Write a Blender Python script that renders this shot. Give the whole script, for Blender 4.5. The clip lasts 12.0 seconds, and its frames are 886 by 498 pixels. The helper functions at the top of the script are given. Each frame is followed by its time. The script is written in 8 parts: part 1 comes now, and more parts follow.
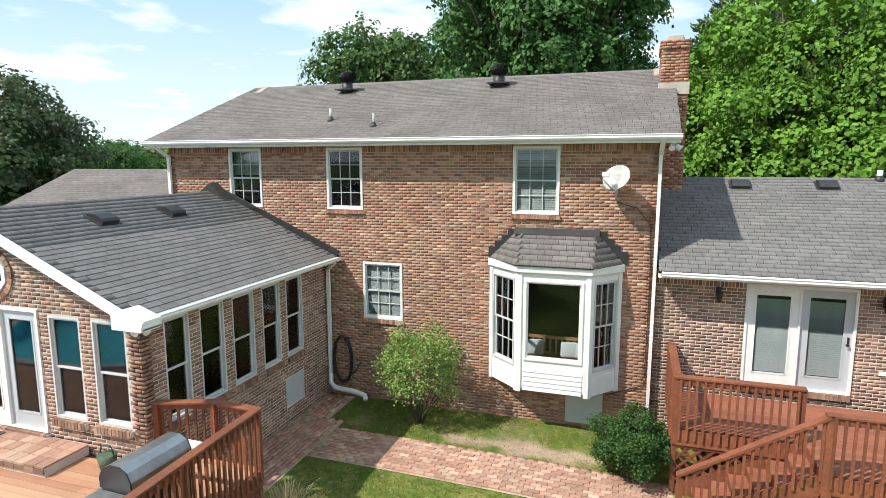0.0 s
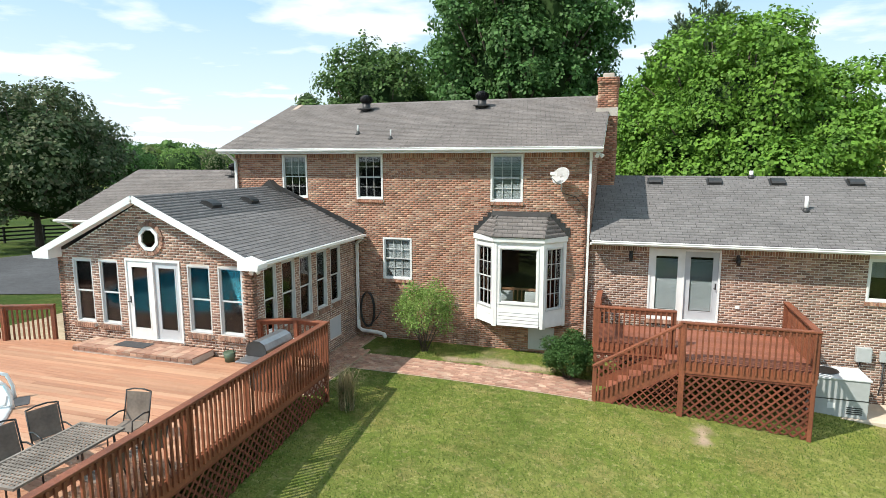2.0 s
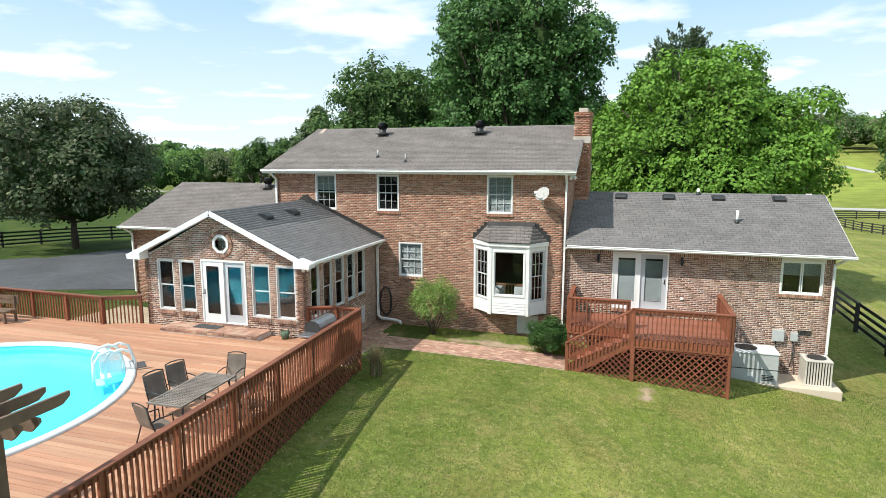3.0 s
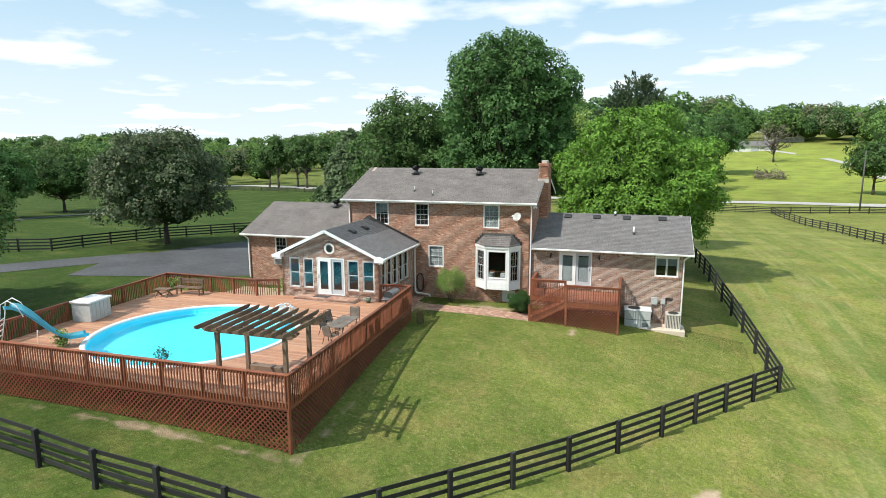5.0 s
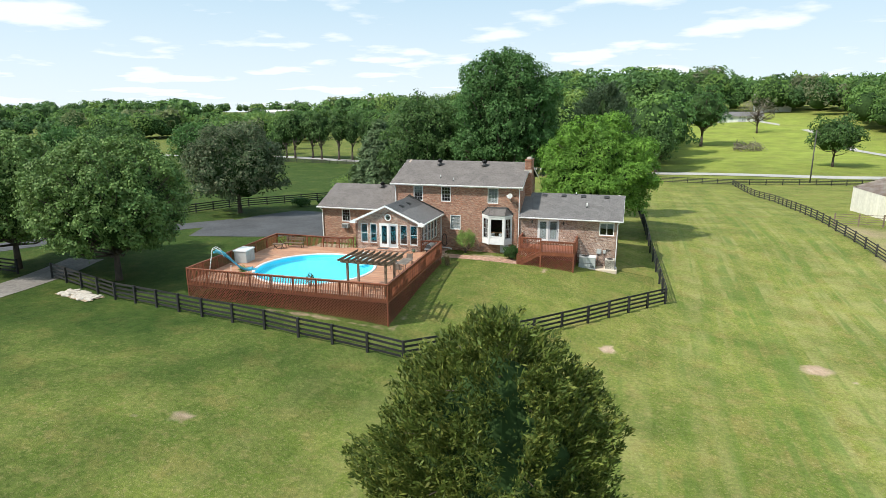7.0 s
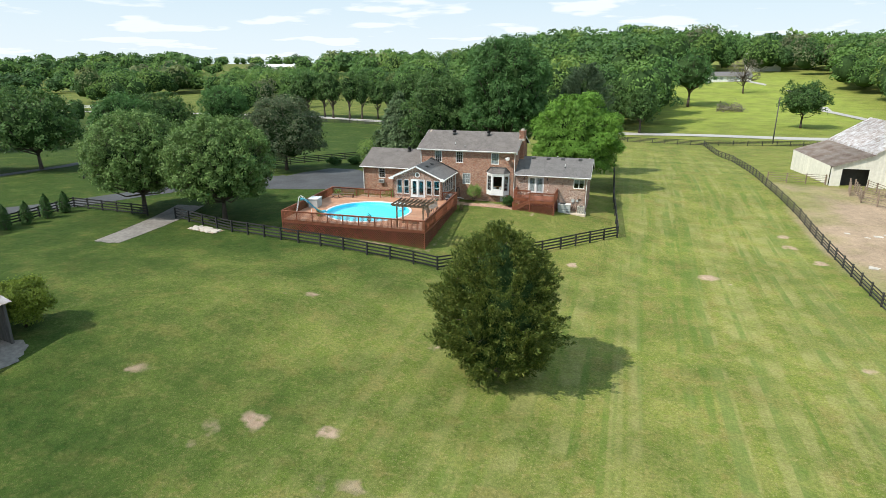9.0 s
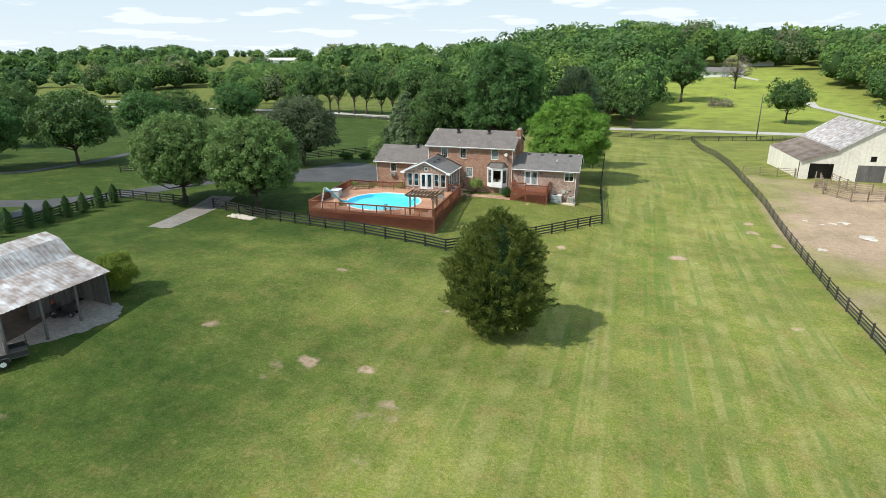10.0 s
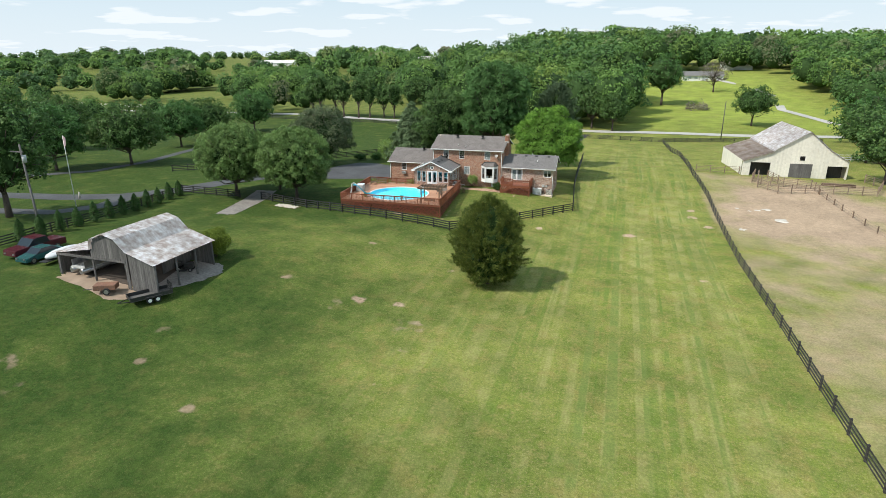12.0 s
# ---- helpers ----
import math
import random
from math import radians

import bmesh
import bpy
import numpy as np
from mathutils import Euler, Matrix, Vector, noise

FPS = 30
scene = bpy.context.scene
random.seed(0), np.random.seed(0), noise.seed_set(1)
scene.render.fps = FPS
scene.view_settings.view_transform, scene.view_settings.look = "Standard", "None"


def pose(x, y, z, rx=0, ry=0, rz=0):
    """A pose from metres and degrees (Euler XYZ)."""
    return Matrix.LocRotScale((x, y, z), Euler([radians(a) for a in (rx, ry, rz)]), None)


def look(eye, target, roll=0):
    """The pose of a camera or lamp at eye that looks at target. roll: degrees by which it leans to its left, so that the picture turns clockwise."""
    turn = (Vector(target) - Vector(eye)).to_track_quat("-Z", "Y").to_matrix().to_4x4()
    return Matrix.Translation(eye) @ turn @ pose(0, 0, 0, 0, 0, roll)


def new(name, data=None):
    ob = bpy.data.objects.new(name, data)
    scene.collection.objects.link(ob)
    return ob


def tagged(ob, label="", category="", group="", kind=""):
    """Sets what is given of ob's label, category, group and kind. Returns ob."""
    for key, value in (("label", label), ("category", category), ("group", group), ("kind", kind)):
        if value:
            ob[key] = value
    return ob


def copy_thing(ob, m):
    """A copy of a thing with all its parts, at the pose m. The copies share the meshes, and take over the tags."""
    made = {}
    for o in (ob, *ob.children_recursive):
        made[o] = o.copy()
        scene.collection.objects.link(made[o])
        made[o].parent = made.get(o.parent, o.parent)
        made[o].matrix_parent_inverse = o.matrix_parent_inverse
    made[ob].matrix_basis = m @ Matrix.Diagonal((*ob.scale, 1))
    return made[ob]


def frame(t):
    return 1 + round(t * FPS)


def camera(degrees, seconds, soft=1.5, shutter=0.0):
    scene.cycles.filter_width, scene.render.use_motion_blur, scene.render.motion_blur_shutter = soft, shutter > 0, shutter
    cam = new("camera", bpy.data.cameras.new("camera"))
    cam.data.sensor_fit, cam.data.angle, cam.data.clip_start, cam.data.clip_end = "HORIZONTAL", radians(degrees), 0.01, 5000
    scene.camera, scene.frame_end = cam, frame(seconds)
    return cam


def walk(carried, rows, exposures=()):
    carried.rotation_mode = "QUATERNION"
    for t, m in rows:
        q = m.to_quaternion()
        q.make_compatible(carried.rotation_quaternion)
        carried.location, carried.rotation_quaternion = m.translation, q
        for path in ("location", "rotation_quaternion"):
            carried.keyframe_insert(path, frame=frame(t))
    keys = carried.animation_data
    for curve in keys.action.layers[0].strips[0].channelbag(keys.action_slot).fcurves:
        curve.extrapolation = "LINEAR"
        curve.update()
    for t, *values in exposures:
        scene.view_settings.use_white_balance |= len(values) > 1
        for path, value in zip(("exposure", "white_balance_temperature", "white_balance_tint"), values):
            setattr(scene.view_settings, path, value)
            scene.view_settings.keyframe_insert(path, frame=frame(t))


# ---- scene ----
cam = camera(73.4, 12.0, soft=0.8)
PATH = [
    (0, (-0.423, -12.746, 5.906), (-1.041, -10.867, 5.612), -0.1),
    (0.5, (-0.142, -13.489, 5.921), (-0.757, -11.609, 5.625), -0.2),
    (1, (0.158, -14.648, 5.918), (-0.445, -12.765, 5.622), -0.2),
    (1.5, (0.549, -16.145, 5.89), (-0.045, -14.258, 5.596), -0.2),
    (2, (1.052, -17.953, 6.018), (0.462, -16.065, 5.723), -0.1),
    (2.5, (1.524, -19.936, 6.315), (0.942, -18.046, 6.02), -0.1),
    (3, (2.061, -22.145, 6.769), (1.478, -20.254, 6.474), -0.0),
    (3.2, (2.354, -23.239, 6.896), (1.767, -21.348, 6.613), -0.0),
    (4.8, (5.129, -34.058, 9.491), (4.538, -32.176, 9.161), -0.1),
    (5, (5.497, -35.712, 9.708), (4.909, -33.83, 9.371), -0.2),
    (5.5, (6.449, -39.937, 10.53), (5.863, -38.06, 10.165), -0.2),
    (6, (7.433, -44.402, 11.379), (6.85, -42.529, 10.987), -0.2),
    (6.5, (8.398, -48.948, 12.228), (7.815, -47.082, 11.809), -0.3),
    (7, (9.272, -53.505, 13.099), (8.693, -51.644, 12.648), -0.2),
    (7.2, (9.606, -55.367, 13.292), (9.03, -53.507, 12.834), -0.2),
    (8.8, (12.426, -69.981, 16.485), (11.866, -68.153, 15.898), 0.1),
    (9, (12.804, -71.837, 16.676), (12.244, -70.011, 16.08), 0.0),
    (9.5, (13.723, -76.338, 17.591), (13.166, -74.519, 16.974), -0.0),
    (10, (14.641, -80.83, 18.542), (14.086, -79.011, 17.923), 0.0),
    (10.5, (15.611, -85.399, 19.466), (15.058, -83.581, 18.843), 0.1),
    (11, (16.655, -89.924, 20.367), (16.106, -88.106, 19.739), 0.0),
    (11.5, (17.728, -94.567, 21.207), (17.184, -92.748, 20.579), -0.0),
    (12, (18.908, -99.313, 21.836), (18.369, -97.49, 21.216), -0.1),
]
walk(cam, [(t, look(eye, target, roll)) for t, eye, target, roll in PATH], exposures=[(0, 0.30), (3, 0.24), (5, 0.14), (7, 0.10), (9, 0.05), (12, -0.03)])

# world, sun
SUN = Vector((-0.64, -0.60, 1.0)).normalized()
world = bpy.data.worlds.new("sky")
scene.world = world
world.use_nodes = True
wn, wl = world.node_tree.nodes, world.node_tree.links
wbg = wn["Background"]
sky = wn.new("ShaderNodeTexSky")
sky.sky_type, sky.sun_disc = "NISHITA", False
sky.sun_elevation, sky.sun_rotation = math.asin(SUN.z), math.atan2(SUN.x, SUN.y)
sky.air_density, sky.dust_density, sky.ozone_density = 1.0, 0.9, 1.2
wtc = wn.new("ShaderNodeTexCoord")
wsep = wn.new("ShaderNodeSeparateXYZ")
wl.new(wtc.outputs["Generated"], wsep.inputs[0])


def wmath(op, a, b):
    q = wn.new("ShaderNodeMath")
    q.operation = op
    for k, v in enumerate((a, b)):
        if isinstance(v, (int, float)):
            q.inputs[k].default_value = v
        else:
            wl.new(v, q.inputs[k])
    return q.outputs[0]


# fair-weather clouds on a high sheet, so that they close up towards the horizon
wup = wmath("ADD", wmath("MAXIMUM", wsep.outputs["Z"], 0.0), 0.10)
wcom = wn.new("ShaderNodeCombineXYZ")
wl.new(wmath("DIVIDE", wsep.outputs["X"], wup), wcom.inputs["X"])
wl.new(wmath("DIVIDE", wsep.outputs["Y"], wup), wcom.inputs["Y"])
wnoise = wn.new("ShaderNodeTexNoise")
wnoise.inputs["Scale"].default_value, wnoise.inputs["Detail"].default_value, wnoise.inputs["Roughness"].default_value = 1.25, 9, 0.50
wl.new(wcom.outputs["Vector"], wnoise.inputs["Vector"])
wramp = wn.new("ShaderNodeValToRGB")
wramp.color_ramp.elements[0].position, wramp.color_ramp.elements[1].position = 0.46, 0.60
wl.new(wnoise.outputs["Fac"], wramp.inputs["Fac"])
whaze = wmath("MULTIPLY", wmath("SUBTRACT", 1.0, wmath("MULTIPLY", wmath("MAXIMUM", wsep.outputs["Z"], 0.0), 3.5)), 0.80)
wfac = wmath("MAXIMUM", wramp.outputs["Color"], whaze)
wblue = wn.new("ShaderNodeMixRGB")
wblue.inputs["Fac"].default_value, wblue.inputs["Color2"].default_value = 0.75, (3.3, 5.7, 7.4, 1)
wl.new(sky.outputs["Color"], wblue.inputs["Color1"])
wmix = wn.new("ShaderNodeMixRGB")
wmix.inputs["Color2"].default_value = (7.7, 8.3, 8.7, 1)
wl.new(wfac, wmix.inputs["Fac"])
wl.new(wblue.outputs["Color"], wmix.inputs["Color1"])
wl.new(wmix.outputs["Color"], wbg.inputs["Color"])
wbg.inputs["Strength"].default_value = 0.12
sun = new("sun", bpy.data.lights.new("sun", "SUN"))
sun.data.energy, sun.data.angle, sun.data.color = 4.8, radians(0.6), (1.0, 0.95, 0.87)
sun.matrix_world = look(SUN * 100, (0, 0, 0))


# ---- materials ----
def mat(name, c1, c2, scale=6.0, rough=0.75, bump=0.15, bscale=60.0, metal=0.0, rnd=0.0, c3=None, big=0.3, stretch=(1, 1, 1), spec=0.5, trans=0.0):
    m = bpy.data.materials.new(name)
    m.use_nodes = True
    n, l = m.node_tree.nodes, m.node_tree.links
    p = n["Principled BSDF"]
    p.inputs["Roughness"].default_value, p.inputs["Metallic"].default_value = rough, metal
    p.inputs["Specular IOR Level"].default_value = spec
    tc = n.new("ShaderNodeTexCoord")
    mp = n.new("ShaderNodeMapping")
    mp.inputs["Scale"].default_value = stretch
    l.new(tc.outputs["Object"], mp.inputs["Vector"])
    a = n.new("ShaderNodeTexNoise")
    a.inputs["Scale"].default_value, a.inputs["Detail"].default_value = scale, 6
    l.new(mp.outputs["Vector"], a.inputs["Vector"])
    r1 = n.new("ShaderNodeMapRange")
    r1.inputs["From Min"].default_value, r1.inputs["From Max"].default_value = 0.32, 0.68
    l.new(a.outputs["Fac"], r1.inputs["Value"])
    mix = n.new("ShaderNodeMixRGB")
    mix.inputs["Color1"].default_value, mix.inputs["Color2"].default_value = (*c1, 1), (*c2, 1)
    l.new(r1.outputs["Result"], mix.inputs["Fac"])
    out = mix.outputs["Color"]
    b = n.new("ShaderNodeTexNoise")
    b.inputs["Scale"].default_value, b.inputs["Detail"].default_value = scale * 0.09, 4
    l.new(mp.outputs["Vector"], b.inputs["Vector"])
    if rnd or c3:
        gi, oi = n.new("ShaderNodeNewGeometry"), n.new("ShaderNodeObjectInfo")
        ad, fr = n.new("ShaderNodeMath"), n.new("ShaderNodeMath")
        ad.operation, fr.operation = "ADD", "FRACT"
        l.new(gi.outputs["Random Per Island"], ad.inputs[0])
        l.new(oi.outputs["Random"], ad.inputs[1])
        l.new(ad.outputs[0], fr.inputs[0])
        ran = fr.outputs[0]
    if c3:
        ra = n.new("ShaderNodeMapRange")
        ra.inputs["From Min"].default_value, ra.inputs["From Max"].default_value = 0.55, 0.95
        l.new(ran, ra.inputs["Value"])
        m3 = n.new("ShaderNodeMixRGB")
        m3.inputs["Color2"].default_value = (*c3, 1)
        l.new(ra.outputs["Result"], m3.inputs["Fac"])
        l.new(out, m3.inputs["Color1"])
        out = m3.outputs["Color"]
    hs = n.new("ShaderNodeHueSaturation")
    l.new(out, hs.inputs["Color"])
    r2 = n.new("ShaderNodeMapRange")
    r2.inputs["From Min"].default_value, r2.inputs["From Max"].default_value = 0.3, 0.7
    r2.inputs["To Min"].default_value, r2.inputs["To Max"].default_value = 1 - big, 1 + big
    l.new(b.outputs["Fac"], r2.inputs["Value"])
    val = r2.outputs["Result"]
    if rnd:
        sn = n.new("ShaderNodeMath")
        sn.operation = "MULTIPLY"
        sn.inputs[1].default_value = 7.31
        f2 = n.new("ShaderNodeMath")
        f2.operation = "FRACT"
        l.new(ran, sn.inputs[0])
        l.new(sn.outputs[0], f2.inputs[0])
        r3 = n.new("ShaderNodeMapRange")
        r3.inputs["To Min"].default_value, r3.inputs["To Max"].default_value = 1 - rnd, 1 + rnd
        l.new(f2.outputs[0], r3.inputs["Value"])
        mu = n.new("ShaderNodeMath")
        mu.operation = "MULTIPLY"
        l.new(val, mu.inputs[0])
        l.new(r3.outputs["Result"], mu.inputs[1])
        val = mu.outputs[0]
    l.new(val, hs.inputs["Value"])
    l.new(hs.outputs["Color"], p.inputs["Base Color"])
    if bump:
        c = n.new("ShaderNodeTexNoise")
        c.inputs["Scale"].default_value, c.inputs["Detail"].default_value = bscale, 4
        l.new(mp.outputs["Vector"], c.inputs["Vector"])
        bp = n.new("ShaderNodeBump")
        bp.inputs["Strength"].default_value, bp.inputs["Distance"].default_value = bump, 0.02
        l.new(c.outputs["Fac"], bp.inputs["Height"])
        l.new(bp.outputs["Normal"], p.inputs["Normal"])
    if trans:
        t = n.new("ShaderNodeBsdfTranslucent")
        l.new(hs.outputs["Color"], t.inputs["Color"])
        ms = n.new("ShaderNodeMixShader")
        ms.inputs["Fac"].default_value = trans
        l.new(p.outputs[0], ms.inputs[1])
        l.new(t.outputs[0], ms.inputs[2])
        l.new(ms.outputs[0], n["Material Output"].inputs["Surface"])
    return m


def glass_mat(name, tint, rough=0.02, ior=1.8):
    """Thin clear glass or water: light passes, with a mirror gloss at the surface."""
    m = bpy.data.materials.new(name)
    m.use_nodes = True
    n, l = m.node_tree.nodes, m.node_tree.links
    n.remove(n["Principled BSDF"])
    t, g, f, x = n.new("ShaderNodeBsdfTransparent"), n.new("ShaderNodeBsdfGlossy"), n.new("ShaderNodeFresnel"), n.new("ShaderNodeMixShader")
    t.inputs["Color"].default_value = (*tint, 1)
    g.inputs["Roughness"].default_value = rough
    f.inputs["IOR"].default_value = ior
    l.new(f.outputs[0], x.inputs["Fac"])
    l.new(t.outputs[0], x.inputs[1])
    l.new(g.outputs[0], x.inputs[2])
    l.new(x.outputs[0], n["Material Output"].inputs["Surface"])
    return m


M_BRICK = mat("brick_red", (0.37, 0.175, 0.108), (0.28, 0.125, 0.080), 9, 0.9, 0.35, 45, rnd=0.30, c3=(0.44, 0.27, 0.18), big=0.10)
M_BRICK2 = mat("brick_tumbled", (0.30, 0.170, 0.120), (0.21, 0.118, 0.085), 9, 0.9, 0.35, 45, rnd=0.34, c3=(0.38, 0.245, 0.175), big=0.10)
M_MORTAR = mat("mortar_brown", (0.45, 0.36, 0.29), (0.37, 0.29, 0.235), 5, 0.95, 0.3, 80)
# dark roof base; strips left bare between shingles are painted course shadows
M_ROOFBASE = mat("dark_roof_base", (0.045, 0.043, 0.042), (0.035, 0.034, 0.033), 4, 0.95, 0.2, 60)
M_MORTAR2 = mat("mortar_pale", (0.74, 0.67, 0.59), (0.64, 0.57, 0.50), 5, 0.95, 0.3, 80)
M_SHINGLE = mat("asphalt_shingle", (0.195, 0.186, 0.182), (0.148, 0.140, 0.137), 14, 0.95, 0.5, 130, rnd=0.11, big=0.10)
M_SHINGLE2 = mat("asphalt_shingle_aged", (0.205, 0.184, 0.172), (0.150, 0.134, 0.126), 10, 0.95, 0.5, 130, rnd=0.10, big=0.13)
M_WHITE = mat("white_paint", (0.80, 0.80, 0.78), (0.72, 0.72, 0.70), 4, 0.45, 0.05, 30, big=0.05)
M_GREYP = mat("grey_storm_door", (0.50, 0.52, 0.54), (0.46, 0.48, 0.50), 4, 0.4, 0.05, 30, big=0.05)
M_VINYL = mat("grey_white_vinyl", (0.60, 0.61, 0.60), (0.52, 0.53, 0.53), 4, 0.5, 0.05, 30, big=0.06)
M_GLASS = glass_mat("window_glass", (0.78, 0.82, 0.82), 0.01, 1.6)
# near-black for the sheets that stand in for unlit rooms
M_ROOM = mat("room_shade_black", (0.055, 0.05, 0.045), (0.04, 0.036, 0.033), 3, 0.9, 0)
M_CURT = mat("pale_blind", (0.66, 0.69, 0.71), (0.56, 0.59, 0.61), 3, 0.8, 0.1, 20)
M_DECKRED = mat("red_stained_wood", (0.262, 0.086, 0.040), (0.182, 0.058, 0.030), 5, 0.6, 0.25, 30, rnd=0.20, big=0.25, stretch=(3, 3, 3))
M_BOARD = mat("worn_deck_board", (0.46, 0.235, 0.140), (0.37, 0.180, 0.105), 2.5, 0.62, 0.25, 30, rnd=0.11, c3=(0.50, 0.29, 0.18), big=0.16, stretch=(0.6, 8, 8))
M_BOARD2 = mat("red_deck_board", (0.30, 0.110, 0.065), (0.24, 0.083, 0.05), 2.5, 0.6, 0.25, 30, rnd=0.15, big=0.15, stretch=(0.6, 8, 8))
M_LATT = mat("dark_red_lattice_stain", (0.200, 0.055, 0.028), (0.140, 0.040, 0.022), 5, 0.65, 0.2, 30, rnd=0.2, big=0.2)
M_BLACKW = mat("black_fence_paint", (0.016, 0.016, 0.017), (0.028, 0.027, 0.026), 4, 0.65, 0.3, 30, rnd=0.3, big=0.2)
M_FADED = mat("faded_black_fence_paint", (0.026, 0.024, 0.023), (0.048, 0.043, 0.039), 4, 0.8, 0.3, 30, rnd=0.25, big=0.2)
M_DARKW = mat("dark_pergola_wood", (0.20, 0.135, 0.090), (0.13, 0.085, 0.058), 4, 0.7, 0.3, 30, rnd=0.2)
M_POOLW = glass_mat("pool_water", (0.62, 0.98, 1.0), 0.12, 1.13)
M_POOLIN = mat("pool_liner", (0.15, 0.76, 0.92), (0.12, 0.70, 0.88), 1.4, 0.6, 0.0, big=0.08)
M_COPING = mat("pool_coping", (0.72, 0.73, 0.72), (0.64, 0.66, 0.66), 3, 0.4, 0.05, 30, big=0.05)
M_SLIDE = mat("blue_slide_plastic", (0.17, 0.62, 0.78), (0.15, 0.57, 0.73), 3, 0.3, 0.02, 30, big=0.05)
M_BLACK = mat("black_metal", (0.02, 0.02, 0.02), (0.03, 0.03, 0.03), 6, 0.5, 0.1, 60)
M_STEEL = mat("brushed_steel", (0.40, 0.40, 0.41), (0.32, 0.32, 0.33), 8, 0.35, 0.08, 80, metal=0.85)
M_GREY = mat("grey_metal", (0.45, 0.47, 0.46), (0.40, 0.42, 0.41), 6, 0.5, 0.05, 60, big=0.08)
M_TAN = mat("tan_mesh_fabric", (0.20, 0.165, 0.135), (0.16, 0.13, 0.105), 20, 0.85, 0.3, 200)
M_TABLE = mat("taupe_metal_lattice", (0.23, 0.20, 0.17), (0.18, 0.155, 0.13), 20, 0.6, 0.2, 90)
M_STRAW = mat("dry_grass_blades", (0.42, 0.34, 0.20), (0.28, 0.22, 0.12), 4, 0.85, 0, rnd=0.35, big=0.15, spec=0.2)
M_BARK = mat("tree_bark", (0.11, 0.085, 0.065), (0.065, 0.05, 0.04), 5, 0.95, 0.6, 20, stretch=(3, 3, 0.7))
M_ASPHALT = mat("asphalt", (0.075, 0.077, 0.082), (0.055, 0.056, 0.06), 3, 0.9, 0.3, 90, big=0.25)
M_GRAVEL = mat("pale_gravel", (0.25, 0.23, 0.21), (0.165, 0.15, 0.135), 4, 0.95, 0.5, 50, big=0.2)
M_ROAD = mat("road_concrete", (0.44, 0.42, 0.39), (0.37, 0.355, 0.33), 1.2, 0.9, 0.2, 40, big=0.1)
M_DIRT = mat("bare_dirt", (0.36, 0.27, 0.20), (0.24, 0.18, 0.125), 0.7, 0.95, 0.4, 12, big=0.25)
# earth darkened for the shade under the barn roof
M_EARTH = mat("barn_shade_earth", (0.085, 0.066, 0.050), (0.055, 0.043, 0.034), 2, 0.95, 0.4, 20, big=0.2)
M_SAND = mat("dry_soil", (0.46, 0.37, 0.26), (0.32, 0.25, 0.16), 3, 0.95, 0.5, 40, big=0.2)
M_STONE = mat("pale_stone", (0.60, 0.56, 0.50), (0.44, 0.39, 0.33), 3, 0.9, 0.5, 20)
M_PAVER = mat("paver_brick", (0.43, 0.255, 0.18), (0.36, 0.195, 0.14), 8, 0.9, 0.35, 50, rnd=0.2, c3=(0.50, 0.34, 0.25), big=0.14)
M_TIN = mat("weathered_tin_roof", (0.92, 0.92, 0.94), (0.46, 0.37, 0.33), 1.5, 0.6, 0.12, 8, big=0.14, rnd=0.05, stretch=(1.0, 1.0, 1))
M_TINRUST = mat("rusted_tin_roof", (0.42, 0.36, 0.32), (0.24, 0.17, 0.13), 0.8, 0.7, 0.12, 8, big=0.2, rnd=0.08, stretch=(1.3, 0.6, 1))
M_GREYW = mat("weathered_grey_boards", (0.135, 0.128, 0.122), (0.080, 0.076, 0.073), 3, 0.9, 0.4, 20, rnd=0.22, stretch=(5, 5, 0.5))
M_BARNW = mat("white_barn_boards", (0.76, 0.73, 0.64), (0.66, 0.63, 0.54), 2, 0.8, 0.2, 15, big=0.1, rnd=0.05)
M_PIPE = mat("weathered_pen_pipe", (0.30, 0.225, 0.165), (0.20, 0.145, 0.105), 8, 0.8, 0.2, 50, rnd=0.25)
M_RUST = mat("rust_pipe", (0.20, 0.10, 0.06), (0.13, 0.07, 0.05), 8, 0.8, 0.2, 50, rnd=0.2)
M_REDCAR = mat("maroon_car_paint", (0.075, 0.014, 0.022), (0.065, 0.012, 0.02), 1, 0.25, 0, big=0.02)
M_TEAL = mat("dark_teal_car_paint", (0.025, 0.085, 0.085), (0.02, 0.075, 0.075), 1, 0.25, 0, big=0.02)
M_TYRE = mat("tyre_rubber", (0.018, 0.018, 0.018), (0.025, 0.025, 0.025), 9, 0.85, 0.1, 60)
M_TARP = mat("white_tarp", (0.68, 0.69, 0.70), (0.58, 0.60, 0.62), 2, 0.6, 0.2, 5)


def leaf_mat(name, c1, c2, rnd=0.35, c3=None):
    return mat(name, c1, c2, 0.8, 0.6, 0, rnd=rnd, c3=c3, big=0.18, spec=0.25, trans=0.28)


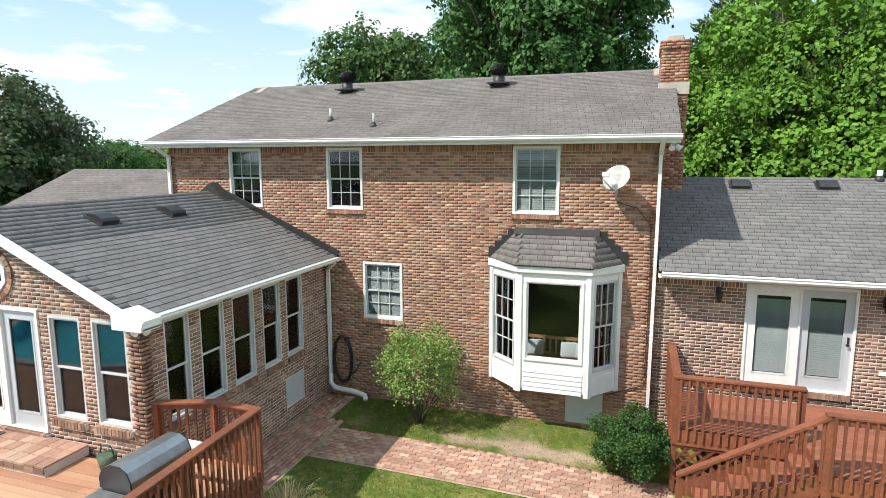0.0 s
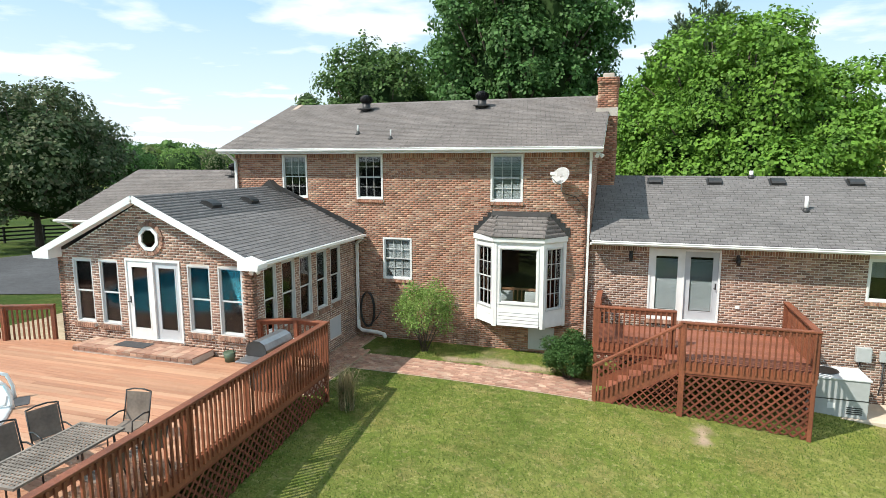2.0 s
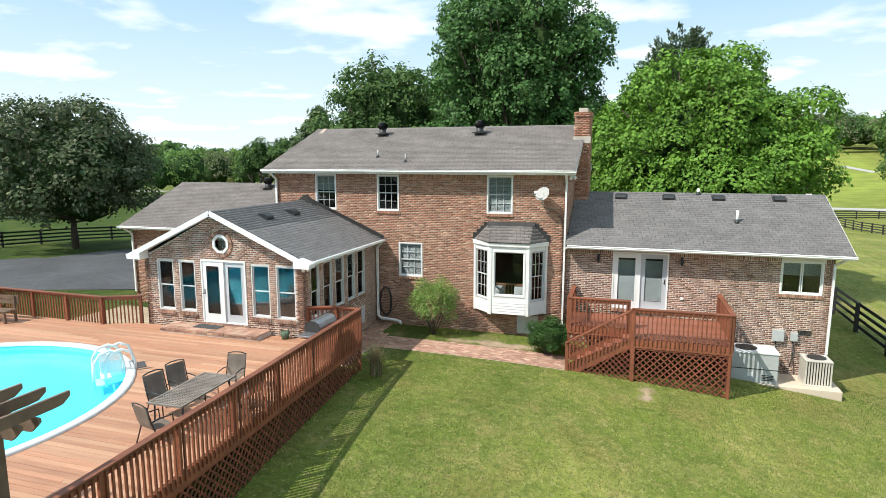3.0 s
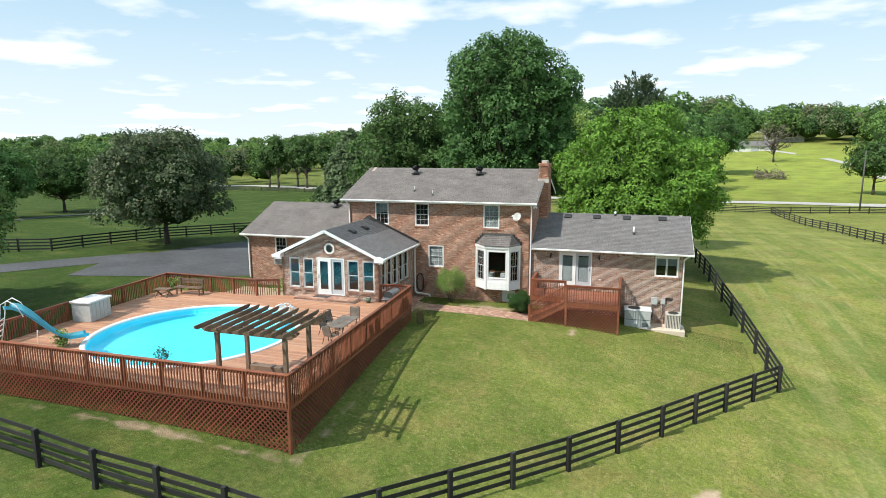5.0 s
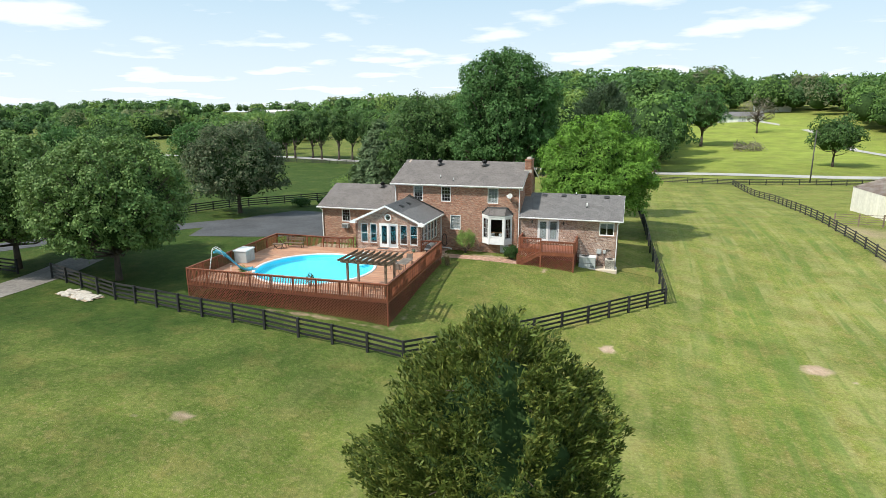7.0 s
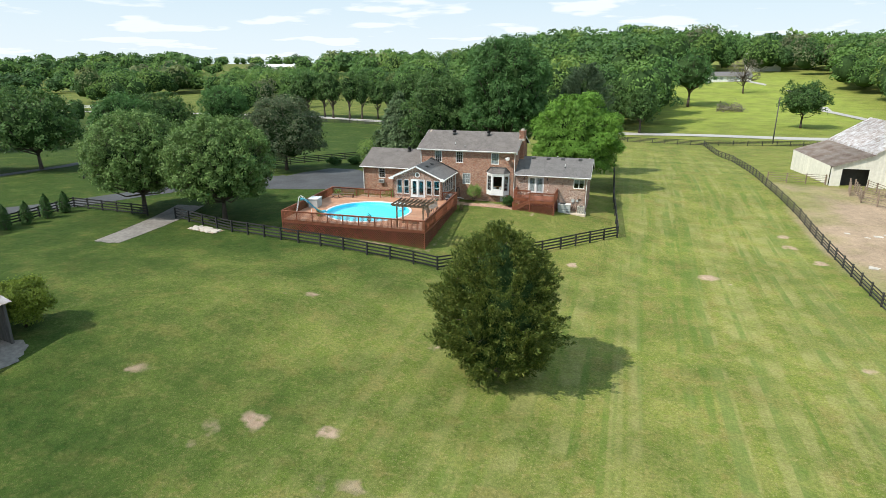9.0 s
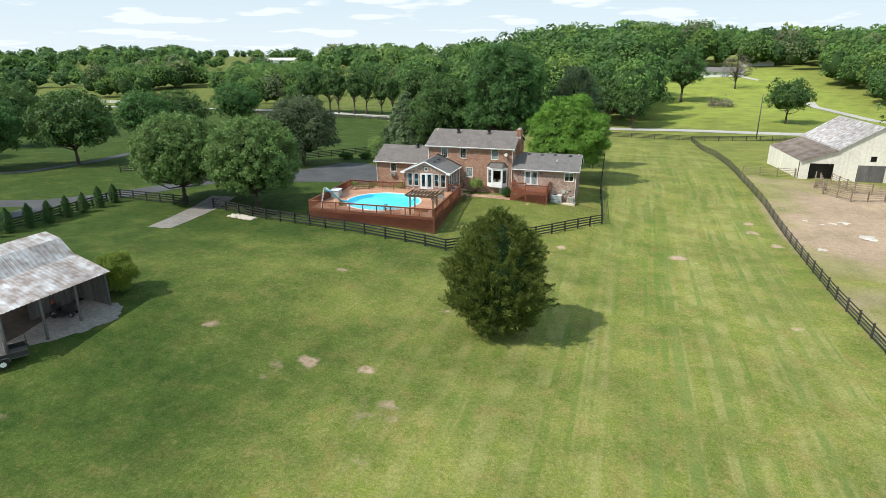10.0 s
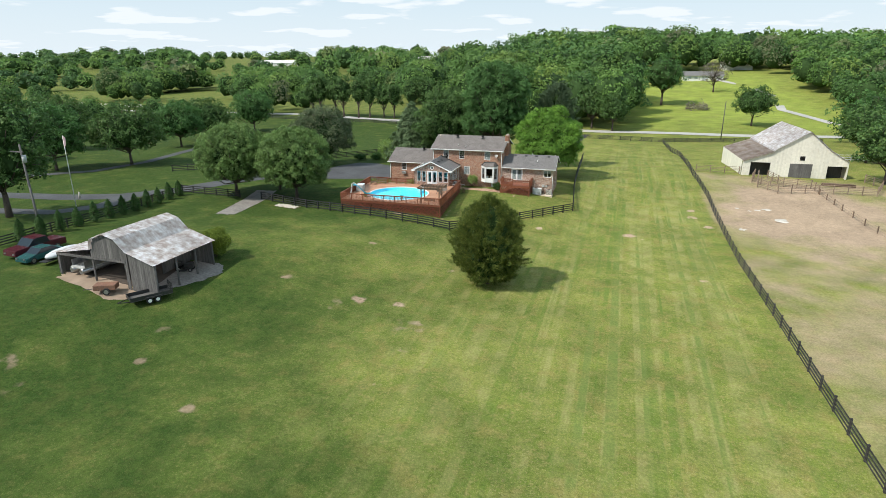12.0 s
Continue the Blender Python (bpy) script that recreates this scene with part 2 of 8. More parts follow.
def woods_material():
    """Leaves whose green differs from tree to tree by the tone that each tree carries."""
    m = leaf_mat("far_woods_leaves", (0.1, 0.2, 0.05), (0.1, 0.2, 0.05), rnd=0.20)
    n, l = m.node_tree.nodes, m.node_tree.links
    at = n.new("ShaderNodeAttribute")
    at.attribute_name = "tone"
    ramp = n.new("ShaderNodeValToRGB")
    ramp.color_ramp.elements[0].color, ramp.color_ramp.elements[1].color = (0.062, 0.128, 0.044, 1), (0.165, 0.180, 0.095, 1)
    for pos, c in ((0.35, (0.098, 0.192, 0.050)), (0.65, (0.138, 0.242, 0.056)), (0.90, (0.190, 0.275, 0.064))):
        ramp.color_ramp.elements.new(pos).color = (*c, 1)
    l.new(at.outputs["Fac"], ramp.inputs["Fac"])
    hs = [q for q in n if q.type == "HUE_SAT"][0]
    l.new(ramp.outputs["Color"], hs.inputs["Color"])
    return m


L_FAR = woods_material()
L_MAPLE = leaf_mat("maple_leaves", (0.178, 0.335, 0.046), (0.112, 0.235, 0.032))
L_OAK = leaf_mat("oak_leaves", (0.092, 0.205, 0.052), (0.064, 0.152, 0.040), c3=(0.120, 0.230, 0.072))
L_WOODS = leaf_mat("woods_leaves", (0.088, 0.168, 0.042), (0.058, 0.122, 0.032), c3=(0.115, 0.190, 0.055))
# dark green of the crown cores: shade between leaves, put into the colour
L_SHADE = mat("crown_core_shade", (0.042, 0.080, 0.024), (0.024, 0.046, 0.015), 1.2, 0.9, 0.4, 6, big=0.2, spec=0.1)
L_PEAR = leaf_mat("pear_leaves", (0.155, 0.255, 0.070), (0.108, 0.192, 0.052), c3=(0.205, 0.300, 0.095))
L_MAGN = leaf_mat("magnolia_leaves", (0.098, 0.146, 0.062), (0.068, 0.106, 0.048), c3=(0.175, 0.185, 0.105))
L_CEDAR = leaf_mat("cedar_foliage", (0.120, 0.162, 0.030), (0.070, 0.106, 0.021), c3=(0.195, 0.215, 0.045))
L_PINE = leaf_mat("pine_needles", (0.105, 0.155, 0.078), (0.070, 0.112, 0.058))
L_SPRUCE = leaf_mat("spruce_needles", (0.120, 0.185, 0.080), (0.085, 0.140, 0.060), c3=(0.155, 0.215, 0.10))
L_SHRUB = leaf_mat("shrub_leaves", (0.225, 0.350, 0.085), (0.165, 0.275, 0.062), c3=(0.275, 0.370, 0.105))
L_BOX = leaf_mat("boxwood_leaves", (0.065, 0.138, 0.032), (0.043, 0.102, 0.026))
L_YELLOW = leaf_mat("forsythia_leaves", (0.189, 0.246, 0.029), (0.131, 0.189, 0.026))
L_BARE = leaf_mat("pale_twigs", (0.246, 0.217, 0.174), (0.174, 0.152, 0.116))


# ---- mesh helpers ----
def finish(name, me, material, parent=None, label="", m=None):
    ob = new(name, me)
    if material:
        me.materials.append(material)
    if parent is not None:
        ob.parent = parent
    if m is not None:
        ob.matrix_basis = m
    if label:
        ob["label"] = label
    return ob


def part(name, bm, material, parent=None, label="", m=None, smooth=False):
    me = bpy.data.meshes.new(name)
    bm.to_mesh(me)
    bm.free()
    if smooth:
        for f in me.polygons:
            f.use_smooth = True
    return finish(name, me, material, parent, label, m)


def arrays(name, verts, quads, material, parent=None, label="", smooth=False):
    """One mesh from numpy arrays of places and faces (all with the same corner count)."""
    verts, quads = np.asarray(verts, "f"), np.asarray(quads, "i")
    me = bpy.data.meshes.new(name)
    k = quads.shape[1]
    me.vertices.add(len(verts))
    me.vertices.foreach_set("co", verts.ravel())
    me.loops.add(quads.size)
    me.loops.foreach_set("vertex_index", quads.ravel())
    me.polygons.add(len(quads))
    me.polygons.foreach_set("loop_start", np.arange(0, quads.size, k, dtype="i"))
    me.polygons.foreach_set("loop_total", np.full(len(quads), k, "i"))
    me.update(calc_edges=True)
    if smooth:
        me.polygons.foreach_set("use_smooth", np.ones(len(quads), bool))
    return finish(name, me, material, parent, label)


def box(bm, x0, x1, y0, y1, z0, z1, bevel=0.0):
    v = [bm.verts.new((x, y, z)) for z in (z0, z1) for x, y in ((x0, y0), (x1, y0), (x1, y1), (x0, y1))]
    fs = [bm.faces.new([v[i] for i in f]) for f in ((3, 2, 1, 0), (4, 5, 6, 7), (0, 1, 5, 4), (1, 2, 6, 5), (2, 3, 7, 6), (3, 0, 4, 7))]
    if bevel:
        bmesh.ops.bevel(bm, geom=list({e for f in fs for e in f.edges}), offset=bevel, segments=2, affect="EDGES", profile=0.5)
    return bm


def bx(*args, **kw):
    return box(bmesh.new(), *args, **kw)


def limb(bm, p0, p1, r0, r1, seg=8, cap=True):
    p0, p1 = Vector(p0), Vector(p1)
    q = (p1 - p0).to_track_quat("Z", "Y")
    rings = []
    for p, r in ((p0, r0), (p1, r1)):
        rings.append([bm.verts.new(p + q @ Vector((r * math.cos(2 * math.pi * i / seg), r * math.sin(2 * math.pi * i / seg), 0))) for i in range(seg)])
    for i in range(seg):
        f = bm.faces.new((rings[0][i], rings[0][(i + 1) % seg], rings[1][(i + 1) % seg], rings[1][i]))
        f.smooth = True
    if cap:
        bm.faces.new(rings[0][::-1])
        bm.faces.new(rings[1])
    return bm


def tube(bm, pts, r, seg=8):
    """A round bar bent along the places, in one skin; a closed run joins up."""
    pts = [Vector(p) for p in pts]
    closed = (pts[0] - pts[-1]).length < 1e-4
    if closed:
        pts = pts[:-1]
    k = len(pts)
    rings, turn = [], None
    for i, p in enumerate(pts):
        fore = pts[(i + 1) % k] if closed or i < k - 1 else p
        back = pts[i - 1] if closed or i else p
        d = (fore - back).normalized()
        if turn is None:
            turn = d.to_track_quat("Z", "Y")
        else:
            turn = (turn @ Vector((0, 0, 1))).rotation_difference(d) @ turn
        rings.append([bm.verts.new(p + turn @ Vector((r * math.cos(2 * math.pi * j / seg), r * math.sin(2 * math.pi * j / seg), 0))) for j in range(seg)])
    for i in range(k if closed else k - 1):
        u, w = rings[i], rings[(i + 1) % k]
        for j in range(seg):
            bm.faces.new((u[j], u[(j + 1) % seg], w[(j + 1) % seg], w[j])).smooth = True
    if not closed:
        bm.faces.new(rings[0][::-1])
        bm.faces.new(rings[-1])
    return bm


def beam(bm, p0, p1, w, h):
    """A bar of width w and height h between two places, its top level."""
    p0, p1 = Vector(p0), Vector(p1)
    d = (p1 - p0).normalized()
    side = d.cross(Vector((0, 0, 1)))
    side = side.normalized() if side.length > 1e-4 else Vector((1, 0, 0))
    up = side.cross(d)
    v = []
    for p in (p0, p1):
        for a, b in ((-1, -1), (1, -1), (1, 1), (-1, 1)):
            v.append(bm.verts.new(p + side * (a * w / 2) + up * (b * h / 2)))
    for f in ((0, 1, 2, 3), (7, 6, 5, 4), (1, 0, 4, 5), (2, 1, 5, 6), (3, 2, 6, 7), (0, 3, 7, 4)):
        bm.faces.new([v[i] for i in f])
    return bm


def prism(bm, outline, axis, a, b):
    """A solid with the outline (pairs) swept along axis from a to b."""
    def at(p, c):
        return {"x": (c, p[0], p[1]), "y": (p[0], c, p[1]), "z": (p[0], p[1], c)}[axis]
    va = [bm.verts.new(at(p, a)) for p in outline]
    vb = [bm.verts.new(at(p, b)) for p in outline]
    bm.faces.new(va)
    bm.faces.new(vb[::-1])
    for i in range(len(outline)):
        j = (i + 1) % len(outline)
        bm.faces.new((va[j], va[i], vb[i], vb[j]))
    bmesh.ops.recalc_face_normals(bm, faces=bm.faces)
    return bm


def thing(name, label, category, group="", kind="", m=None):
    ob = new(name)
    if m is not None:
        ob.matrix_basis = m
    return tagged(ob, label, category, group, kind)


SHARED = {}


def shared(name, key, make, material):
    """A mesh kept for all alike pieces."""
    if key not in SHARED:
        me = bpy.data.meshes.new(name)
        bm = make()
        bm.to_mesh(me)
        bm.free()
        me.materials.append(material)
        SHARED[key] = me
    return SHARED[key]


def piece(name, me, parent, m):
    ob = new(name, me)
    ob.parent = parent
    ob.matrix_basis = m
    return ob


def sig(v):
    return 1 / (1 + np.exp(-np.clip(v, -40, 40)))


def land(x, y):
    """The height of the ground."""
    u = 0.85 * x - 0.5 * (y + 3)
    near = 1 - sig((y - 15) / 8)
    z = 0.5 - 3.2 * sig((u - 9) / 4.2) * near
    z = z - 2.8 * sig((y - 45) / 14) - 0.6 * (1 - near)
    z = z + 17.0 * sig((y - 285 + 0.25 * (x - 60)) / 45) * sig((x + 150) / 50)
    z = z - 4.0 * sig((-x - 190) / 60) * sig((420 - y) / 60) + 16.0 * sig((y - 620) / 110)
    z = z - 0.42 * sig((-12 - y) / 2.5) * sig((y + 32) / 5) * sig((18 - x) / 8)
    z = z + 0.85 * sig((-35 - y) / 3) * sig((5 - x) / 4) * (1 - 0.35 * sig((-17 - x) / 3))
    return z + 0.12 * np.sin(x * 0.11 + 1.3) * np.cos(y * 0.09) - 0.10


def gz(x, y):
    return float(land(np.float64(x), np.float64(y)))


# ---- ground ----
def axis(lo, hi, step, far, grow=1.28):
    v = list(np.arange(lo, hi + step / 2, step))
    s = step
    while v[-1] < far:
        s *= grow
        v.append(v[-1] + s)
    s = step
    while v[0] > -far:
        s *= grow
        v.insert(0, v[0] - s)
    return np.array(v)


def dirt_amount(x, y):
    """Bare and worn places in the turf, 0 to 1."""
    d = np.zeros_like(x)
    for cx, cy, r, s in ((-1.2, -47.6, 0.75, 1.0), (-5.3, -48.0, 0.8, 1.0), (-6.3, -50.0, 1.8, 0.5), (2.1, -50.7, 0.7, 0.6), (1.4, -52.6, 2.2, 0.42), (8.7, -15.1, 0.65, 1.0),
                         (21.4, -13.5, 0.85, 0.95), (23.4, -14.4, 0.45, 0.85), (29.3, -30.2, 0.7, 0.75), (-14.3, -47.0, 0.8, 0.8), (-23.9, -42.4, 0.9, 0.6), (-12.0, -34.0, 0.45, 0.8),
                         (-10.0, -32.9, 0.45, 0.85), (1.1, -35.8, 0.6, 0.8), (2.8, -3.9, 0.40, 0.95), (2.2, -56.1, 0.8, 0.6), (-6.6, -56.3, 0.7, 0.45), (-18.7, -60.0, 0.8, 0.5),
                         (2.2, -62.4, 0.9, 0.6), (-9.0, -69.2, 0.7, 0.7), (-17.1, -64.9, 0.6, 0.7), (-26.2, -68.6, 1.1, 0.6), (-22.7, -71.0, 0.9, 0.6), (31.2, 2.9, 0.8, 0.8), (31.0, -1.0, 0.8, 0.8), (32.7, -5.8, 0.9, 0.85)):
        d = np.maximum(d, s * np.clip(1.6 - np.hypot(x - cx, y - cy) / r, 0, 1))
    d = np.maximum(d, 1.0 * np.exp(-((y + 1.40) / 0.55) ** 2) * sig((x + 4.2) / 0.2) * sig((-0.7 - x) / 0.2))
    d = np.maximum(d, 0.55 * np.exp(-((y + 0.45) / 0.45) ** 2) * sig((x + 3.4) / 0.3) * sig((-0.2 - x) / 0.3))
    d = np.maximum(d, 0.80 * np.exp(-((y + 19.5 - 0.02 * (x + 12)) / 0.42) ** 2) * sig((x + 16.5) / 1.0) * sig((-4.7 - x) / 0.15))
    d = np.maximum(d, 0.62 * np.exp(-((x + 4.95 + 0.015 * (y + 12)) / 0.34) ** 2) * sig((y + 19.6) / 0.3) * sig((-8 - y) / 0.6))
    d = np.maximum(d, 0.62 * np.exp(-((x + 6.3) / 0.5) ** 2 - ((y + 1.2) / 0.8) ** 2))
    return d


def paddock_amount(x, y):
    """Trampled ground in the pens, 0 to 1."""
    side = sig((x - np.where(y < -5, 34.5 - 0.028 * (y + 5), 34.5 - 0.03 * (y + 5))) / 0.4) * sig((30 - y) / 1.0) * sig((y + 95) / 10)
    return side * np.clip(0.33 + 0.85 * np.exp(-((x - 50) / 12) ** 2 - ((y - 6) / 20) ** 2) + 0.10 * sig((-22 - y) / 8), 0, 1)


def dry_amount(x, y):
    """How pale and yellow the turf is coloured, 0 to 1: the mown strip, the back lawn and two areas of the pasture."""
    strip = 0.85 * sig((x - 6 + 0.22 * (y + 50)) / 7) * (1 - 0.2 * sig((y - 95) / 8))
    lawn = 0.62 * np.exp(-((y + 9) / 9) ** 2) * sig((x + 7) / 3) * sig((13 - x) / 3)
    pale_areas = 0.62 * np.exp(-((x - 5) / 11) ** 2 - ((y + 59) / 13) ** 2) + 0.52 * np.exp(-((x + 9) / 20) ** 2 - ((y + 36) / 9) ** 2)
    return np.clip(strip + (lawn + pale_areas + 0.55 * sig((y - 145) / 10)) * (1 - strip), 0, 1)


gx, gy = axis(-62, 48, 0.55, 4200), axis(-74, 36, 0.55, 4200)
GX, GY = np.meshgrid(gx, gy)
GZ = land(GX, GY)
nx, ny = len(gx), len(gy)
ids = np.arange(nx * ny).reshape(ny, nx)
ground = arrays("ground", np.stack([GX, GY, GZ], -1).reshape(-1, 3), np.stack([ids[:-1, :-1], ids[:-1, 1:], ids[1:, 1:], ids[1:, :-1]], -1).reshape(-1, 4), None, smooth=True)
tagged(ground, "mown green lawn and pasture with worn bare patches", "ground", kind="structure")
att = ground.data.attributes.new("wear", "FLOAT", "POINT")
att.data.foreach_set("value", dirt_amount(GX, GY).astype("f").ravel())
att = ground.data.attributes.new("paddock", "FLOAT", "POINT")
att.data.foreach_set("value", paddock_amount(GX, GY).astype("f").ravel())
att = ground.data.attributes.new("meadow", "FLOAT", "POINT")
att.data.foreach_set("value", (sig((GX - 16) / 3) * sig((108 - GX) / 4) * sig((GY - 114) / 3) * sig((330 - GY) / 8)).astype("f").ravel())
att = ground.data.attributes.new("mown", "FLOAT", "POINT")
att.data.foreach_set("value", (sig((GX - 2 + 0.2 * (GY + 50)) / 5) * sig((33 - GX) / 1) * sig((70 - GY) / 10) * np.maximum(sig((GX - 12.5) / 1.5), sig((-20 - GY) / 3))).astype("f").ravel())
att = ground.data.attributes.new("dry", "FLOAT", "POINT")
att.data.foreach_set("value", dry_amount(GX, GY).astype("f").ravel())


def grass_material():
    m = bpy.data.materials.new("mown_grass")
    m.use_nodes = True
    n, l = m.node_tree.nodes, m.node_tree.links
    p = n["Principled BSDF"]
    p.inputs["Roughness"].default_value, p.inputs["Specular IOR Level"].default_value = 0.95, 0.1
    tc = n.new("ShaderNodeTexCoord")

    def noise_node(scale, detail=5, stretch=None):
        a = n.new("ShaderNodeTexNoise")
        a.inputs["Scale"].default_value, a.inputs["Detail"].default_value = scale, detail
        if stretch:
            mp = n.new("ShaderNodeMapping")
            mp.inputs["Scale"].default_value, mp.inputs["Rotation"].default_value = stretch, (0, 0, 0.03)
            l.new(tc.outputs["Object"], mp.inputs["Vector"])
            l.new(mp.outputs["Vector"], a.inputs["Vector"])
        else:
            l.new(tc.outputs["Object"], a.inputs["Vector"])
        return a.outputs["Fac"]

    def rng(v, a, b, lo=0.0, hi=1.0):
        r = n.new("ShaderNodeMapRange")
        for k, w in zip(("From Min", "From Max", "To Min", "To Max"), (a, b, lo, hi)):
            r.inputs[k].default_value = w
        l.new(v, r.inputs["Value"])
        return r.outputs["Result"]

    def mixc(fac, a, b):
        x = n.new("ShaderNodeMixRGB")
        l.new(fac, x.inputs["Fac"])
        for k, c in (("Color1", a), ("Color2", b)):
            if isinstance(c, tuple):
                x.inputs[k].default_value = (*c, 1)
            else:
                l.new(c, x.inputs[k])
        return x.outputs["Color"]

    def mul(a, b):
        x = n.new("ShaderNodeMath")
        x.operation = "MULTIPLY"
        l.new(a, x.inputs[0])
        l.new(b, x.inputs[1])
        return x.outputs[0]

    def join(op, a, b):
        x = n.new("ShaderNodeMath")
        x.operation = op
        x.use_clamp = True
        l.new(a, x.inputs[0])
        l.new(b, x.inputs[1])
        return x.outputs[0]

    dry = n.new("ShaderNodeAttribute")
    dry.attribute_name = "dry"
    dryness = join("ADD", dry.outputs["Fac"], rng(noise_node(0.22, 6), 0.32, 0.68, -0.20, 0.20))
    lush = mixc(rng(noise_node(1.3, 7), 0.38, 0.62), (0.054, 0.112, 0.020), (0.086, 0.150, 0.030))
    thin = mixc(rng(noise_node(0.9, 7), 0.38, 0.62), (0.182, 0.214, 0.040), (0.240, 0.243, 0.064))
    base = mixc(dryness, lush, thin)
    straw, deep = rng(dryness, 0.0, 0.7, 0.30, 1.0), rng(dryness, 0.2, 1.0, 1.0, 0.55)
    base = mixc(mul(rng(noise_node(0.55, 8), 0.53, 0.65, 0, 0.60), straw), base, (0.245, 0.202, 0.066))
    base = mixc(mul(rng(noise_node(0.30, 7), 0.51, 0.62, 0, 0.34), deep), base, (0.070, 0.122, 0.022))
    base = mixc(mul(rng(noise_node(1.9, 9), 0.55, 0.66, 0, 0.50), straw), base, (0.290, 0.250, 0.092))
    base = mixc(mul(rng(noise_node(3.4, 9), 0.52, 0.64, 0, 0.46), deep), base, (0.060, 0.102, 0.017))
    base = mixc(mul(rng(noise_node(7, 8), 0.56, 0.67, 0, 0.42), straw), base, (0.320, 0.282, 0.130))
    base = mixc(mul(rng(noise_node(14, 5), 0.57, 0.68, 0, 0.55), straw), base, (0.330, 0.310, 0.120))
    base = mixc(rng(noise_node(20, 5), 0.54, 0.72, 0, 0.45), base, (0.044, 0.085, 0.014))
    mown = n.new("ShaderNodeAttribute")
    mown.attribute_name = "mown"
    broken = rng(noise_node(0.5, 6), 0.36, 0.62)
    stripe = mul(rng(noise_node(0.8, 2, (1.0, 0.010, 1)), 0.47, 0.55, 0, 0.62), broken)
    base = mixc(mul(stripe, mown.outputs["Fac"]), base, (0.285, 0.275, 0.105))
    furrow = mul(rng(noise_node(0.9, 2, (1.35, 0.012, 1)), 0.52, 0.60, 0, 0.65), broken)
    base = mixc(mul(furrow, mown.outputs["Fac"]), base, (0.098, 0.165, 0.030))
    wear = n.new("ShaderNodeAttribute")
    wear.attribute_name = "wear"
    rough_edge = rng(noise_node(0.8, 9), 0.3, 0.7, -0.45, 0.45)
    ad = n.new("ShaderNodeMath")
    ad.operation = "ADD"
    l.new(wear.outputs["Fac"], ad.inputs[0])
    l.new(rough_edge, ad.inputs[1])
    soil = mixc(rng(noise_node(3, 6), 0.3, 0.7), (0.52, 0.39, 0.285), (0.37, 0.26, 0.175))
    base = mixc(mul(rng(ad.outputs[0], 0.45, 0.75), rng(wear.outputs["Fac"], 0.15, 0.85, 0, 1)), base, soil)
    mead = n.new("ShaderNodeAttribute")
    mead.attribute_name = "meadow"
    base = mixc(mul(mead.outputs["Fac"], rng(noise_node(0.12, 8), 0.3, 0.6, 0.2, 0.75)), base, (0.27, 0.335, 0.058))
    pad = n.new("ShaderNodeAttribute")
    pad.attribute_name = "paddock"
    ad2 = n.new("ShaderNodeMath")
    ad2.operation = "ADD"
    l.new(pad.outputs["Fac"], ad2.inputs[0])
    l.new(rng(noise_node(0.16, 9), 0.3, 0.7, -0.35, 0.35), ad2.inputs[1])
    trod = mixc(rng(noise_node(1.4, 8), 0.3, 0.7), (0.43, 0.315, 0.225), (0.33, 0.245, 0.175))
    base = mixc(mul(rng(ad2.outputs[0], 0.1, 0.85, 0, 0.95), rng(pad.outputs["Fac"], 0.02, 0.2)), base, trod)
    # turf colour falls to about half its brightness where the value is low
    grain = mul(rng(noise_node(6.0, 10), 0.36, 0.64, 0.86, 1.14), rng(dryness, 0.0, 1.0, 0.53, 1.06))
    thick = n.new("ShaderNodeHueSaturation")
    l.new(grain, thick.inputs["Value"])
    l.new(base, thick.inputs["Color"])
    l.new(thick.outputs["Color"], p.inputs["Base Color"])
    bp = n.new("ShaderNodeBump")
    bp.inputs["Strength"].default_value, bp.inputs["Distance"].default_value = 0.8, 0.05
    l.new(noise_node(18, 6), bp.inputs["Height"])
    l.new(bp.outputs["Normal"], p.inputs["Normal"])
    return m


ground.data.materials.append(grass_material())


def patch(name, label, material, outline, lift=0.03, jag=0.0, rings=10, category="ground"):
    """A sheet on the ground inside a star-shaped outline."""
    cx, cy = sum(p[0] for p in outline) / len(outline), sum(p[1] for p in outline) / len(outline)
    edge = []
    k = len(outline)
    for i in range(k):
        a, b = outline[i], outline[(i + 1) % k]
        for j in range(6):
            f = j / 6
            w = 1 + random.uniform(-jag, jag)
            edge.append((cx + (a[0] + (b[0] - a[0]) * f - cx) * w, cy + (a[1] + (b[1] - a[1]) * f - cy) * w))
    bm = bmesh.new()
    c = bm.verts.new((cx, cy, gz(cx, cy) + lift))
    prev = None
    for r in range(1, rings + 1):
        ring = []
        for ex, ey in edge:
            x, y = cx + (ex - cx) * r / rings, cy + (ey - cy) * r / rings
            ring.append(bm.verts.new((x, y, gz(x, y) + lift)))
        for i in range(len(edge)):
            j = (i + 1) % len(edge)
            bm.faces.new((c, ring[i], ring[j]) if prev is None else (prev[i], ring[i], ring[j], prev[j]))
        prev = ring
    bmesh.ops.recalc_face_normals(bm, faces=bm.faces)
    return tagged(part(name, bm, material, smooth=True), label, category, kind="structure")


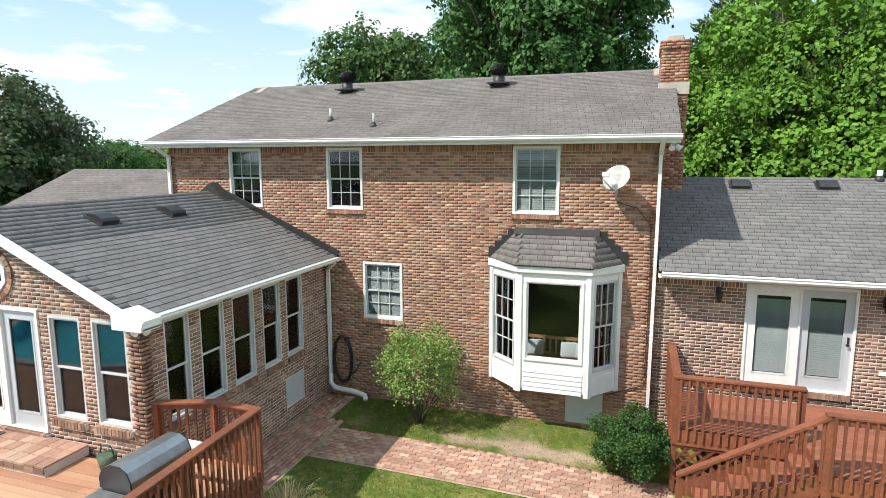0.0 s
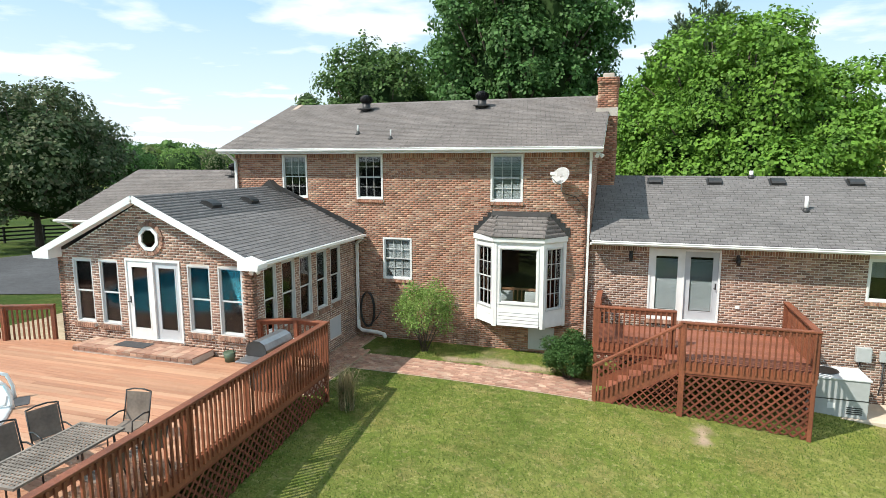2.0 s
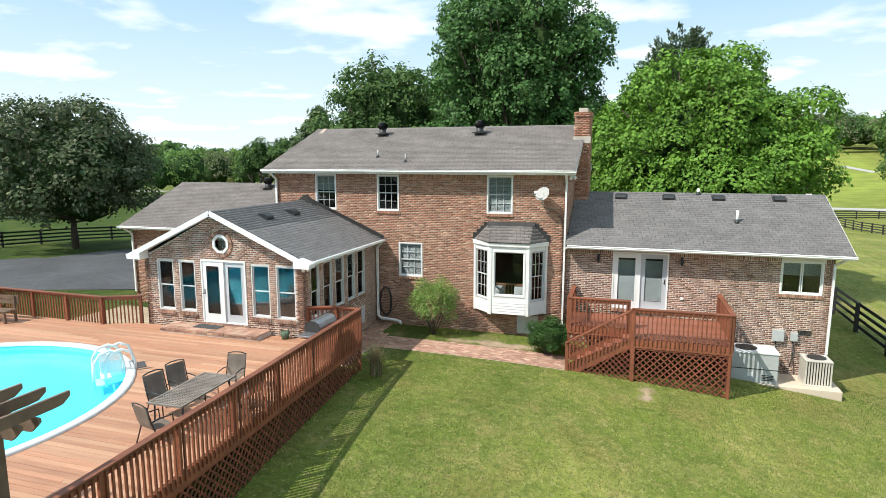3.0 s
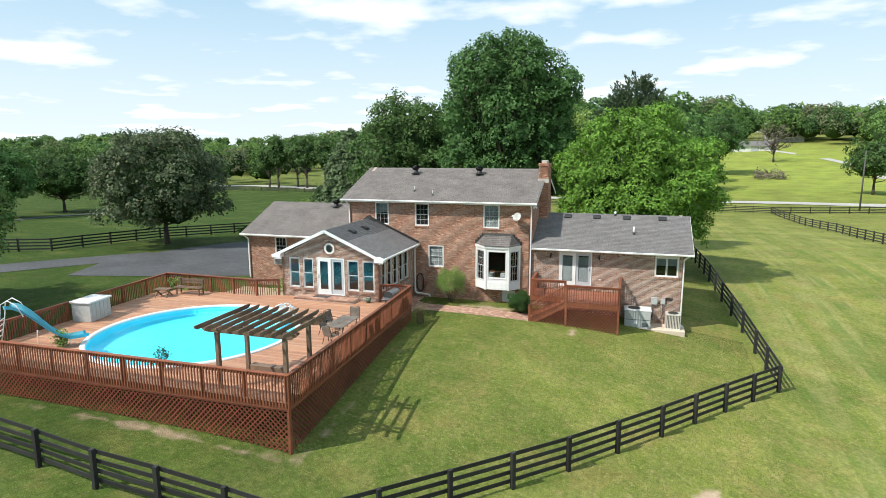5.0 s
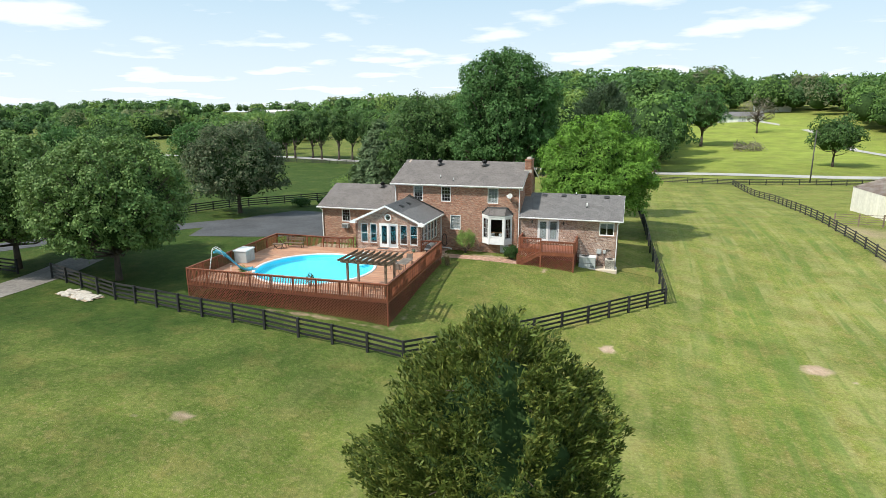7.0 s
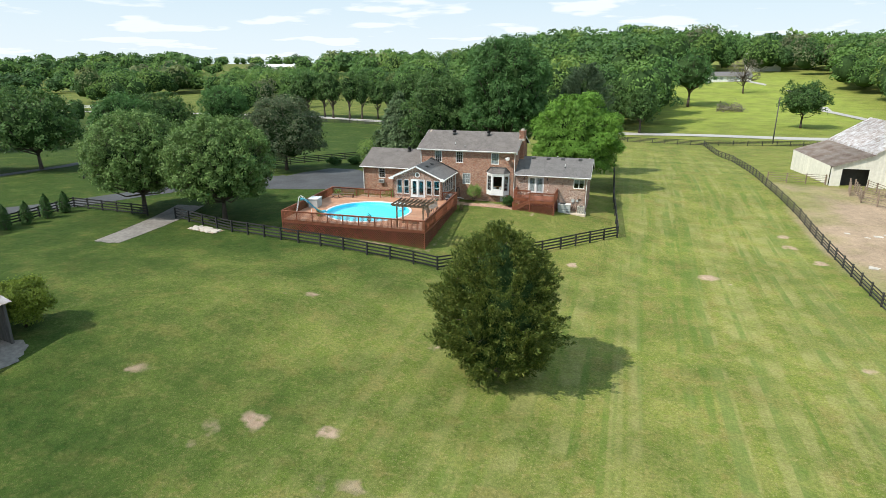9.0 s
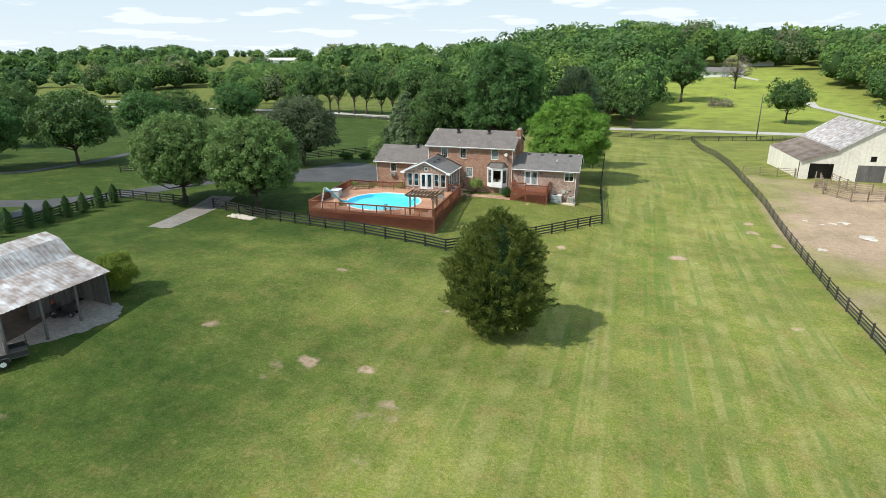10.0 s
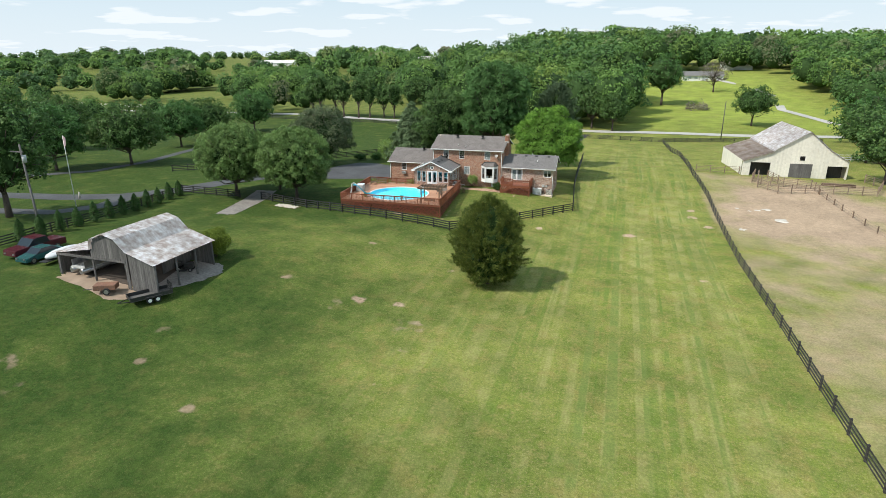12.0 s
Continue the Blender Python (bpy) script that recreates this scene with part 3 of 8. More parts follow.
def ribbon(name, label, material, pts, width, lift=0.04, category="road", step=2.0, jag=0.0):
    bm = bmesh.new()
    prev = None
    for i, (a, b) in enumerate(zip(pts, pts[1:])):
        k = max(1, int(math.hypot(b[0] - a[0], b[1] - a[1]) / step))
        for j in range(k + (i == len(pts) - 2)):
            f = j / k
            x, y = a[0] + (b[0] - a[0]) * f, a[1] + (b[1] - a[1]) * f
            p, q = pts[max(i - (f < 0.5), 0)], pts[min(i + 1 + (f >= 0.5), len(pts) - 1)]
            d = Vector((q[0] - p[0], q[1] - p[1])).normalized()
            wide = width * (1 + random.uniform(-jag, jag))
            row = []
            for s in (-0.5, -0.17, 0.17, 0.5):
                px, py = x - d.y * wide * s, y + d.x * wide * s
                row.append(bm.verts.new((px, py, gz(px, py) + lift)))
            if prev:
                for m_ in range(3):
                    bm.faces.new((prev[m_], row[m_], row[m_ + 1], prev[m_ + 1]))
            prev = row
    bmesh.ops.recalc_face_normals(bm, faces=bm.faces)
    return tagged(part(name, bm, material, smooth=True), label, category, kind="structure")


patch("driveway", "dark asphalt parking court beside the house", M_ASPHALT, [(-36, -1.2), (-29, 0.8), (-21.3, 3.4), (-21.3, 10), (-25, 16), (-31, 20), (-35.5, 20), (-37.5, 14), (-38.5, 5)], 0.03)
ribbon("driveway_lane", "narrow winding asphalt lane through the pasture", M_ASPHALT, [(-37, 9), (-47, -6), (-54, -16), (-60, -22), (-68, -25), (-80, -27), (-105, -27)], 4.2, 0.03)
ribbon("driveway_loop", "curved asphalt lane round the flagpole", M_ASPHALT, [(-59, -19), (-57, -28), (-60, -34.5), (-70, -37), (-90, -39)], 3.6, 0.035)
ribbon("driveway_far", "thin asphalt lane between pasture trees", M_ASPHALT, [(-92, 62), (-90, 45), (-86, 28), (-81, 8), (-82.5, -5), (-90, -11), (-112, -16)], 2.4, 0.05)
ribbon("road", "pale country road beyond the pasture", M_ROAD, [(-500, 175), (-260, 160), (-120, 146), (-40, 118), (15, 109.5), (58, 110), (110, 114), (200, 122), (500, 150)], 6.0, 0.10, step=4)
ribbon("farm_lane", "pale lane climbing to the far house", M_ROAD, [(108, 116), (92, 150), (84, 190), (90, 230), (84, 270), (70, 300)], 3.6, 0.15)
patch("gravel_gateway", "grey gravel gateway in the pasture", M_GRAVEL, [(-36.6, -28.4), (-33.6, -28.2), (-35.0, -17.5), (-36.5, -12), (-40.0, -12.5), (-38.8, -17.5)], 0.03, 0.02)
stone_bed = patch("stone_rubble_bed", "bed of pale broken stone by the fence", M_SAND, [(-31.2, -21.4), (-27.2, -22.4), (-26.9, -21.0), (-30.6, -20.0)], 0.06, 0.1)
patch("gravel_apron", "grey gravel apron beside the barn", M_GRAVEL, [(-24.6, -54.6), (-22.6, -53.8), (-21.2, -51.5), (-20.4, -49.0), (-21.6, -47.4), (-25.0, -47.4)], 0.03, 0.08)
patch("straw_floor", "straw-strewn bare soil in front of the barn", M_DIRT, [(-34.9, -56.4), (-30.0, -57.4), (-26.4, -58.4), (-24.9, -57.4), (-25.3, -55.4), (-30, -54.9), (-34.5, -54.9)], 0.03, 0.08)
# earth floor with the barn's inner shade put into its colour
patch("barn_floor", "earth floor inside the barn, coloured dark for the shade there", M_EARTH, [(-35.0, -55.2), (-29, -55.3), (-22.9, -55.1), (-22.8, -48.0), (-29, -48.0), (-35.0, -50.0)], 0.022, 0.0)
ribbon("front_yard_lane", "asphalt strip leading round the house", M_ASPHALT, [(-24, 12), (-14, 16), (-2, 30), (4, 60), (8, 106)], 3.2, 0.03)
patch("brick_garden_bed", "dry soil bed by the gate", M_SAND, [(-20.5, -5.2), (-14.6, -4.6), (-14.2, -0.6), (-20.4, -0.4)], 0.04, 0.03)

# ---- the house ----
house = thing("brick_house", "two-storey red-brown brick house with low wings and grey shingle roofs", "house")
COURSE, BL = 0.0677, 0.204


def spans(lo, hi, holes):
    out = [(lo, hi)]
    for a, b in holes:
        nxt = []
        for s, e in out:
            if b <= s or a >= e:
                nxt.append((s, e))
            else:
                if a - s > 0.02:
                    nxt.append((s, a))
                if e - b > 0.02:
                    nxt.append((b, e))
        out = nxt
    return out


def frame_of(o, d, n):
    """A matrix whose x runs along the wall, y into it and z up."""
    d, n = Vector(d), Vector(n)
    return Matrix(((d.x, -n.x, 0, o[0]), (d.y, -n.y, 0, o[1]), (0, 0, 1, o[2]), (0, 0, 0, 1)))


BRICK_UNITS = {}


def unit_brick(material):
    if material.name not in BRICK_UNITS:
        bm = bx(0.003, BL - 0.013, -0.0028, 0.004, 0.0, COURSE - 0.014)
        me = bpy.data.meshes.new("brick")
        bm.to_mesh(me)
        bm.free()
        me.materials.append(material)
        BRICK_UNITS[material.name] = me
    return BRICK_UNITS[material.name]


def brick_wall(name, label, o, d, n, length, z0, z1, openings, top=None, brick=M_BRICK, mortar=M_MORTAR, near=None, thick=0.2, soldier=True):
    """A brick wall from o along d, facing n; openings are (s0, s1, z0, z1); top(s) cuts a gable. near: a stretch (s0, s1, z0, z1) of loose bricks."""
    m = frame_of((o[0], o[1], 0), d, n)
    peak = z1 if top is None else max(top(length * i / 20) for i in range(21))
    bm = bmesh.new()
    ss = sorted({0.0, length, *[v for q in openings for v in q[:2]]})
    zs = sorted({z0, z1, *[min(max(v, z0), z1) for q in openings for v in q[2:]]})
    for a, b in zip(ss, ss[1:]):
        for c, e in zip(zs, zs[1:]):
            if not any(q[0] < (a + b) / 2 < q[1] and q[2] < (c + e) / 2 < q[3] for q in openings):
                box(bm, a, b, 0, thick, c, e)
    if top is not None:
        hole = [q for q in openings if q[3] > z1]
        pts = [(0, z1), (length, z1)] + [(length * (1 - i / 24), top(length * (1 - i / 24)) - 0.02) for i in range(1, 24)]
        prism(bm, pts, "y", 0.0, thick)
    bmesh.ops.remove_doubles(bm, verts=bm.verts[:], dist=0.0005)
    wall = part(name, bm, mortar, house, label, m)
    rows = int((peak - z0) / COURSE)
    vs, fs, singles = [], [], []
    for r in range(rows):
        za = z0 + r * COURSE
        zb = za + COURSE - 0.014
        lo, hi = 0.0, length
        if top is not None and zb > z1:
            inside = [length * i / 400 for i in range(401) if top(length * i / 400) > zb + 0.01]
            if not inside:
                continue
            lo, hi = inside[0], inside[-1]
        holes = [q[:2] for q in openings if q[2] < zb and q[3] > za]
        upright = soldier and top is None and r >= rows - 3
        if upright and r != rows - 3:
            continue
        step = COURSE if upright else BL
        ztop = za + BL - 0.014 if upright else zb
        for s, e in spans(lo, hi, holes):
            k = math.floor(s / step)
            off = 0 if upright else (r % 2) * step / 2
            p = k * step - off
            while p < e:
                a, b = max(p, s), min(p + step - 0.013, e)
                if b - a > 0.03:
                    full = b - a > step - 0.015
                    if near and full and not upright and near[0] < a < near[1] and near[2] < za < near[3] and len(singles) < 300 and random.random() < 0.3:
                        singles.append((a, za))
                    else:
                        i = len(vs)
                        j = random.uniform(-0.0010, 0.0010)
                        vs += [(a, 0.004, za), (b, 0.004, za), (b, 0.004, ztop), (a, 0.004, ztop), (a, -0.0028 + j, za), (b, -0.0028 + j, za), (b, -0.0028 + j, ztop), (a, -0.0028 + j, ztop)]
                        fs += [(i + 4, i + 5, i + 6, i + 7), (i, i + 1, i + 5, i + 4), (i + 1, i + 2, i + 6, i + 5), (i + 2, i + 3, i + 7, i + 6), (i + 3, i, i + 4, i + 7)]
                p += step
    ob = arrays("brickwork", vs, fs, brick, wall)
    ob["kind"] = "stuff"
    PIECES.append((wall, brick, singles))
    return wall, m


PIECES = []

def stone_mesh(seed):
    bm = bmesh.new()
    bmesh.ops.create_icosphere(bm, subdivisions=1, radius=0.2)
    for v_ in bm.verts:
        v_.co = Vector((v_.co.x * 1.2, v_.co.y, v_.co.z * 0.45)) * (1 + 0.45 * noise.noise(v_.co * 5 + Vector((seed * 3.1, 0, 0))))
    return bm


for k in range(90):
    fx, fy = random.random(), random.random()
    x = -31.0 + 3.9 * fx
    y = -21.3 - 0.95 * fx + 1.25 * fy
    q = random.uniform(0.6, 1.3)
    piece("stone", shared("stone", ("stone", k % 4), lambda: stone_mesh(k % 4), M_STONE), stone_bed, pose(x, y, gz(x, y) + 0.08, 0, 0, random.uniform(0, 360)) @ Matrix.Diagonal((q, q, q, 1)))



def brick_sill(parent, m, x0, x1, y, z, material):
    """A row of bricks on edge along a sill, over a mortar bed."""
    sill = part("sill", bx(x0, x1, y + 0.012, 0.04, z + 0.006, -0.018), M_MORTAR2, parent, "brick rowlock sill", m)
    me = shared("brick", ("sill", material.name, y, z), lambda: bx(0.0, COURSE - 0.01, y, 0.03, z, -0.012), material)
    k = int((x1 - x0) / COURSE)
    for i in range(k):
        piece("brick", me, sill, Matrix.Translation((x0 + (x1 - x0) * i / k, 0, 0)))


def window(parent, m, w, h, kind="double", muntins=True, sill=True, back=None, casing=0.05, trim=M_WHITE):
    """A window in a wall; m puts its lower left outer corner, x along the wall, y inwards."""
    bm = bmesh.new()
    c = casing
    for q in ((0, c, 0, h), (w - c, w, 0, h), (c, w - c, h - c, h), (c, w - c, 0, c)):
        box(bm, q[0], q[1], -0.022, 0.10, q[2], q[3])
    win = part("window", bm, trim, parent, "", m)
    half = h / 2
    sashes = ((c, half + 0.02, 0.045), (half - 0.02, h - c, 0.02)) if kind == "double" else ((c, h - c, 0.03),)
    if kind == "twin":
        pieces = [(c, w / 2 - 0.01, *sashes[0]), (w / 2 + 0.01, w - c, *sashes[0])]
    else:
        pieces = [(c, w - c, *s) for s in sashes]
    for x0, x1, z0, z1, y in pieces:
        bm, f = bmesh.new(), 0.036
        for q in ((x0, x0 + f, z0, z1), (x1 - f, x1, z0, z1), (x0 + f, x1 - f, z0, z0 + f), (x0 + f, x1 - f, z1 - f, z1)):
            box(bm, q[0], q[1], y, y + 0.035, q[2], q[3])
        part("sash", bm, M_VINYL if muntins else trim, win)
        part("pane", bx(x0 + f, x1 - f, y + 0.014, y + 0.020, z0 + f, z1 - f), M_GLASS, win).visible_shadow = False
        if muntins:
            for k in (1, 2):
                xx = x0 + f + (x1 - x0 - 2 * f) * k / 3
                part("muntin", bx(xx - 0.007, xx + 0.007, y + 0.004, y + 0.026, z0 + f, z1 - f), M_VINYL, win)
            zz = (z0 + z1) / 2
            part("muntin", bx(x0 + f, x1 - f, y + 0.006, y + 0.024, zz - 0.007, zz + 0.007), M_VINYL, win)
    if back == "blind":
        bm = bmesh.new()
        for k in range(int((h - 2 * c) / 0.05)):
            box(bm, c + 0.01, w - c - 0.01, 0.085, 0.095, c + k * 0.05, c + k * 0.05 + 0.044)
        part("blind", bm, M_CURT, win, "pale slatted blind")
    elif back == "curtain":
        bm = bmesh.new()
        for k in range(14):
            x = c + (w - 2 * c) * k / 14
            box(bm, x, x + (w - 2 * c) / 14, 0.13 + 0.02 * (k % 2), 0.15 + 0.02 * (k % 2), h * 0.55, h - c)
        part("curtain", bm, M_CURT, win, "pale half curtain")
    if sill:
        brick_sill(parent, m, -0.03, w + 0.03, -0.055, -0.10, M_BRICK)
    return win


def roof_plane(name, label, a, b, c, d, material=M_SHINGLE, near=0, thick=0.06, keep=None):
    """A shingled slope: a, b along the eave, c, d along the ridge (b to c up the right rake)."""
    a, b, c, d = map(Vector, (a, b, c, d))
    nrm = (b - a).cross(d - a).normalized()
    if nrm.z < 0:
        nrm = -nrm
    bm = bmesh.new()
    lo = [bm.verts.new(p - nrm * thick) for p in (a, b, c, d)]
    hi = [bm.verts.new(p) for p in (a, b, c, d)]
    bm.faces.new(lo)
    bm.faces.new(hi)
    for i in range(4):
        bm.faces.new((lo[i], lo[(i + 1) % 4], hi[(i + 1) % 4], hi[i]))
    bmesh.ops.recalc_face_normals(bm, faces=bm.faces)
    roof = part(name, bm, M_ROOFBASE, house, label)
    up = ((d - a) + (c - b)) / 2
    run = up.length
    rows = int(run / 0.143)
    vs, fs, singles = [], [], []
    for r in range(rows):
        # each row stops short: the dark strip left draws the shingle's shadow line
        f0, f1 = r / rows, min((r + 0.955) / rows, 1)
        L0, R0, L1, R1 = a.lerp(d, f0), b.lerp(c, f0), a.lerp(d, f1), b.lerp(c, f1)
        w = (R0 - L0).length
        if w < 0.1:
            continue
        dirx = (R0 - L0) / w
        upd = (((L1 - L0) + (R1 - R0)) / 2)
        upd = upd - dirx * upd.dot(dirx)
        x = -0.305 * ((r * 0.5 + (r % 7) * 0.07) % 1)
        while x < w:
            x0, x1 = max(x, 0), min(x + 0.295, w)
            if x1 - x0 > 0.04:
                lift = random.uniform(0.009, 0.013)
                p0 = L0 + dirx * x0
                if keep is None or keep(p0 + upd * 0.5 + dirx * (x1 - x0) * 0.5):
                    if near and len(singles) < near and x1 - x0 > 0.29:
                        singles.append((p0, dirx, upd, nrm, lift))
                    else:
                        i = len(vs)
                        q = [p0 + nrm * lift, p0 + dirx * (x1 - x0) + nrm * lift, p0 + dirx * (x1 - x0) + upd + nrm * 0.002, p0 + upd + nrm * 0.002, p0, p0 + dirx * (x1 - x0)]
                        vs += [tuple(v) for v in q]
                        fs += [(i, i + 1, i + 2, i + 3), (i + 4, i + 5, i + 1, i)]
            x += 0.305
    ob = arrays("shingles", vs, fs, material, roof)
    ob["kind"] = "stuff"
    if near:
        SHINGLES.append((roof, material, singles))
    return roof


SHINGLES = []


def gutter(name, p0, p1, out):
    """White fascia and K-shaped gutter along an eave."""
    p0, p1, out = Vector(p0), Vector(p1), Vector(out)
    prof = [(0, 0), (0.10, 0.01), (0.125, 0.05), (0.115, 0.075), (0.13, 0.105), (0.12, 0.115), (0.11, 0.10), (0.02, 0.10), (0, 0.115)]
    bm = bmesh.new()
    rows = []
    for p in (p0, p1):
        rows.append([bm.verts.new(p + out * a + Vector((0, 0, b - 0.10))) for a, b in prof])
    k = len(prof)
    for i in range(k):
        bm.faces.new((rows[0][i], rows[0][(i + 1) % k], rows[1][(i + 1) % k], rows[1][i]))
    bm.faces.new(rows[0])
    bm.faces.new(rows[1][::-1])
    bmesh.ops.recalc_face_normals(bm, faces=bm.faces)
    part(name, bm, M_WHITE, house, "white painted metal gutter")


def downspout(pts, kick=None):
    bm = bmesh.new()
    for a, b in zip(pts, pts[1:]):
        beam(bm, a, b, 0.085, 0.065)
    if kick:
        beam(bm, pts[-1], kick, 0.085, 0.065)
    part("downspout", bm, M_WHITE, house, "white metal downspout")


# main block: x -12.2..0, y 0..8.8
MX0, MX1, MY1, EV, RZ, RY = -12.2, 0.0, 8.8, 6.42, 8.26, 4.4
UP = [(-10.31, -9.36), (-7.54, -6.60), (-3.02, -2.02)]
UZ0, UZ1 = 4.76, 6.21
LW = (-6.63, -5.62, 2.14, 3.52)
BAYX0, BAYX1, BAYZ0, BAYZ1 = -3.48, -0.70, 1.03, 3.75
hole = [(a - MX0, b - MX0, UZ0, UZ1) for a, b in UP] + [(LW[0] - MX0, LW[1] - MX0, LW[2], LW[3]), (BAYX0 + 0.12 - MX0, BAYX1 - 0.12 - MX0, 1.3, 3.6)]
wall_m, m_main = brick_wall("wall", "brown-red brick wall in running bond", (MX0, 0), (1, 0), (0, -1), MX1 - MX0, -0.6, 6.36, hole, near=(8.0, 9.9, 2.2, 5.6))
for i, (a, b) in enumerate(UP):
    window(house, m_main @ Matrix.Translation((a - MX0, 0, UZ0)), b - a, UZ1 - UZ0, back=("curtain", None, "blind")[i])
window(house, m_main @ Matrix.Translation((LW[0] - MX0, 0, LW[2])), LW[1] - LW[0], LW[3] - LW[2], back="blind")
side_top = lambda s: 6.36 + (RZ - 6.30) * (1 - abs(s - MY1 / 2) / (MY1 / 2))
brick_wall("side_wall", "brown-red brick gable wall", (MX1, 0), (0, 1), (1, 0), MY1, -0.6, 6.36, [], top=side_top, soldier=False)
brick_wall("side_wall", "brown-red brick gable wall", (MX0, MY1), (0, -1), (-1, 0), MY1, -0.6, 6.36, [], top=side_top, soldier=False)
part("rear_wall", bx(MX0, MX1, MY1 - 0.2, MY1, -0.6, 6.36), M_MORTAR, house)
# dark sheet behind the panes, painted as the shade indoors
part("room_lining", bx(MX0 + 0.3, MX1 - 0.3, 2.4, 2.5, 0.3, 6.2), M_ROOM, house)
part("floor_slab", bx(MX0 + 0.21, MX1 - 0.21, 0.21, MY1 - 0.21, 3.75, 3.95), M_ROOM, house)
OV = 0.42
slope = (RZ - EV) / (RY + OV)
roof_plane("roof", "aged grey shingle roof slope", (MX0 - 0.35, -OV, EV), (MX1 + 0.30, -OV, EV), (MX1 + 0.30, RY, RZ), (MX0 - 0.35, RY, RZ), M_SHINGLE2)
roof_plane("roof", "aged grey shingle roof slope", (MX1 + 0.30, MY1 + OV, EV), (MX0 - 0.35, MY1 + OV, EV), (MX0 - 0.35, RY, RZ), (MX1 + 0.30, RY, RZ), M_SHINGLE2)
part("soffit", bx(MX0 - 0.33, MX1 + 0.28, -OV + 0.005, -0.016, 6.262, 6.30), M_WHITE, house)
part("fascia", bx(MX0 - 0.35, MX1 + 0.30, -OV - 0.005, -OV + 0.02, 6.24, 6.37), M_WHITE, house, "white painted fascia board")
gutter("gutter", (MX0 - 0.36, -OV - 0.005, 6.395), (MX1 + 0.32, -OV - 0.005, 6.395), (0, -1, 0))
for xx in (MX0 - 0.36, MX1 + 0.29):
    bm = bmesh.new()
    beam(bm, (xx, -OV, EV - 0.10), (xx, RY, RZ - 0.10), 0.025, 0.16)
    beam(bm, (xx, RY, RZ - 0.10), (xx, MY1 + OV, EV - 0.10), 0.025, 0.16)
    part("rake_board", bm, M_WHITE, house)
downspout([(-0.02, -OV - 0.06, 6.30), (-0.04, -0.08, 6.02), (-0.06, -0.08, 0.30)])
downspout([(MX0 + 0.0, -OV - 0.06, 6.30), (MX0 + 0.08, -0.08, 6.0), (MX0 + 0.08, -0.08, 4.3)])
for k in range(40):
    x = MX0 - 0.35 + (MX1 - MX0 + 0.65) * k / 40
    bm = bmesh.new()
    prism(bm, [(RY - 0.15, RZ - 0.052), (RY, RZ + 0.022), (RY + 0.15, RZ - 0.052)], "x", x, x + 0.32)
    part("ridge_shingle", bm, M_SHINGLE2, house)

# right wing: x 0..8.7
WX1, WY1, WE, WRZ, WRY = 8.72, 6.7, 3.74, 5.50, 3.35
FD = (1.68, 3.60, 1.42, 3.50)
WW = (7.14, 8.42, 2.30, 3.45)
hole = [(FD[0], FD[1], FD[2], FD[3]), WW]
_, m_wing = brick_wall("wall", "tumbled pinkish-brown brick wall with pale mortar", (0.0, 0.05), (1, 0), (0, -1), WX1, -1.2, 3.66, hole, brick=M_BRICK2, mortar=M_MORTAR2, near=(3.75, 6.2, 1.6, 3.3))
wt = lambda s: 3.66 + (WRZ - 3.62) * (1 - abs(s - WY1 / 2) / (WY1 / 2))
brick_wall("side_wall", "tumbled pinkish-brown brick gable wall", (WX1, 0.05), (0, 1), (1, 0), WY1, -1.6, 3.66, [], top=wt, brick=M_BRICK2, mortar=M_MORTAR2, soldier=False)
part("rear_wall", bx(0.2, WX1, WY1 - 0.2, WY1, -0.6, 3.66), M_MORTAR2, house)
# same dark sheet for the unlit room in the wing
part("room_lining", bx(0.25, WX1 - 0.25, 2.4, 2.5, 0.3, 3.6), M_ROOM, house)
roof_plane("roof", "dark grey shingle wing roof", (0.02, -OV, WE), (WX1 + 0.42, -OV, WE), (WX1 + 0.42, WRY, WRZ), (0.02, WRY, WRZ), M_SHINGLE)
roof_plane("roof", "dark grey shingle wing roof", (WX1 + 0.42, WY1 + OV, WE), (0.02, WY1 + OV, WE), (0.02, WRY, WRZ), (WX1 + 0.42, WRY, WRZ), M_SHINGLE)
part("soffit", bx(0.02, WX1 + 0.40, -OV + 0.005, 0.034, 3.60, 3.63), M_WHITE, house)
gutter("gutter", (0.08, -OV - 0.005, 3.715), (WX1 + 0.44, -OV - 0.005, 3.715), (0, -1, 0))
bm = bmesh.new()
beam(bm, (WX1 + 0.43, -OV, WE - 0.10), (WX1 + 0.43, WRY, WRZ - 0.10), 0.025, 0.16)
beam(bm, (WX1 + 0.43, WRY, WRZ - 0.10), (WX1 + 0.43, WY1 + OV, WE - 0.10), 0.025, 0.16)
part("rake_board", bm, M_WHITE, house)
downspout([(WX1 + 0.15, -OV - 0.06, 3.62), (WX1 - 0.03, -0.04, 3.36), (WX1 - 0.05, -0.04, -0.45)], (WX1 + 0.1, -0.35, -0.52))
window(house, m_wing @ Matrix.Translation((WW[0], 0, WW[2])), WW[1] - WW[0], WW[3] - WW[2], "twin", False, back="curtain")

# left wing (garage side)
GX0, GX1, GY0, GY1, GE, GRZ, GRY = -20.5, -12.2, 0.5, 8.6, 3.72, 5.62, 4.55
hole = [(2.2, 3.13, 2.22, 3.52), (2.34, 3.0, 1.62, 2.02)]
_, m_gar = brick_wall("wall", "brown-red brick wall of the low wing", (GX0, GY0), (1, 0), (0, -1), GX1 - GX0, -0.2, 3.62, hole, near=None)
brick_wall("side_wall", "brown-red brick gable wall", (GX0, GY1), (0, -1), (-1, 0), GY1 - GY0, -0.2, 3.62, [], top=lambda s: 3.62 + (GRZ - 3.6) * (1 - abs(s - 4.05) / 4.05), soldier=False)
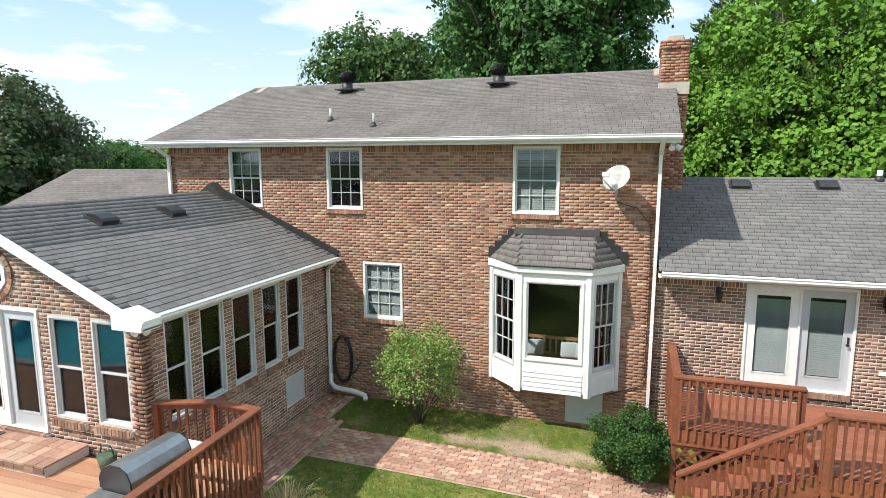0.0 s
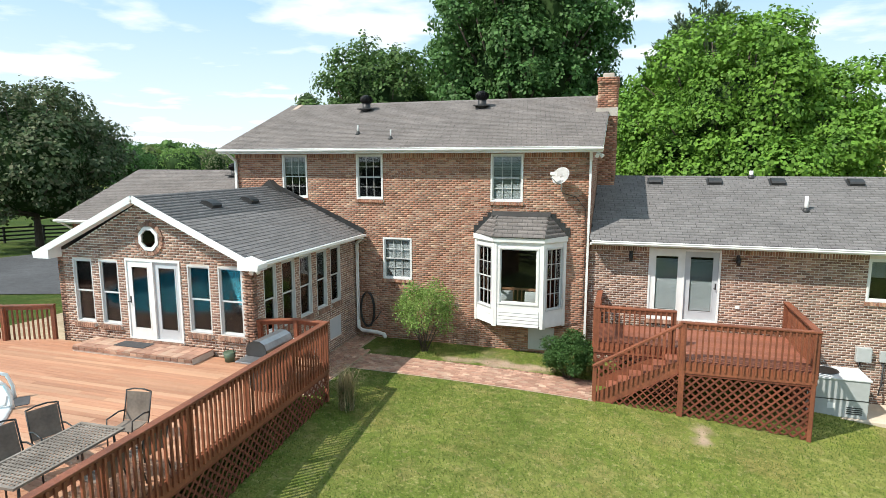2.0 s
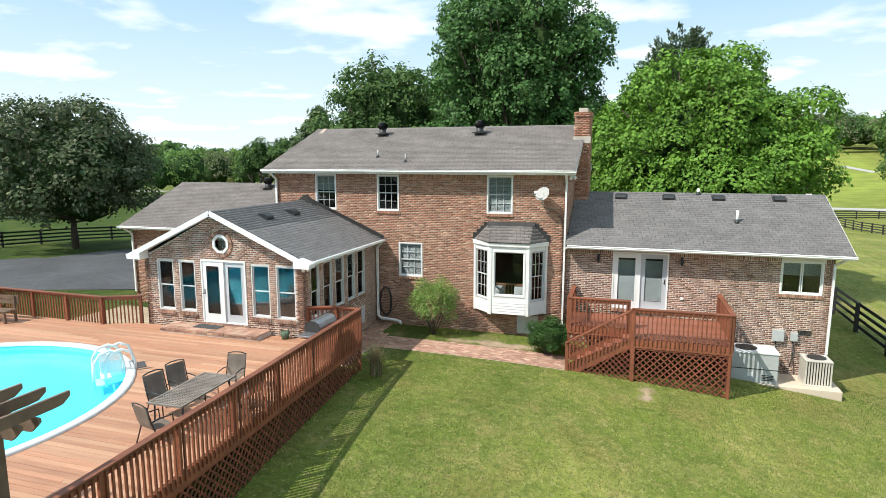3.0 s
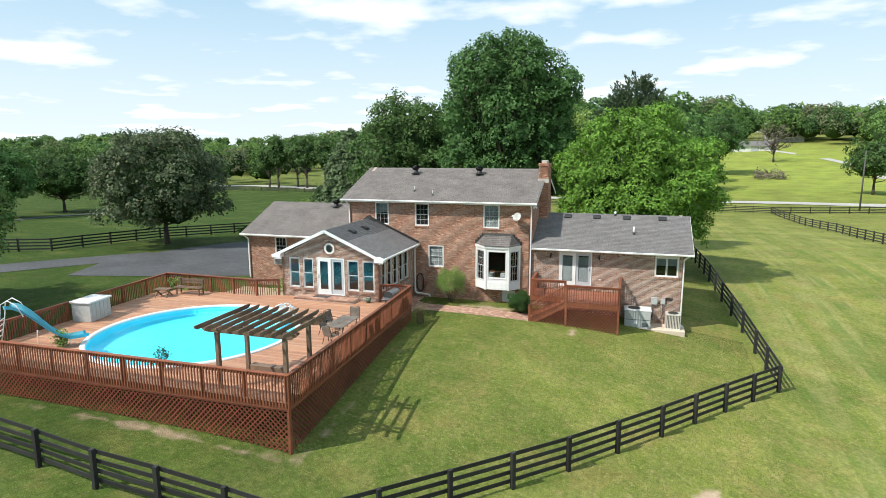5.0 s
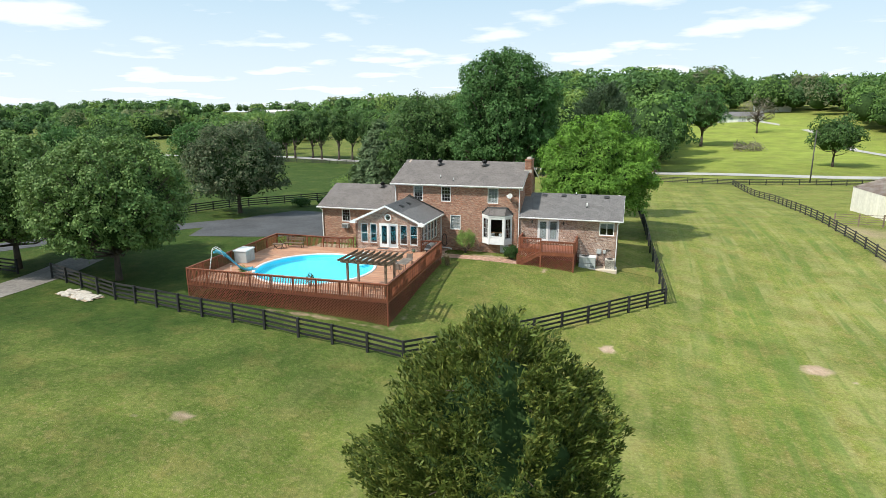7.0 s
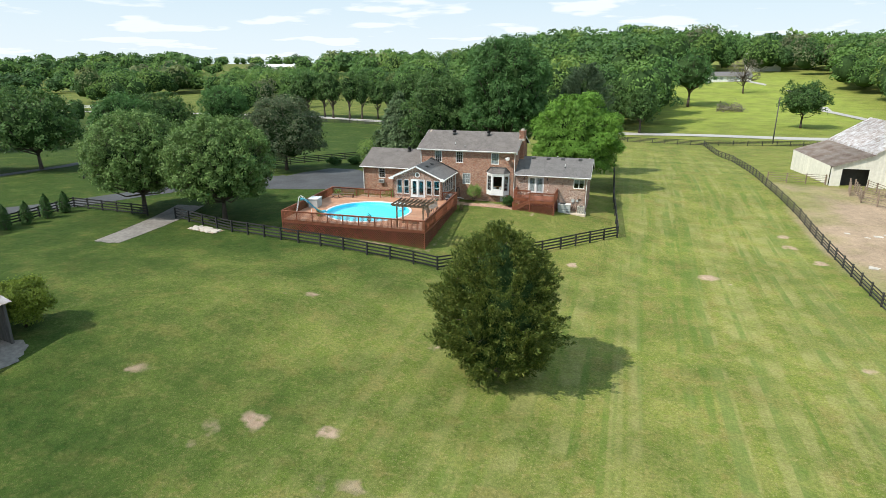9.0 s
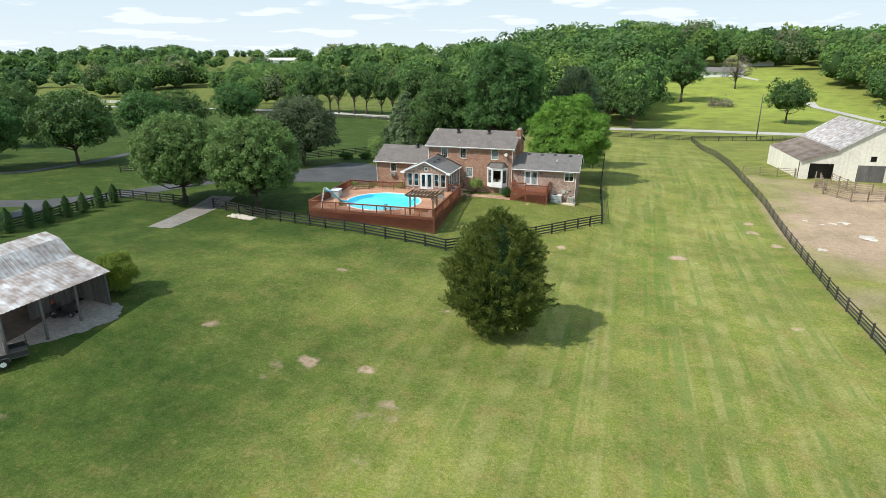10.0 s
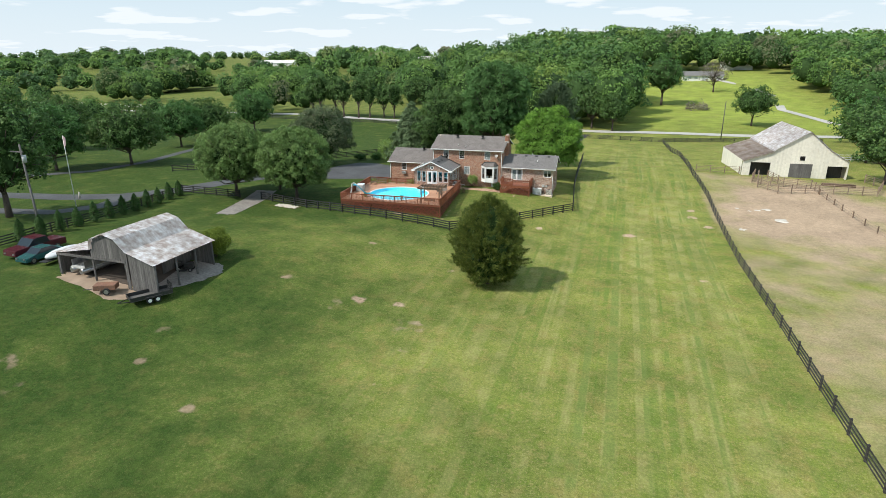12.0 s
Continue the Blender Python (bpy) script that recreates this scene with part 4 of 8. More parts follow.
part("rear_wall", bx(GX0, GX1, GY1 - 0.2, GY1, -0.2, 3.6), M_MORTAR, house)
window(house, m_gar @ Matrix.Translation((2.2, 0, 2.22)), 0.93, 1.30)
# dark sheet in place of the unlit low wing
part("room_lining", bx(GX0 + 0.25, GX1 - 0.25, 3.0, 3.1, 0.3, 3.6), M_ROOM, house)
roof_plane("roof", "grey shingle roof of the low wing", (GX0 - 0.35, GY0 - OV, GE), (GX1, GY0 - OV, GE), (GX1, GRY, GRZ), (GX0 - 0.35, GRY, GRZ), M_SHINGLE2)
roof_plane("roof", "grey shingle roof of the low wing", (GX1, GY1 + OV, GE), (GX0 - 0.35, GY1 + OV, GE), (GX0 - 0.35, GRY, GRZ), (GX1, GRY, GRZ), M_SHINGLE2)
part("soffit", bx(GX0 - 0.33, GX1, GY0 - OV + 0.005, GY0 - 0.016, 3.56, 3.59), M_WHITE, house)
gutter("gutter", (GX0 - 0.36, GY0 - OV - 0.005, 3.70), (-13.9, GY0 - OV - 0.005, 3.70), (0, -1, 0))
downspout([(GX0 - 0.05, GY0 - OV - 0.05, 3.6), (GX0 + 0.06, GY0 - 0.08, 3.3), (GX0 + 0.06, GY0 - 0.08, 0.5)])
bm = bx(2.30 + GX0, 3.02 + GX0, GY0 - 0.38, GY0 + 0.1, 1.60, 2.04, 0.02)
ac = part("air_conditioner", bm, M_GREY, house, "white window air conditioner")
for k in range(7):
    part("louvre", bx(2.36 + GX0, 2.96 + GX0, GY0 - 0.39, GY0 - 0.375, 1.66 + k * 0.05, 1.685 + k * 0.05), M_BLACK, ac)

# sunroom
SX0, SX1, SY, SE, SRX, SRZ = -13.78, -7.62, -5.80, 3.62, -10.72, 5.16
FW = [(-13.26, -12.60), (-12.36, -11.72), (-9.52, -8.84), (-8.60, -7.90)]
SDOOR = (-11.46, -9.72, 1.36, 3.50)
OC = (-10.62, 4.05, 0.31)
hole = [(a - SX0, b - SX0, 1.68, 3.42) for a, b in FW] + [(SDOOR[0] - SX0, SDOOR[1] - SX0, SDOOR[2], SDOOR[3]), (OC[0] - OC[2] - SX0, OC[0] + OC[2] - SX0, OC[1] - OC[2], OC[1] + OC[2])]
st = lambda s: 3.52 + (SRZ - 3.60) * (1 - abs(s - 3.08) / 3.08)
_, m_sun = brick_wall("wall", "tumbled pinkish-brown brick gable wall with tall windows", (SX0, SY), (1, 0), (0, -1), SX1 - SX0, -0.4, 3.52, hole, top=st, brick=M_BRICK2, mortar=M_MORTAR2, near=(4.3, 6.16, 1.1, 3.5), soldier=False)
for a, b in FW:
    window(house, m_sun @ Matrix.Translation((a - SX0, 0.02, 1.68)), b - a, 1.74, muntins=False, casing=0.035, sill=False, trim=M_VINYL)
SIDE = [(-5.33, -4.75), (-4.50, -3.85), (-3.62, -2.95), (-2.68, -2.05), (-1.82, -1.16)]
hole = [(a - SY, b - SY, 1.62, 3.38) for a, b in SIDE] + [(3.85, 4.6, 0.5, 1.14)]
_, m_ss = brick_wall("side_wall", "tumbled pinkish-brown brick wall with a row of tall windows", (SX1, SY), (0, 1), (1, 0), -SY, -0.4, 3.52, hole, brick=M_BRICK2, mortar=M_MORTAR2, near=(0.0, 5.8, 0.9, 1.6), soldier=False)
for a, b in SIDE:
    window(house, m_ss @ Matrix.Translation((a - SY, 0.02, 1.62)), b - a, 1.76, muntins=False, casing=0.035, sill=False, trim=M_VINYL)
hatch = part("access_hatch", bx(3.85, 4.6, 0.0, 0.03, 0.5, 1.14, 0.008), M_GREYP, house, "grey sheet access hatch", m_ss)
brick_wall("side_wall", "tumbled pinkish-brown brick side wall", (SX0, 0.5), (0, -1), (-1, 0), 6.3, -0.2, 3.52, [], brick=M_BRICK2, mortar=M_MORTAR2, soldier=False)
part("sunroom_floor", bx(SX0 + 0.2, SX1 - 0.2, SY + 0.2, 0.0, 1.2, 1.36), M_BOARD2, house)
part("sunroom_ceiling", bx(SX0 + 0.2, SX1 - 0.2, SY + 0.2, 0.0, 3.5, 3.52), M_CURT, house)
# two dark sheets painted as the shade inside the sunroom
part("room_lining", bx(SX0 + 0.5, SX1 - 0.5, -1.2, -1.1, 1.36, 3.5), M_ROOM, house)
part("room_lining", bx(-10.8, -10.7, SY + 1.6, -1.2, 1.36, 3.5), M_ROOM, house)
SO = 0.38
yb = lambda z: 0.0
roof_plane("roof", "grey shingle sunroom roof slope", (SX1 + 0.30, SY - SO, SE), (SX1 + 0.30, -0.02, SE), (SRX, -0.02, SRZ), (SRX, SY - SO, SRZ), M_SHINGLE, near=300)
roof_plane("roof", "grey shingle sunroom roof slope", (SX0 - 0.30, 0.45, SE), (SX0 - 0.30, SY - SO, SE), (SRX, SY - SO, SRZ), (SRX, 0.45, SRZ), M_SHINGLE)
gutter("gutter", (SX1 + 0.30, SY - SO, SE - 0.02), (SX1 + 0.30, -0.05, SE - 0.02), (1, 0, 0))
gutter("gutter", (SX0 - 0.30, SY - SO, SE - 0.02), (SX0 - 0.30, 0.40, SE - 0.02), (-1, 0, 0))
part("soffit", bx(SX1 + 0.016, SX1 + 0.29, SY - SO + 0.01, -0.02, 3.50, 3.525), M_WHITE, house)
for sgn, xe in ((1, SX1 + 0.46), (-1, SX0 - 0.36)):
    bm = bmesh.new()
    beam(bm, (xe, SY - SO - 0.015, SE - 0.105), (SRX, SY - SO - 0.015, SRZ - 0.070), 0.03, 0.165)
    part("rake_board", bm, M_WHITE, house, "white gable fascia board")
    part("soffit", prism(bmesh.new(), [(xe, SE - 0.135), (xe, SE - 0.155), (SRX, SRZ - 0.10), (SRX, SRZ - 0.08)], "y", SY - SO + 0.004, SY - 0.012), M_WHITE, house)
    xi = xe - sgn * 0.55
    part("eave_return", prism(bmesh.new(), [(xe, SE - 0.17), (xi, SE - 0.17), (xi, SE + 0.17), (xe, SE - 0.02)], "y", SY - SO - 0.034, SY - 0.016), M_WHITE, house, "white boxed eave return")
downspout([(SX1 + 0.36, -0.25, 3.50), (SX1 + 0.10, -0.12, 3.30), (SX1 + 0.10, -0.12, 0.62)])
bm = bmesh.new()
tube(bm, [(SX1 + 0.10, -0.12, 0.66), (SX1 + 0.14, -0.2, 0.46), (SX1 + 0.34, -0.34, 0.40), (SX1 + 0.9, -0.42, 0.40), (SX1 + 1.2, -0.5, 0.37), (SX1 + 1.28, -0.62, 0.33)], 0.06)
part("drain_pipe", bm, M_WHITE, house, "white corrugated drain pipe", smooth=True)
# flashing where the roofs meet the tall wall
bm = bmesh.new()
beam(bm, (SX1 + 0.34, -0.03, SE + 0.07), (SRX, -0.03, SRZ + 0.06), 0.05, 0.14)
part("flashing", bm, M_BLACK, house, "dark step flashing")
bm = bmesh.new()
prism(bm, [(SRX + 0.50, SRZ - 0.22), (SRX + 0.05, SRZ + 0.20), (SRX - 0.45, SRZ - 0.18)], "y", -0.35, -0.016)
part("cricket", bm, M_ROOFBASE, house, "small shingled saddle against the wall")
# octagonal window
oct_ = [(OC[0] + OC[2] * 1.06 * math.cos(math.pi * (k + 0.5) / 4), OC[1] + OC[2] * 1.06 * math.sin(math.pi * (k + 0.5) / 4)) for k in range(8)]
inn = [(OC[0] + (x - OC[0]) * 0.72, OC[1] + (z - OC[1]) * 0.72) for x, z in oct_]
bm = bmesh.new()
for k in range(8):
    j = (k + 1) % 8
    prism(bm, [oct_[k], oct_[j], inn[j], inn[k]], "y", SY - 0.05, SY + 0.06)
ow = part("window", bm, M_WHITE, house, "white octagonal gable window")
part("pane", prism(bmesh.new(), inn, "y", SY - 0.012, SY - 0.004), M_GLASS, ow)
bm = bmesh.new()
for k in range(24):
    a = 2 * math.pi * k / 24
    v = [(OC[0] + r * math.cos(a + da), OC[1] + r * math.sin(a + da)) for r, da in ((0.335, -0.115), (0.44, -0.115), (0.44, 0.115), (0.335, 0.115))]
    prism(bm, v, "y", SY - 0.035, SY)
part("brick_ring", bm, M_BRICK2, house, "ring of bricks round the octagonal window")


def french_door(m, w, h, first, second, knob):
    """A pair of glazed doors; first and second are (material, blind) left to right."""
    bm, c = bmesh.new(), 0.05
    for q in ((0, c, 0, h), (w - c, w, 0, h), (c, w - c, h - c, h), (w / 2 - 0.02, w / 2 + 0.02, 0.04, h - c), (c, w - c, 0, 0.04)):
        box(bm, q[0], q[1], -0.03, 0.10, q[2], q[3])
    door = part("door", bm, M_WHITE, house, "white glazed double patio door", m)
    for x0, x1, (material, back), y in ((c, w / 2 - 0.02, first, -0.005), (w / 2 + 0.02, w - c, second, 0.02)):
        bm, s = bmesh.new(), 0.14
        for q in ((x0, x0 + s, 0.04, h - c), (x1 - s, x1, 0.04, h - c), (x0 + s, x1 - s, 0.04, 0.30), (x0 + s, x1 - s, h - c - 0.15, h - c)):
            box(bm, q[0], q[1], y, y + 0.04, q[2], q[3])
        leaf = part("door_leaf", bm, material, door)
        part("pane", bx(x0 + s, x1 - s, y + 0.016, y + 0.022, 0.30, h - c - 0.15), M_GLASS, door).visible_shadow = False
        bm = bmesh.new()
        for q in ((x0 + s - 0.02, x0 + s + 0.012, 0.29, h - c - 0.14), (x1 - s - 0.012, x1 - s + 0.02, 0.29, h - c - 0.14), (x0 + s, x1 - s, 0.28, 0.31), (x0 + s, x1 - s, h - c - 0.16, h - c - 0.13)):
            box(bm, q[0], q[1], y - 0.008, y, q[2], q[3])
        part("glazing_bead", bm, material, door)
        if back:
            bm = bmesh.new()
            for k in range(int((h - 0.6) / 0.04)):
                box(bm, x0 + s, x1 - s, y + 0.028, y + 0.036, 0.32 + k * 0.04, 0.356 + k * 0.04)
            part("blind", bm, M_CURT, door, "pale slatted blind")
        if knob and (x0 > w / 2) == (knob == "r"):
            kx = x1 - 0.06 if x1 > w / 2 + 0.1 and knob == "r" else x0 + 0.06
            bm = bmesh.new()
            box(bm, kx - 0.02, kx + 0.02, y - 0.012, y, 0.96, 1.14, 0.004)
            limb(bm, (kx, y - 0.01, 1.00), (kx, y - 0.06, 1.00), 0.012, 0.012)
            box(bm, kx - 0.05, kx + 0.015, y - 0.07, y - 0.05, 0.985, 1.015, 0.004)
            part("handle", bm, M_BLACK, door, "black lever handle")
    return door


french_door(m_wing @ Matrix.Translation((FD[0], 0, FD[2])), FD[1] - FD[0], FD[3] - FD[2], (M_WHITE, True), (M_GREYP, True), "r")
french_door(m_sun @ Matrix.Translation((SDOOR[0] - SX0, 0, SDOOR[2])), SDOOR[1] - SDOOR[0], SDOOR[3] - SDOOR[2], (M_WHITE, False), (M_GREYP, False), "l")
brick_sill(house, m_wing @ Matrix.Translation((FD[0], 0, FD[2])), 0.0, FD[1] - FD[0], -0.06, -0.12, M_BRICK2)
for a, b in FW:
    brick_sill(house, m_sun @ Matrix.Translation((a - SX0, 0, 1.68)), -0.02, b - a + 0.02, -0.09, -0.12, M_BRICK2)
brick_sill(house, m_sun @ Matrix.Translation((SDOOR[0] - SX0, 0, SDOOR[2])), -0.02, SDOOR[1] - SDOOR[0] + 0.02, -0.09, -0.12, M_BRICK2)
for a, b in SIDE:
    brick_sill(house, m_ss @ Matrix.Translation((a - SY, 0, 1.62)), -0.02, b - a + 0.02, -0.07, -0.12, M_BRICK2)

# bay window
BY, BXA, BXB = -0.66, -2.74, -1.26
bay = part("bay_window", prism(bmesh.new(), [(BAYX0, 0.0), (BXA, BY), (BXB, BY), (BAYX1, 0.0)], "z", BAYZ0, BAYZ0 + 0.06), M_WHITE, house, "white panelled angled bay window")
faces = [((BAYX0, 0.0), (BXA, BY), 0.10, "double"), ((BXA, BY), (BXB, BY), 0.13, "single"), ((BXB, BY), (BAYX1, 0.0), 0.10, "double")]
for p, q, edge, kind in faces:
    d = Vector((q[0] - p[0], q[1] - p[1], 0))
    w = d.length
    d.normalize()
    m = frame_of((p[0], p[1], 0), d, (d.y, -d.x, 0))
    lowz = 1.72 if kind == "single" else 1.55
    bm = bmesh.new()
    box(bm, 0, edge, 0, 0.08, BAYZ0, BAYZ1)
    box(bm, w - edge, w, 0, 0.08, BAYZ0, BAYZ1)
    box(bm, edge, w - edge, 0, 0.08, 3.46, BAYZ1)
    box(bm, edge, w - edge, 0, 0.08, BAYZ0, lowz)
    part("bay_panel", bm, M_WHITE, bay, "", m)
    for k in range(5):
        zb = BAYZ0 + 0.02 + k * 0.104
        if zb + 0.10 < lowz - 0.04:
            part("siding_board", prism(bmesh.new(), [(-0.024, zb), (-0.008, zb + 0.100), (0.0, zb + 0.100), (0.0, zb)], "x", edge - 0.01, w - edge + 0.01), M_WHITE, bay, "", m)
    part("corner_post", bx(-0.02, 0.085, -0.03, 0.02, BAYZ0 - 0.02, BAYZ1, 0.006), M_WHITE, bay, "", m)
    part("corner_post", bx(w - 0.085, w + 0.02, -0.028, 0.02, BAYZ0 - 0.02, BAYZ1, 0.006), M_WHITE, bay, "", m)
    part("cornice", bx(-0.04, w + 0.04, -0.07, 0.02, BAYZ1 - 0.14, BAYZ1 + 0.02, 0.01), M_WHITE, bay, "", m)
    window(bay, m @ Matrix.Translation((edge, -0.005, lowz)), w - 2 * edge, 3.46 - lowz, kind, kind == "double", False, None, 0.035 if kind == "double" else 0.05, M_VINYL if kind == "double" else M_WHITE)
part("window_seat", bx(-2.68, -1.32, -0.5, 0.35, 1.25, 1.62), M_BOARD2, bay, "timber window seat")
for xx, rot in ((-2.45, 12), (-1.52, -14), (-1.70, 5)):
    ob = part("cushion", bx(-0.19, 0.19, -0.05, 0.05, 0, 0.34, 0.045), M_CURT, bay, "pale cushion", pose(xx, -0.12, 1.67, -14, 0, rot), True)
bench_back = bmesh.new()
for k in range(9):
    box(bench_back, -2.55 + k * 0.13, -2.51 + k * 0.13, 0.04, 0.07, 1.66, 2.02)
box(bench_back, -2.62, -1.42, 0.03, 0.08, 2.02, 2.08)
part("bench_back", bench_back, M_BOARD, bay, "slatted wooden bench back")
part("ceiling", prism(bmesh.new(), [(BAYX0, 0.0), (BXA, BY), (BXB, BY), (BAYX1, 0.0)], "z", BAYZ1 - 0.1, BAYZ1 - 0.02), M_WHITE, bay)
e = 0.10
lo = [(BAYX0 - 0.06, 0.0), (BXA - 0.05, BY - 0.12), (BXB + 0.05, BY - 0.12), (BAYX1 + 0.06, 0.0)]
hi = [(BAYX0 + 0.50, 0.0), (BXA - 0.06, -0.12), (BXB + 0.06, -0.12), (BAYX1 - 0.46, 0.0)]
Z0, Z1 = BAYZ1 + 0.02, 4.36
for i in range(3):
    roof_plane("bay_roof", "small hipped shingle roof over the bay", (*lo[i], Z0), (*lo[i + 1], Z0), (*hi[i + 1], Z1), (*hi[i], Z1), M_SHINGLE2, thick=0.03)
part("flashing", prism(bmesh.new(), [(-0.17, Z1 - 0.02), (-0.03, Z1 + 0.11), (-0.016, Z1 + 0.11), (-0.016, Z1 - 0.02)], "x", BAYX0 + 0.52, BAYX1 - 0.46), M_BLACK, house, "dark metal flashing over the bay roof")
for sgn, xs in ((-1, BAYX0 + 0.52), (1, BAYX1 - 0.46)):
    for k in range(4):
        x0 = xs + sgn * 0.145 * k
        part("flashing", bx(min(x0, x0 + sgn * 0.145), max(x0, x0 + sgn * 0.145), -0.033, -0.016, Z1 - 0.16 - 0.145 * k, Z1 + 0.07 - 0.135 * k), M_BLACK, house, "dark stepped flashing")
part("crawl_vent", bx(-1.77, -0.97, -0.05, -0.01, 0.18, 0.90, 0.01), M_GREYP, house, "pale grey sheet cover under the bay")

# chimney
CX0, CX1, CY0, CY1 = -0.05, 0.55, 2.7, 4.0
chim = part("chimney", bx(CX0, CX1, CY0, CY1, -0.3, 8.66), M_MORTAR, house, "tall red brick chimney")
vs, fs = [], []
for r in range(int(4.42 / COURSE)):
    za = 4.3 + r * COURSE
    zb = za + COURSE - 0.011
    grow = 0.03 if za > 8.45 else 0.0
    for (o, d, nn, L) in (((CX0, CY0), (1, 0), (0, -1), CX1 - CX0), ((CX0, CY1), (0, -1), (-1, 0), CY1 - CY0), ((CX1, CY0), (0, 1), (1, 0), CY1 - CY0)):
        p = -(r % 2) * BL / 2
        while p < L:
            a, b = max(p, 0), min(p + BL - 0.01, L)
            if b - a > 0.03:
                i = len(vs)
                for off in (-0.004, 0.014 + grow):
                    for s, z in ((a, za), (b, za), (b, zb), (a, zb)):
                        vs.append((o[0] + d[0] * s + nn[0] * off, o[1] + d[1] * s + nn[1] * off, z))
                fs += [(i + 4, i + 5, i + 6, i + 7), (i, i + 1, i + 5, i + 4), (i + 1, i + 2, i + 6, i + 5), (i + 2, i + 3, i + 7, i + 6), (i + 3, i, i + 4, i + 7)]
            p += BL
arrays("brickwork", vs, fs, M_BRICK, chim)["kind"] = "stuff"
part("chimney_cap", bx(CX0 + 0.12, CX1 - 0.12, CY0 + 0.25, CY1 - 0.25, 8.66, 8.86, 0.03), M_STONE, chim, "pale mortar chimney cap")
part("chimney_flashing", bx(CX0 - 0.06, CX1 + 0.04, CY0 - 0.05, CY0 - 0.016, 7.45, 7.72), M_STONE, chim, "pale mortar flashing")

# roof fittings
def turbine(x, y, z, s=1.0):
    ob = thing("roof_ventilator", "black metal turbine ventilator on the roof", "ventilator", "roof ventilators", m=pose(x, y, z) @ Matrix.Scale(1.2, 4))
    bm = bmesh.new()
    limb(bm, (0, 0, -0.15), (0, 0, 0.16), 0.13, 0.13, 14)
    box(bm, -0.22, 0.22, -0.25, 0.25, -0.03, 0.0)
    part("collar", bm, M_BLACK, ob)
    for k in range(16):
        a = 2 * math.pi * k / 16
        bm = bmesh.new()
        prev = None
        for j in range(5):
            t = j / 4
            r = 0.11 + 0.085 * math.sin(math.pi * t)
            c = Vector((r * math.cos(a + 0.5 * t), r * math.sin(a + 0.5 * t), 0.16 + 0.24 * t))
            w = Vector((-math.sin(a + 0.5 * t + 0.5), math.cos(a + 0.5 * t + 0.5), 0)) * 0.035
            row = (bm.verts.new(c - w), bm.verts.new(c + w))
            if prev:
                bm.faces.new((prev[0], prev[1], row[1], row[0]))
            prev = row
        bmesh.ops.solidify(bm, geom=bm.faces[:], thickness=0.006)
        part("vane", bm, M_BLACK, ob)
    part("cap", limb(bmesh.new(), (0, 0, 0.39), (0, 0, 0.42), 0.13, 0.06, 14), M_BLACK, ob)


slope_z = lambda y: EV + (y + OV) * slope
turbine(-8.7, 3.45, slope_z(3.45) + 0.08)
turbine(-4.15, 3.45, slope_z(3.45) + 0.08)
turbine(-15.2, 4.0, 5.42)


def box_vent(x, y, z, tilt_x, rz=0):
    ob = thing("roof_vent", "low black box vent on grey shingles", "vent", "roof vents", m=pose(x, y, z, tilt_x, 0, rz))
    part("flange", bx(-0.24, 0.24, -0.22, 0.22, 0.008, 0.02), M_BLACK, ob)
    bm = bmesh.new()
    prism(bm, [(-0.20, 0.02), (0.20, 0.02), (0.20, 0.06), (0.05, 0.125), (-0.14, 0.125), (-0.20, 0.09)], "x", -0.19, 0.19)
    part("hood", bm, M_BLACK, ob)


wang = math.degrees(math.atan2(WRZ - WE, WRY + OV))
wz = lambda y: WE + (y + OV) * (WRZ - WE) / (WRY + OV)
for xx in (1.85, 3.65, 5.45, 7.55):
    box_vent(xx, 2.95, wz(2.95), wang)
sang = math.degrees(math.atan2(SRZ - SE, SX1 + 0.30 - SRX))
sz = lambda x: SRZ - (x - SRX) * (SRZ - SE) / (SX1 + 0.30 - SRX)
box_vent(-9.95, -4.2, sz(-9.95), sang, 90)
box_vent(-9.95, -2.45, sz(-9.95), sang, 90)


def pipe(x, y, z, h, material, r=0.035):
    ob = thing("vent_pipe", "small plumbing vent pipe with a flashing boot", "pipe", "vent pipes", m=pose(x, y, z))
    part("pipe", limb(bmesh.new(), (0, 0, -0.05), (0, 0, h), r, r, 10), material, ob)
    part("boot", limb(bmesh.new(), (0, 0, -0.08), (0, 0, 0.10), 0.13, r + 0.01, 10), M_BLACK, ob)


pipe(-7.85, 0.85, slope_z(0.85), 0.30, M_GREY)
pipe(-6.45, 0.35, slope_z(0.35), 0.30, M_GREY, 0.025)
pipe(5.9, 1.35, wz(1.35), 0.42, M_WHITE, 0.05)
pipe(4.75, 3.25, wz(3.25), 0.22, M_WHITE, 0.06)


# ---- pool deck ----
DZ = 1.14
RAILH = 0.98
DK = {"br": (-5.90, -5.35), "fr": (-5.28, -19.0), "fl": (-20.9, -19.2), "lb": (-21.6, -6.35), "gl": (-15.15, -6.45), "gr": (-13.95, -5.95)}
PC, PA, PB = (-13.75, -13.3), 4.72, 4.72


def right_edge(y):
    t = (y - DK["br"][1]) / (DK["fr"][1] - DK["br"][1])
    return DK["br"][0] + (DK["fr"][0] - DK["br"][0]) * t


def left_edge(y):
    t = (y - DK["lb"][1]) / (DK["fl"][1] - DK["lb"][1])
    return DK["lb"][0] + (DK["fl"][0] - DK["lb"][0]) * max(t, 0)


